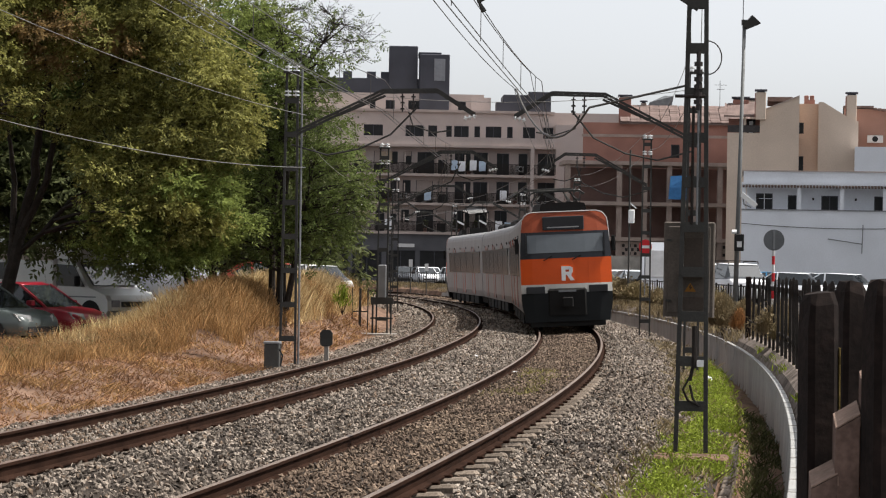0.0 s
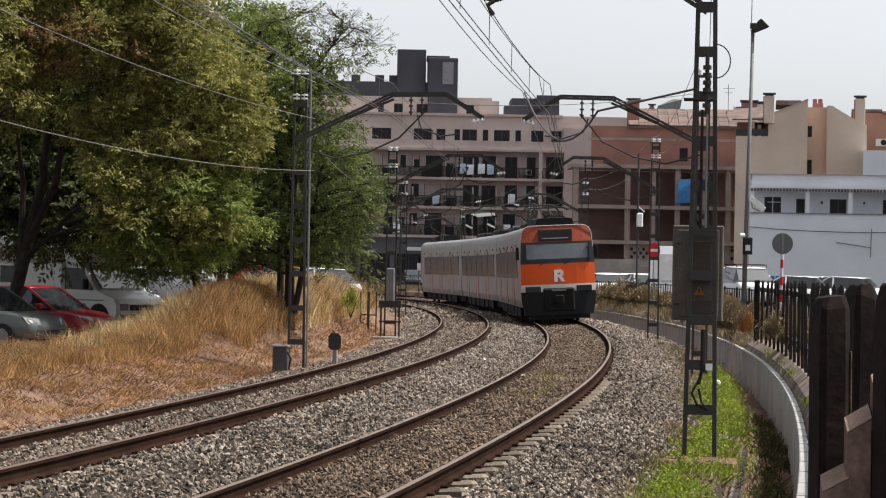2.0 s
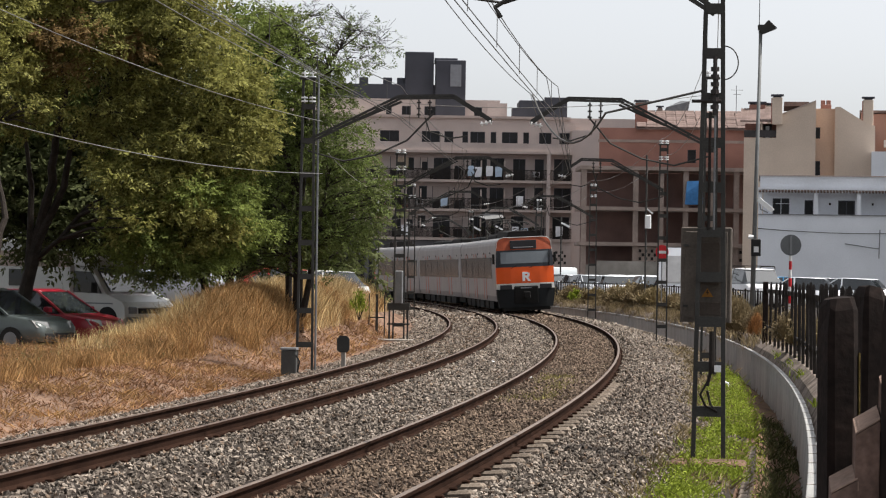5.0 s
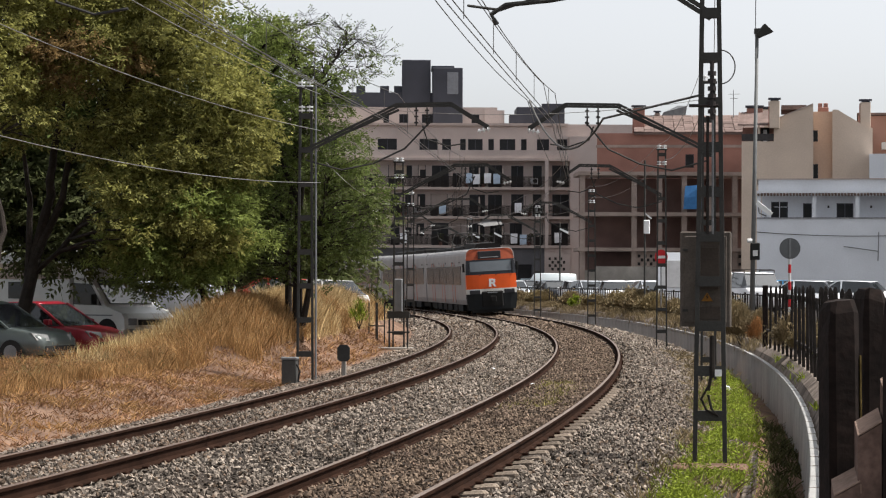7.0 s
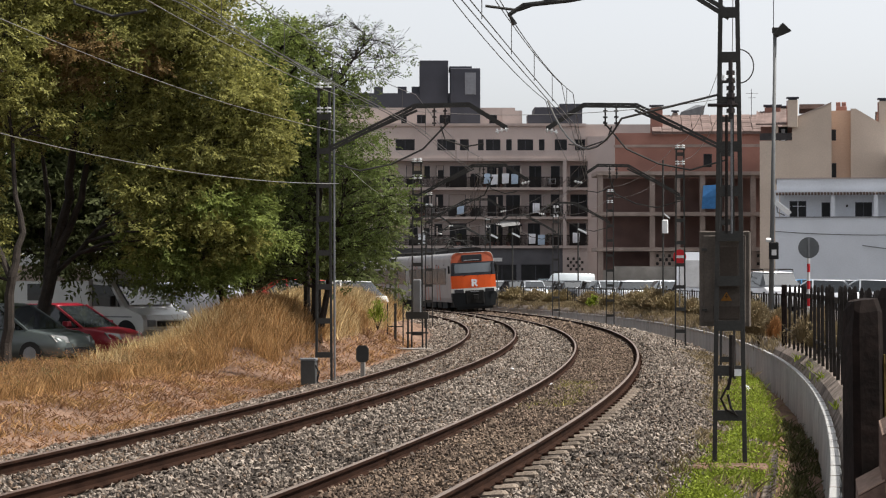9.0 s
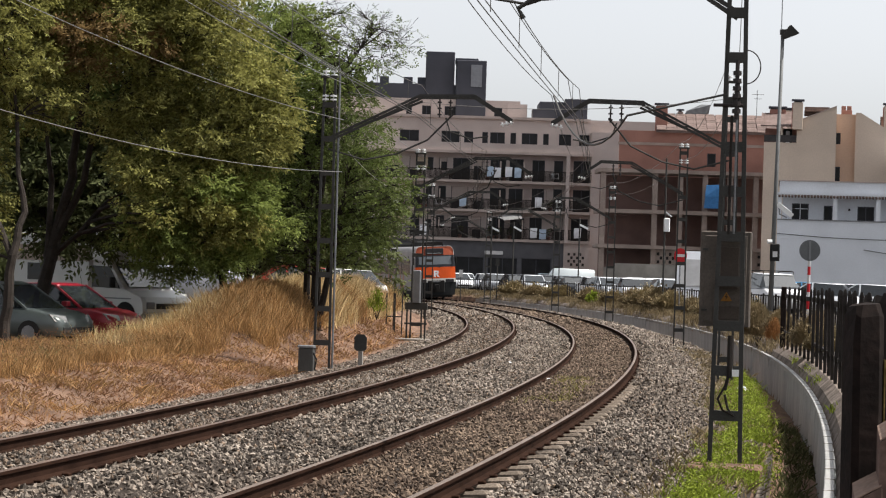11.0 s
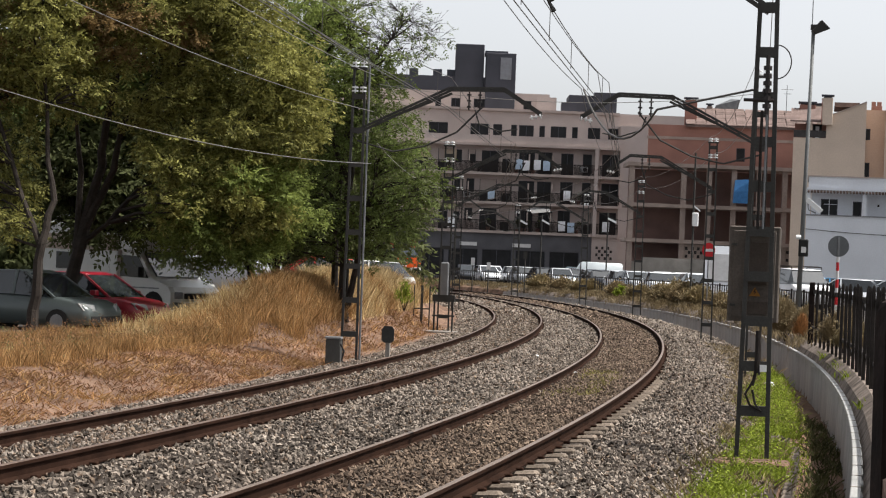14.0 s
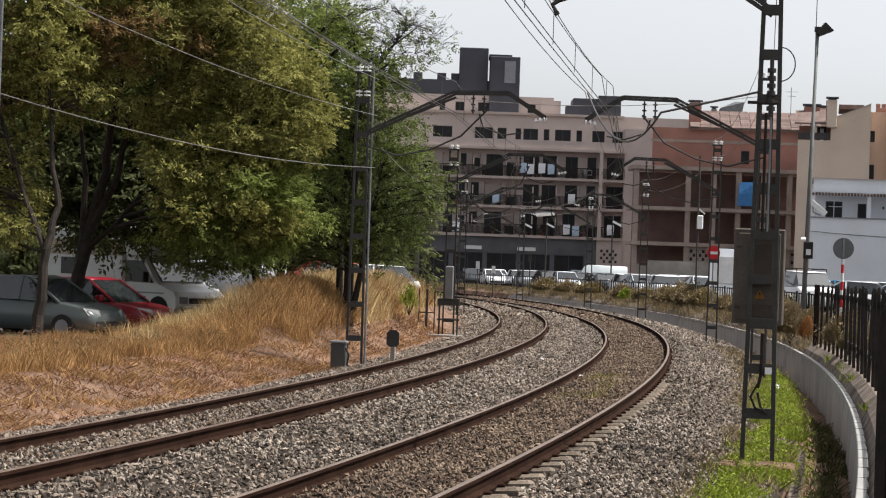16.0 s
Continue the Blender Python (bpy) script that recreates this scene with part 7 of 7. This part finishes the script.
def face_plate(z0, z1, y_low, y_high, inset, thick=0.05, steps=6, k=0.985):
    """A plate across the front between two heights; y leans from y_low to y_high."""
    g = Geo()
    zs = [z0 + (z1 - z0) * i / steps for i in range(steps + 1)]
    out = []
    for z in zs:
        t = (z - z0) / (z1 - z0)
        out.append((half_width(z) * k - inset, y_low + (y_high - y_low) * t, z))
    n = 8
    front = []
    for x, y, z in out:
        front.append([(x * (2 * j / n - 1), y + 0.13 * abs(x * (2 * j / n - 1) / 1.44) ** 3, z) for j in range(n + 1)])
    vs = [p for r in front for p in r] + [(x, y + thick, z) for r in front for x, y, z in r]
    w, m = n + 1, (steps + 1) * (n + 1)
    fs = [(i * w + j, i * w + j + 1, (i + 1) * w + j + 1, (i + 1) * w + j) for i in range(steps) for j in range(n)]
    fs += [(m + i * w + j, m + (i + 1) * w + j, m + (i + 1) * w + j + 1, m + i * w + j + 1) for i in range(steps) for j in range(n)]
    for i in range(steps):
        fs += [(i * w, (i + 1) * w, m + (i + 1) * w, m + i * w), (i * w + n, m + i * w + n, m + (i + 1) * w + n, (i + 1) * w + n)]
    fs += [(j, m + j, m + j + 1, j + 1) for j in range(n)] + [(steps * w + j, steps * w + j + 1, m + steps * w + j + 1, m + steps * w + j) for j in range(n)]
    return g.add(vs, fs)


def build_car(cab, label):
    c = thing("rail_car", Matrix(), label, "train car", "cars of the commuter train")
    h = CARLEN / 2
    y0 = -h + (0.42 if cab == -1 else 0)
    y1 = h - (0.42 if cab == 1 else 0)
    part("body", Geo().loft([section(y0, 0.99), section(y0 + 0.2), section(y1 - 0.2), section(y1, 0.99)]), body_white, c, "grey-white painted steel body")
    part("underframe", Geo().box(-1.15, 1.15, -h + 0.3, h - 0.3, 0.28, 0.62), under_black, c, "black underframe")
    for k, y in enumerate(np.arange(-h + 3.0, h - 3, 2.6)):
        part("skirt_box", Geo().box(-1.36, 1.36, y, y + (1.7 if k % 2 else 2.1), 0.22, 0.64, c=0.03), under_black if k % 2 else train_grey, c)
    for y in (-h + 3.2, h - 3.2):
        bg = part("bogie", Geo().box(-1.1, 1.1, y - 1.9, y + 1.9, 0.3, 0.6, c=0.05), under_black, c, "black bogie frame")
        for dy in (-1.25, 1.25):
            for sx in (-1, 1):
                part("wheel", Geo().disc((sx * 0.84, y + dy, 0.44), 0.44, (1, 0, 0), 0.12, 20), under_black, bg)
    for sx in (-1, 1):
        # window band and doors
        a, b = y0 + (2.1 if cab == -1 else 0.7), y1 - (2.1 if cab == 1 else 0.7)
        x = sx * 1.455
        doors = [a + (b - a) * t for t in (0.2, 0.5, 0.8)]
        edges = [a] + [d + e for d in doors for e in (-0.72, 0.72)] + [b]
        for p, q in ((a, b),):
            part("window_band", Geo().box(min(x + sx * 0.012, x - sx * 0.03), max(x + sx * 0.012, x - sx * 0.03), p, q, 1.78, 2.86), train_glass, c, "long dark tinted window band")
            n = max(1, int((q - p) / 3.1))
            for i in range(1, n):
                y = p + (q - p) * i / n
                part("window_bar", Geo().box(min(x, x + sx * 0.02), max(x, x + sx * 0.02), y - 0.04, y + 0.04, 1.78, 2.86), train_grey, c)
        for d in doors:
            dr = part("door", Geo().box(min(x - sx * 0.03, x + sx * 0.004), max(x - sx * 0.03, x + sx * 0.004), d - 0.7, d + 0.7, 0.72, 2.98), body_white, c, "sliding double door")
            for e in (-0.62, 0.62):
                part("door_edge", Geo().box(min(x, x + sx * 0.016), max(x, x + sx * 0.016), d + e - 0.06, d + e + 0.06, 2.87, 3.08), door_red, dr, "red-orange door edge stripe")
                part("door_edge", Geo().box(min(x, x + sx * 0.01), max(x, x + sx * 0.01), d + e - 0.13, d + e + 0.13, 0.72, 2.98), door_red, dr, "red-orange door edge stripe")
        for y in np.arange(a + 0.6, b, 3.4):
            part("vent", Geo().box(min(x, x - sx * 0.03), max(x, x - sx * 0.03), y - 0.05, y + 0.05, 3.02, 3.12), under_black, c)
    part("roof_rib", Geo().box(-0.9, 0.9, -h + 1.2, h - 1.2, 3.79, 3.83, c=0.01), roof_grey, c, "grey roof sheet")
    if cab:
        flip = Matrix() if cab == -1 else pose(0, 0, 0, 0, 0, 180)
        Y = -h
        # darker, duller orange than the front panel below
        top = part("cab_roof", face_plate(3.17, 3.8, Y + 0.2, Y + 0.36, 0.0, 0.3, 10, 1.0), mat("cab_dark_orange", (0.25, 0.055, 0.024), 0.45, 0, 0.15, 1.5), c, "orange cab front above the windscreen", flip)
        part("destination_display", Geo().box(-0.7, 0.62, Y + 0.16, Y + 0.34, 3.23, 3.66, c=0.02), screen_dark, top, "dark destination display")
        part("display_text", Geo().box(-0.56, 0.46, Y + 0.15, Y + 0.17, 3.29, 3.33), roof_grey, top, "row of pale lettering")
        part("white_rim", Geo().path([(x, Y + 0.36, z + 0.012) for x, z in [(-half_width(q), q) for q in (2.9, 3.2, 3.4, 3.55, 3.68, 3.76, 3.8)] + [(half_width(q), q) for q in (3.8, 3.76, 3.68, 3.55, 3.4, 3.2, 2.9)]], 0.02, 6),
             mat("rim_grey", (0.4, 0.39, 0.38), 0.5, 0, 0.1), c, "pale edge trim round the cab", flip)
        ws = part("windscreen", face_plate(2.32, 3.17, Y + 0.03, Y + 0.2, 0.0, 0.28, 5, 1.0), cab_black, c, "wide black windscreen surround", flip)
        part("pane", face_plate(2.5, 3.08, Y + 0.035, Y + 0.15, 0.17, 0.03, 3), blind_grey, ws, "grey reflecting glass")
        for x in (-0.72, 0.2):
            part("wiper", Geo().bar((x, Y - 0.03, 2.26), (x + 0.28, Y + 0.0, 2.4), 0.03, 0.03), under_black, ws)
        og = part("front_panel", face_plate(1.5, 2.32, Y, Y + 0.03, 0.0, 0.4, 4, 1.0), train_orange, c, "bright orange front panel", flip)
        lg = Geo().box(-0.16, -0.03, Y - 0.02, Y + 0.02, 1.6, 2.06).box(-0.03, 0.14, Y - 0.02, Y + 0.02, 1.95, 2.06).box(0.08, 0.2, Y - 0.02, Y + 0.02, 1.85, 2.02).box(-0.03, 0.16, Y - 0.02, Y + 0.02, 1.78, 1.88)
        lg.add([(0.0, Y - 0.02, 1.8), (0.12, Y - 0.02, 1.8), (0.26, Y - 0.02, 1.6), (0.12, Y - 0.02, 1.6), (0.0, Y + 0.02, 1.8), (0.12, Y + 0.02, 1.8), (0.26, Y + 0.02, 1.6), (0.12, Y + 0.02, 1.6)],
               [(0, 1, 2, 3), (7, 6, 5, 4), (0, 4, 5, 1), (1, 5, 6, 2), (2, 6, 7, 3), (3, 7, 4, 0)])
        part("logo_shape", lg, logo_white, og, "white blocky emblem")
        part("white_band", face_plate(1.22, 1.5, Y - 0.02, Y, 0.0, 0.42, 2, 1.0), mat("band_white", (0.5, 0.49, 0.46), 0.5, 0, 0.1), c, "white band under the orange panel", flip)
        for sx in (-1, 1):
            lm = part("headlight", Geo().box(sx * 1.0 - 0.3, sx * 1.0 + 0.3, Y - 0.04, Y + 0.1, 1.22, 1.44, c=0.02), screen_dark, c, "dark rectangular headlight cluster", flip)
            part("mirror", Geo().box(sx * 1.55 - 0.06, sx * 1.55 + 0.06, Y + 0.3, Y + 0.42, 2.5, 3.0, c=0.02), under_black, c, "black side mirror", flip)
            part("corner_post", Geo().box(sx * 1.24 - 0.02, sx * 1.24 + 0.02, Y + 0.06, Y + 0.2, 2.36, 3.12), screen_dark, ws)
        bp = part("bumper", face_plate(0.3, 1.22, Y - 0.03, Y - 0.06, 0.0, 0.5, 4, 1.0), train_grey, c, "near-black front skirt", flip)
        part("coupler_recess", Geo().box(-0.62, 0.62, Y - 0.09, Y + 0.05, 0.5, 1.36, c=0.06), under_black, bp, "black coupler opening")
        part("recess_bar", Geo().box(-0.28, 0.28, Y - 0.12, Y - 0.08, 1.24, 1.3), galv, bp)
        part("coupler", Geo().rod((0, Y - 0.35, 0.92), (0, Y + 0.2, 0.92), 0.13, n=10).box(-0.17, 0.17, Y - 0.42, Y - 0.3, 0.78, 1.08, c=0.03), under_black, bp, "black automatic coupler")
        part("plough", Geo().box(-1.2, 1.2, Y + 0.05, Y + 0.3, 0.14, 0.4, c=0.04), under_black, c, "", flip)
        # equipment pod behind the cab
        pod = part("roof_unit", Geo().loft([[(x * 0.86, Y + 0.9, z) for x, z in ((-0.9, 3.8), (0.9, 3.8), (0.82, 4.08), (0.5, 4.12), (-0.5, 4.12), (-0.82, 4.08))],
                                          [(x, Y + 4.6, z) for x, z in ((-0.9, 3.8), (0.9, 3.8), (0.82, 4.16), (0.5, 4.2), (-0.5, 4.2), (-0.82, 4.16))]]), under_black, c, "black roof equipment housing", flip)
        for y in (1.1, 2.0, 2.9):
            for sx in (-0.6, 0.6):
                part("insulator_knob", Geo().rod((sx, Y + y + 3, 3.82), (sx, Y + y + 3, 4.25), 0.05, n=8), brown_insulator, pod)
    else:
        part("roof_unit", Geo().box(-0.8, 0.8, -6.5, -2.5, 3.82, 4.1, c=0.08), under_black, c, "black roof equipment housing")
        part("roof_unit", Geo().box(-0.8, 0.8, 2.0, 7.0, 3.82, 4.05, c=0.08), train_grey, c, "grey roof equipment housing")
    if cab == -1:
        part("roof_unit", Geo().box(-0.85, 0.85, -5.2, -0.6, 3.82, 4.06, c=0.07), under_black, c, "black roof equipment housing")
        part("roof_unit", Geo().box(-0.85, 0.85, 4.0, 9.0, 3.82, 4.04, c=0.07), train_grey, c, "dark roof equipment housing")
        for y0_, rise in ((-4.4, 0.5), (1.6, 0.75)):
            pg = Geo()
            for sx in (-0.55, 0.55):
                pg.path([(sx, y0_ - 0.9, 4.08), (sx * 1.25, y0_ + 0.7, 4.1 + rise * 0.45), (sx * 0.8, y0_ - 0.5, 4.12 + rise)], 0.028, 5)
                pg.path([(sx, y0_ + 1.2, 4.08), (sx * 1.25, y0_ - 0.4, 4.1 + rise * 0.5), (sx * 0.8, y0_ + 0.3, 4.12 + rise)], 0.022, 5)
                pg.rod((sx, y0_ - 0.9, 3.82), (sx, y0_ - 0.9, 4.1), 0.05, n=8).rod((sx, y0_ + 1.2, 3.82), (sx, y0_ + 1.2, 4.1), 0.05, n=8)
            for dy in (-0.5, 0.3):
                pg.path([(-0.95, y0_ + dy, 4.02 + rise), (-0.75, y0_ + dy, 4.14 + rise), (0.75, y0_ + dy, 4.14 + rise), (0.95, y0_ + dy, 4.02 + rise)], 0.026, 5)
            pg.bar((-0.6, y0_ - 0.9, 4.1), (0.6, y0_ - 0.9, 4.1), 0.06, 0.05).bar((-0.6, y0_ + 1.2, 4.1), (0.6, y0_ + 1.2, 4.1), 0.06, 0.05)
            part("pantograph", pg, mast_steel, c, "folded steel pantograph")
        part("roof_line", Geo().path([(0.5, -5.6, 4.2), (0.5, -2.0, 4.36), (0.45, 3.5, 4.3), (0.5, 9.5, 4.2)], 0.025, 5), dark_iron, c, "dark roof cable")
    else:
        part("gangway", Geo().box(-0.75, 0.75, -h - 0.25, -h + 0.05, 0.7, 3.3, c=0.05), black_rubber, c, "black rubber gangway bellows")
    return c


# commuter train of three cars
cars = [build_car(-1, "orange-fronted cab car of a grey-white commuter train"), build_car(0, "grey-white middle car of the commuter train"),
        build_car(1, "grey-white far cab car of the commuter train")]
SPEED, START = 8.72, -28.0


def car_pose(s):
    """A car whose bogies stand on the curve, tilted by the cant."""
    a, b = at(s - 7, 0), at(s + 7, 0)
    p = (a + b) / 2
    d = b - a
    return pose(p.x, p.y, CANT / 2, 0, 0, math.degrees(math.atan2(d.y, d.x)) - 90) @ pose(0, 0, 0, 0, -math.degrees(CANT / GAUGE), 0)


def motions():
    for k, c in enumerate(cars):
        rows = []
        for i in range(17):
            rows.append((float(i), car_pose(START + SPEED * i + CARLEN / 2 + PITCH * k)))
        walk(c, rows)


motions()
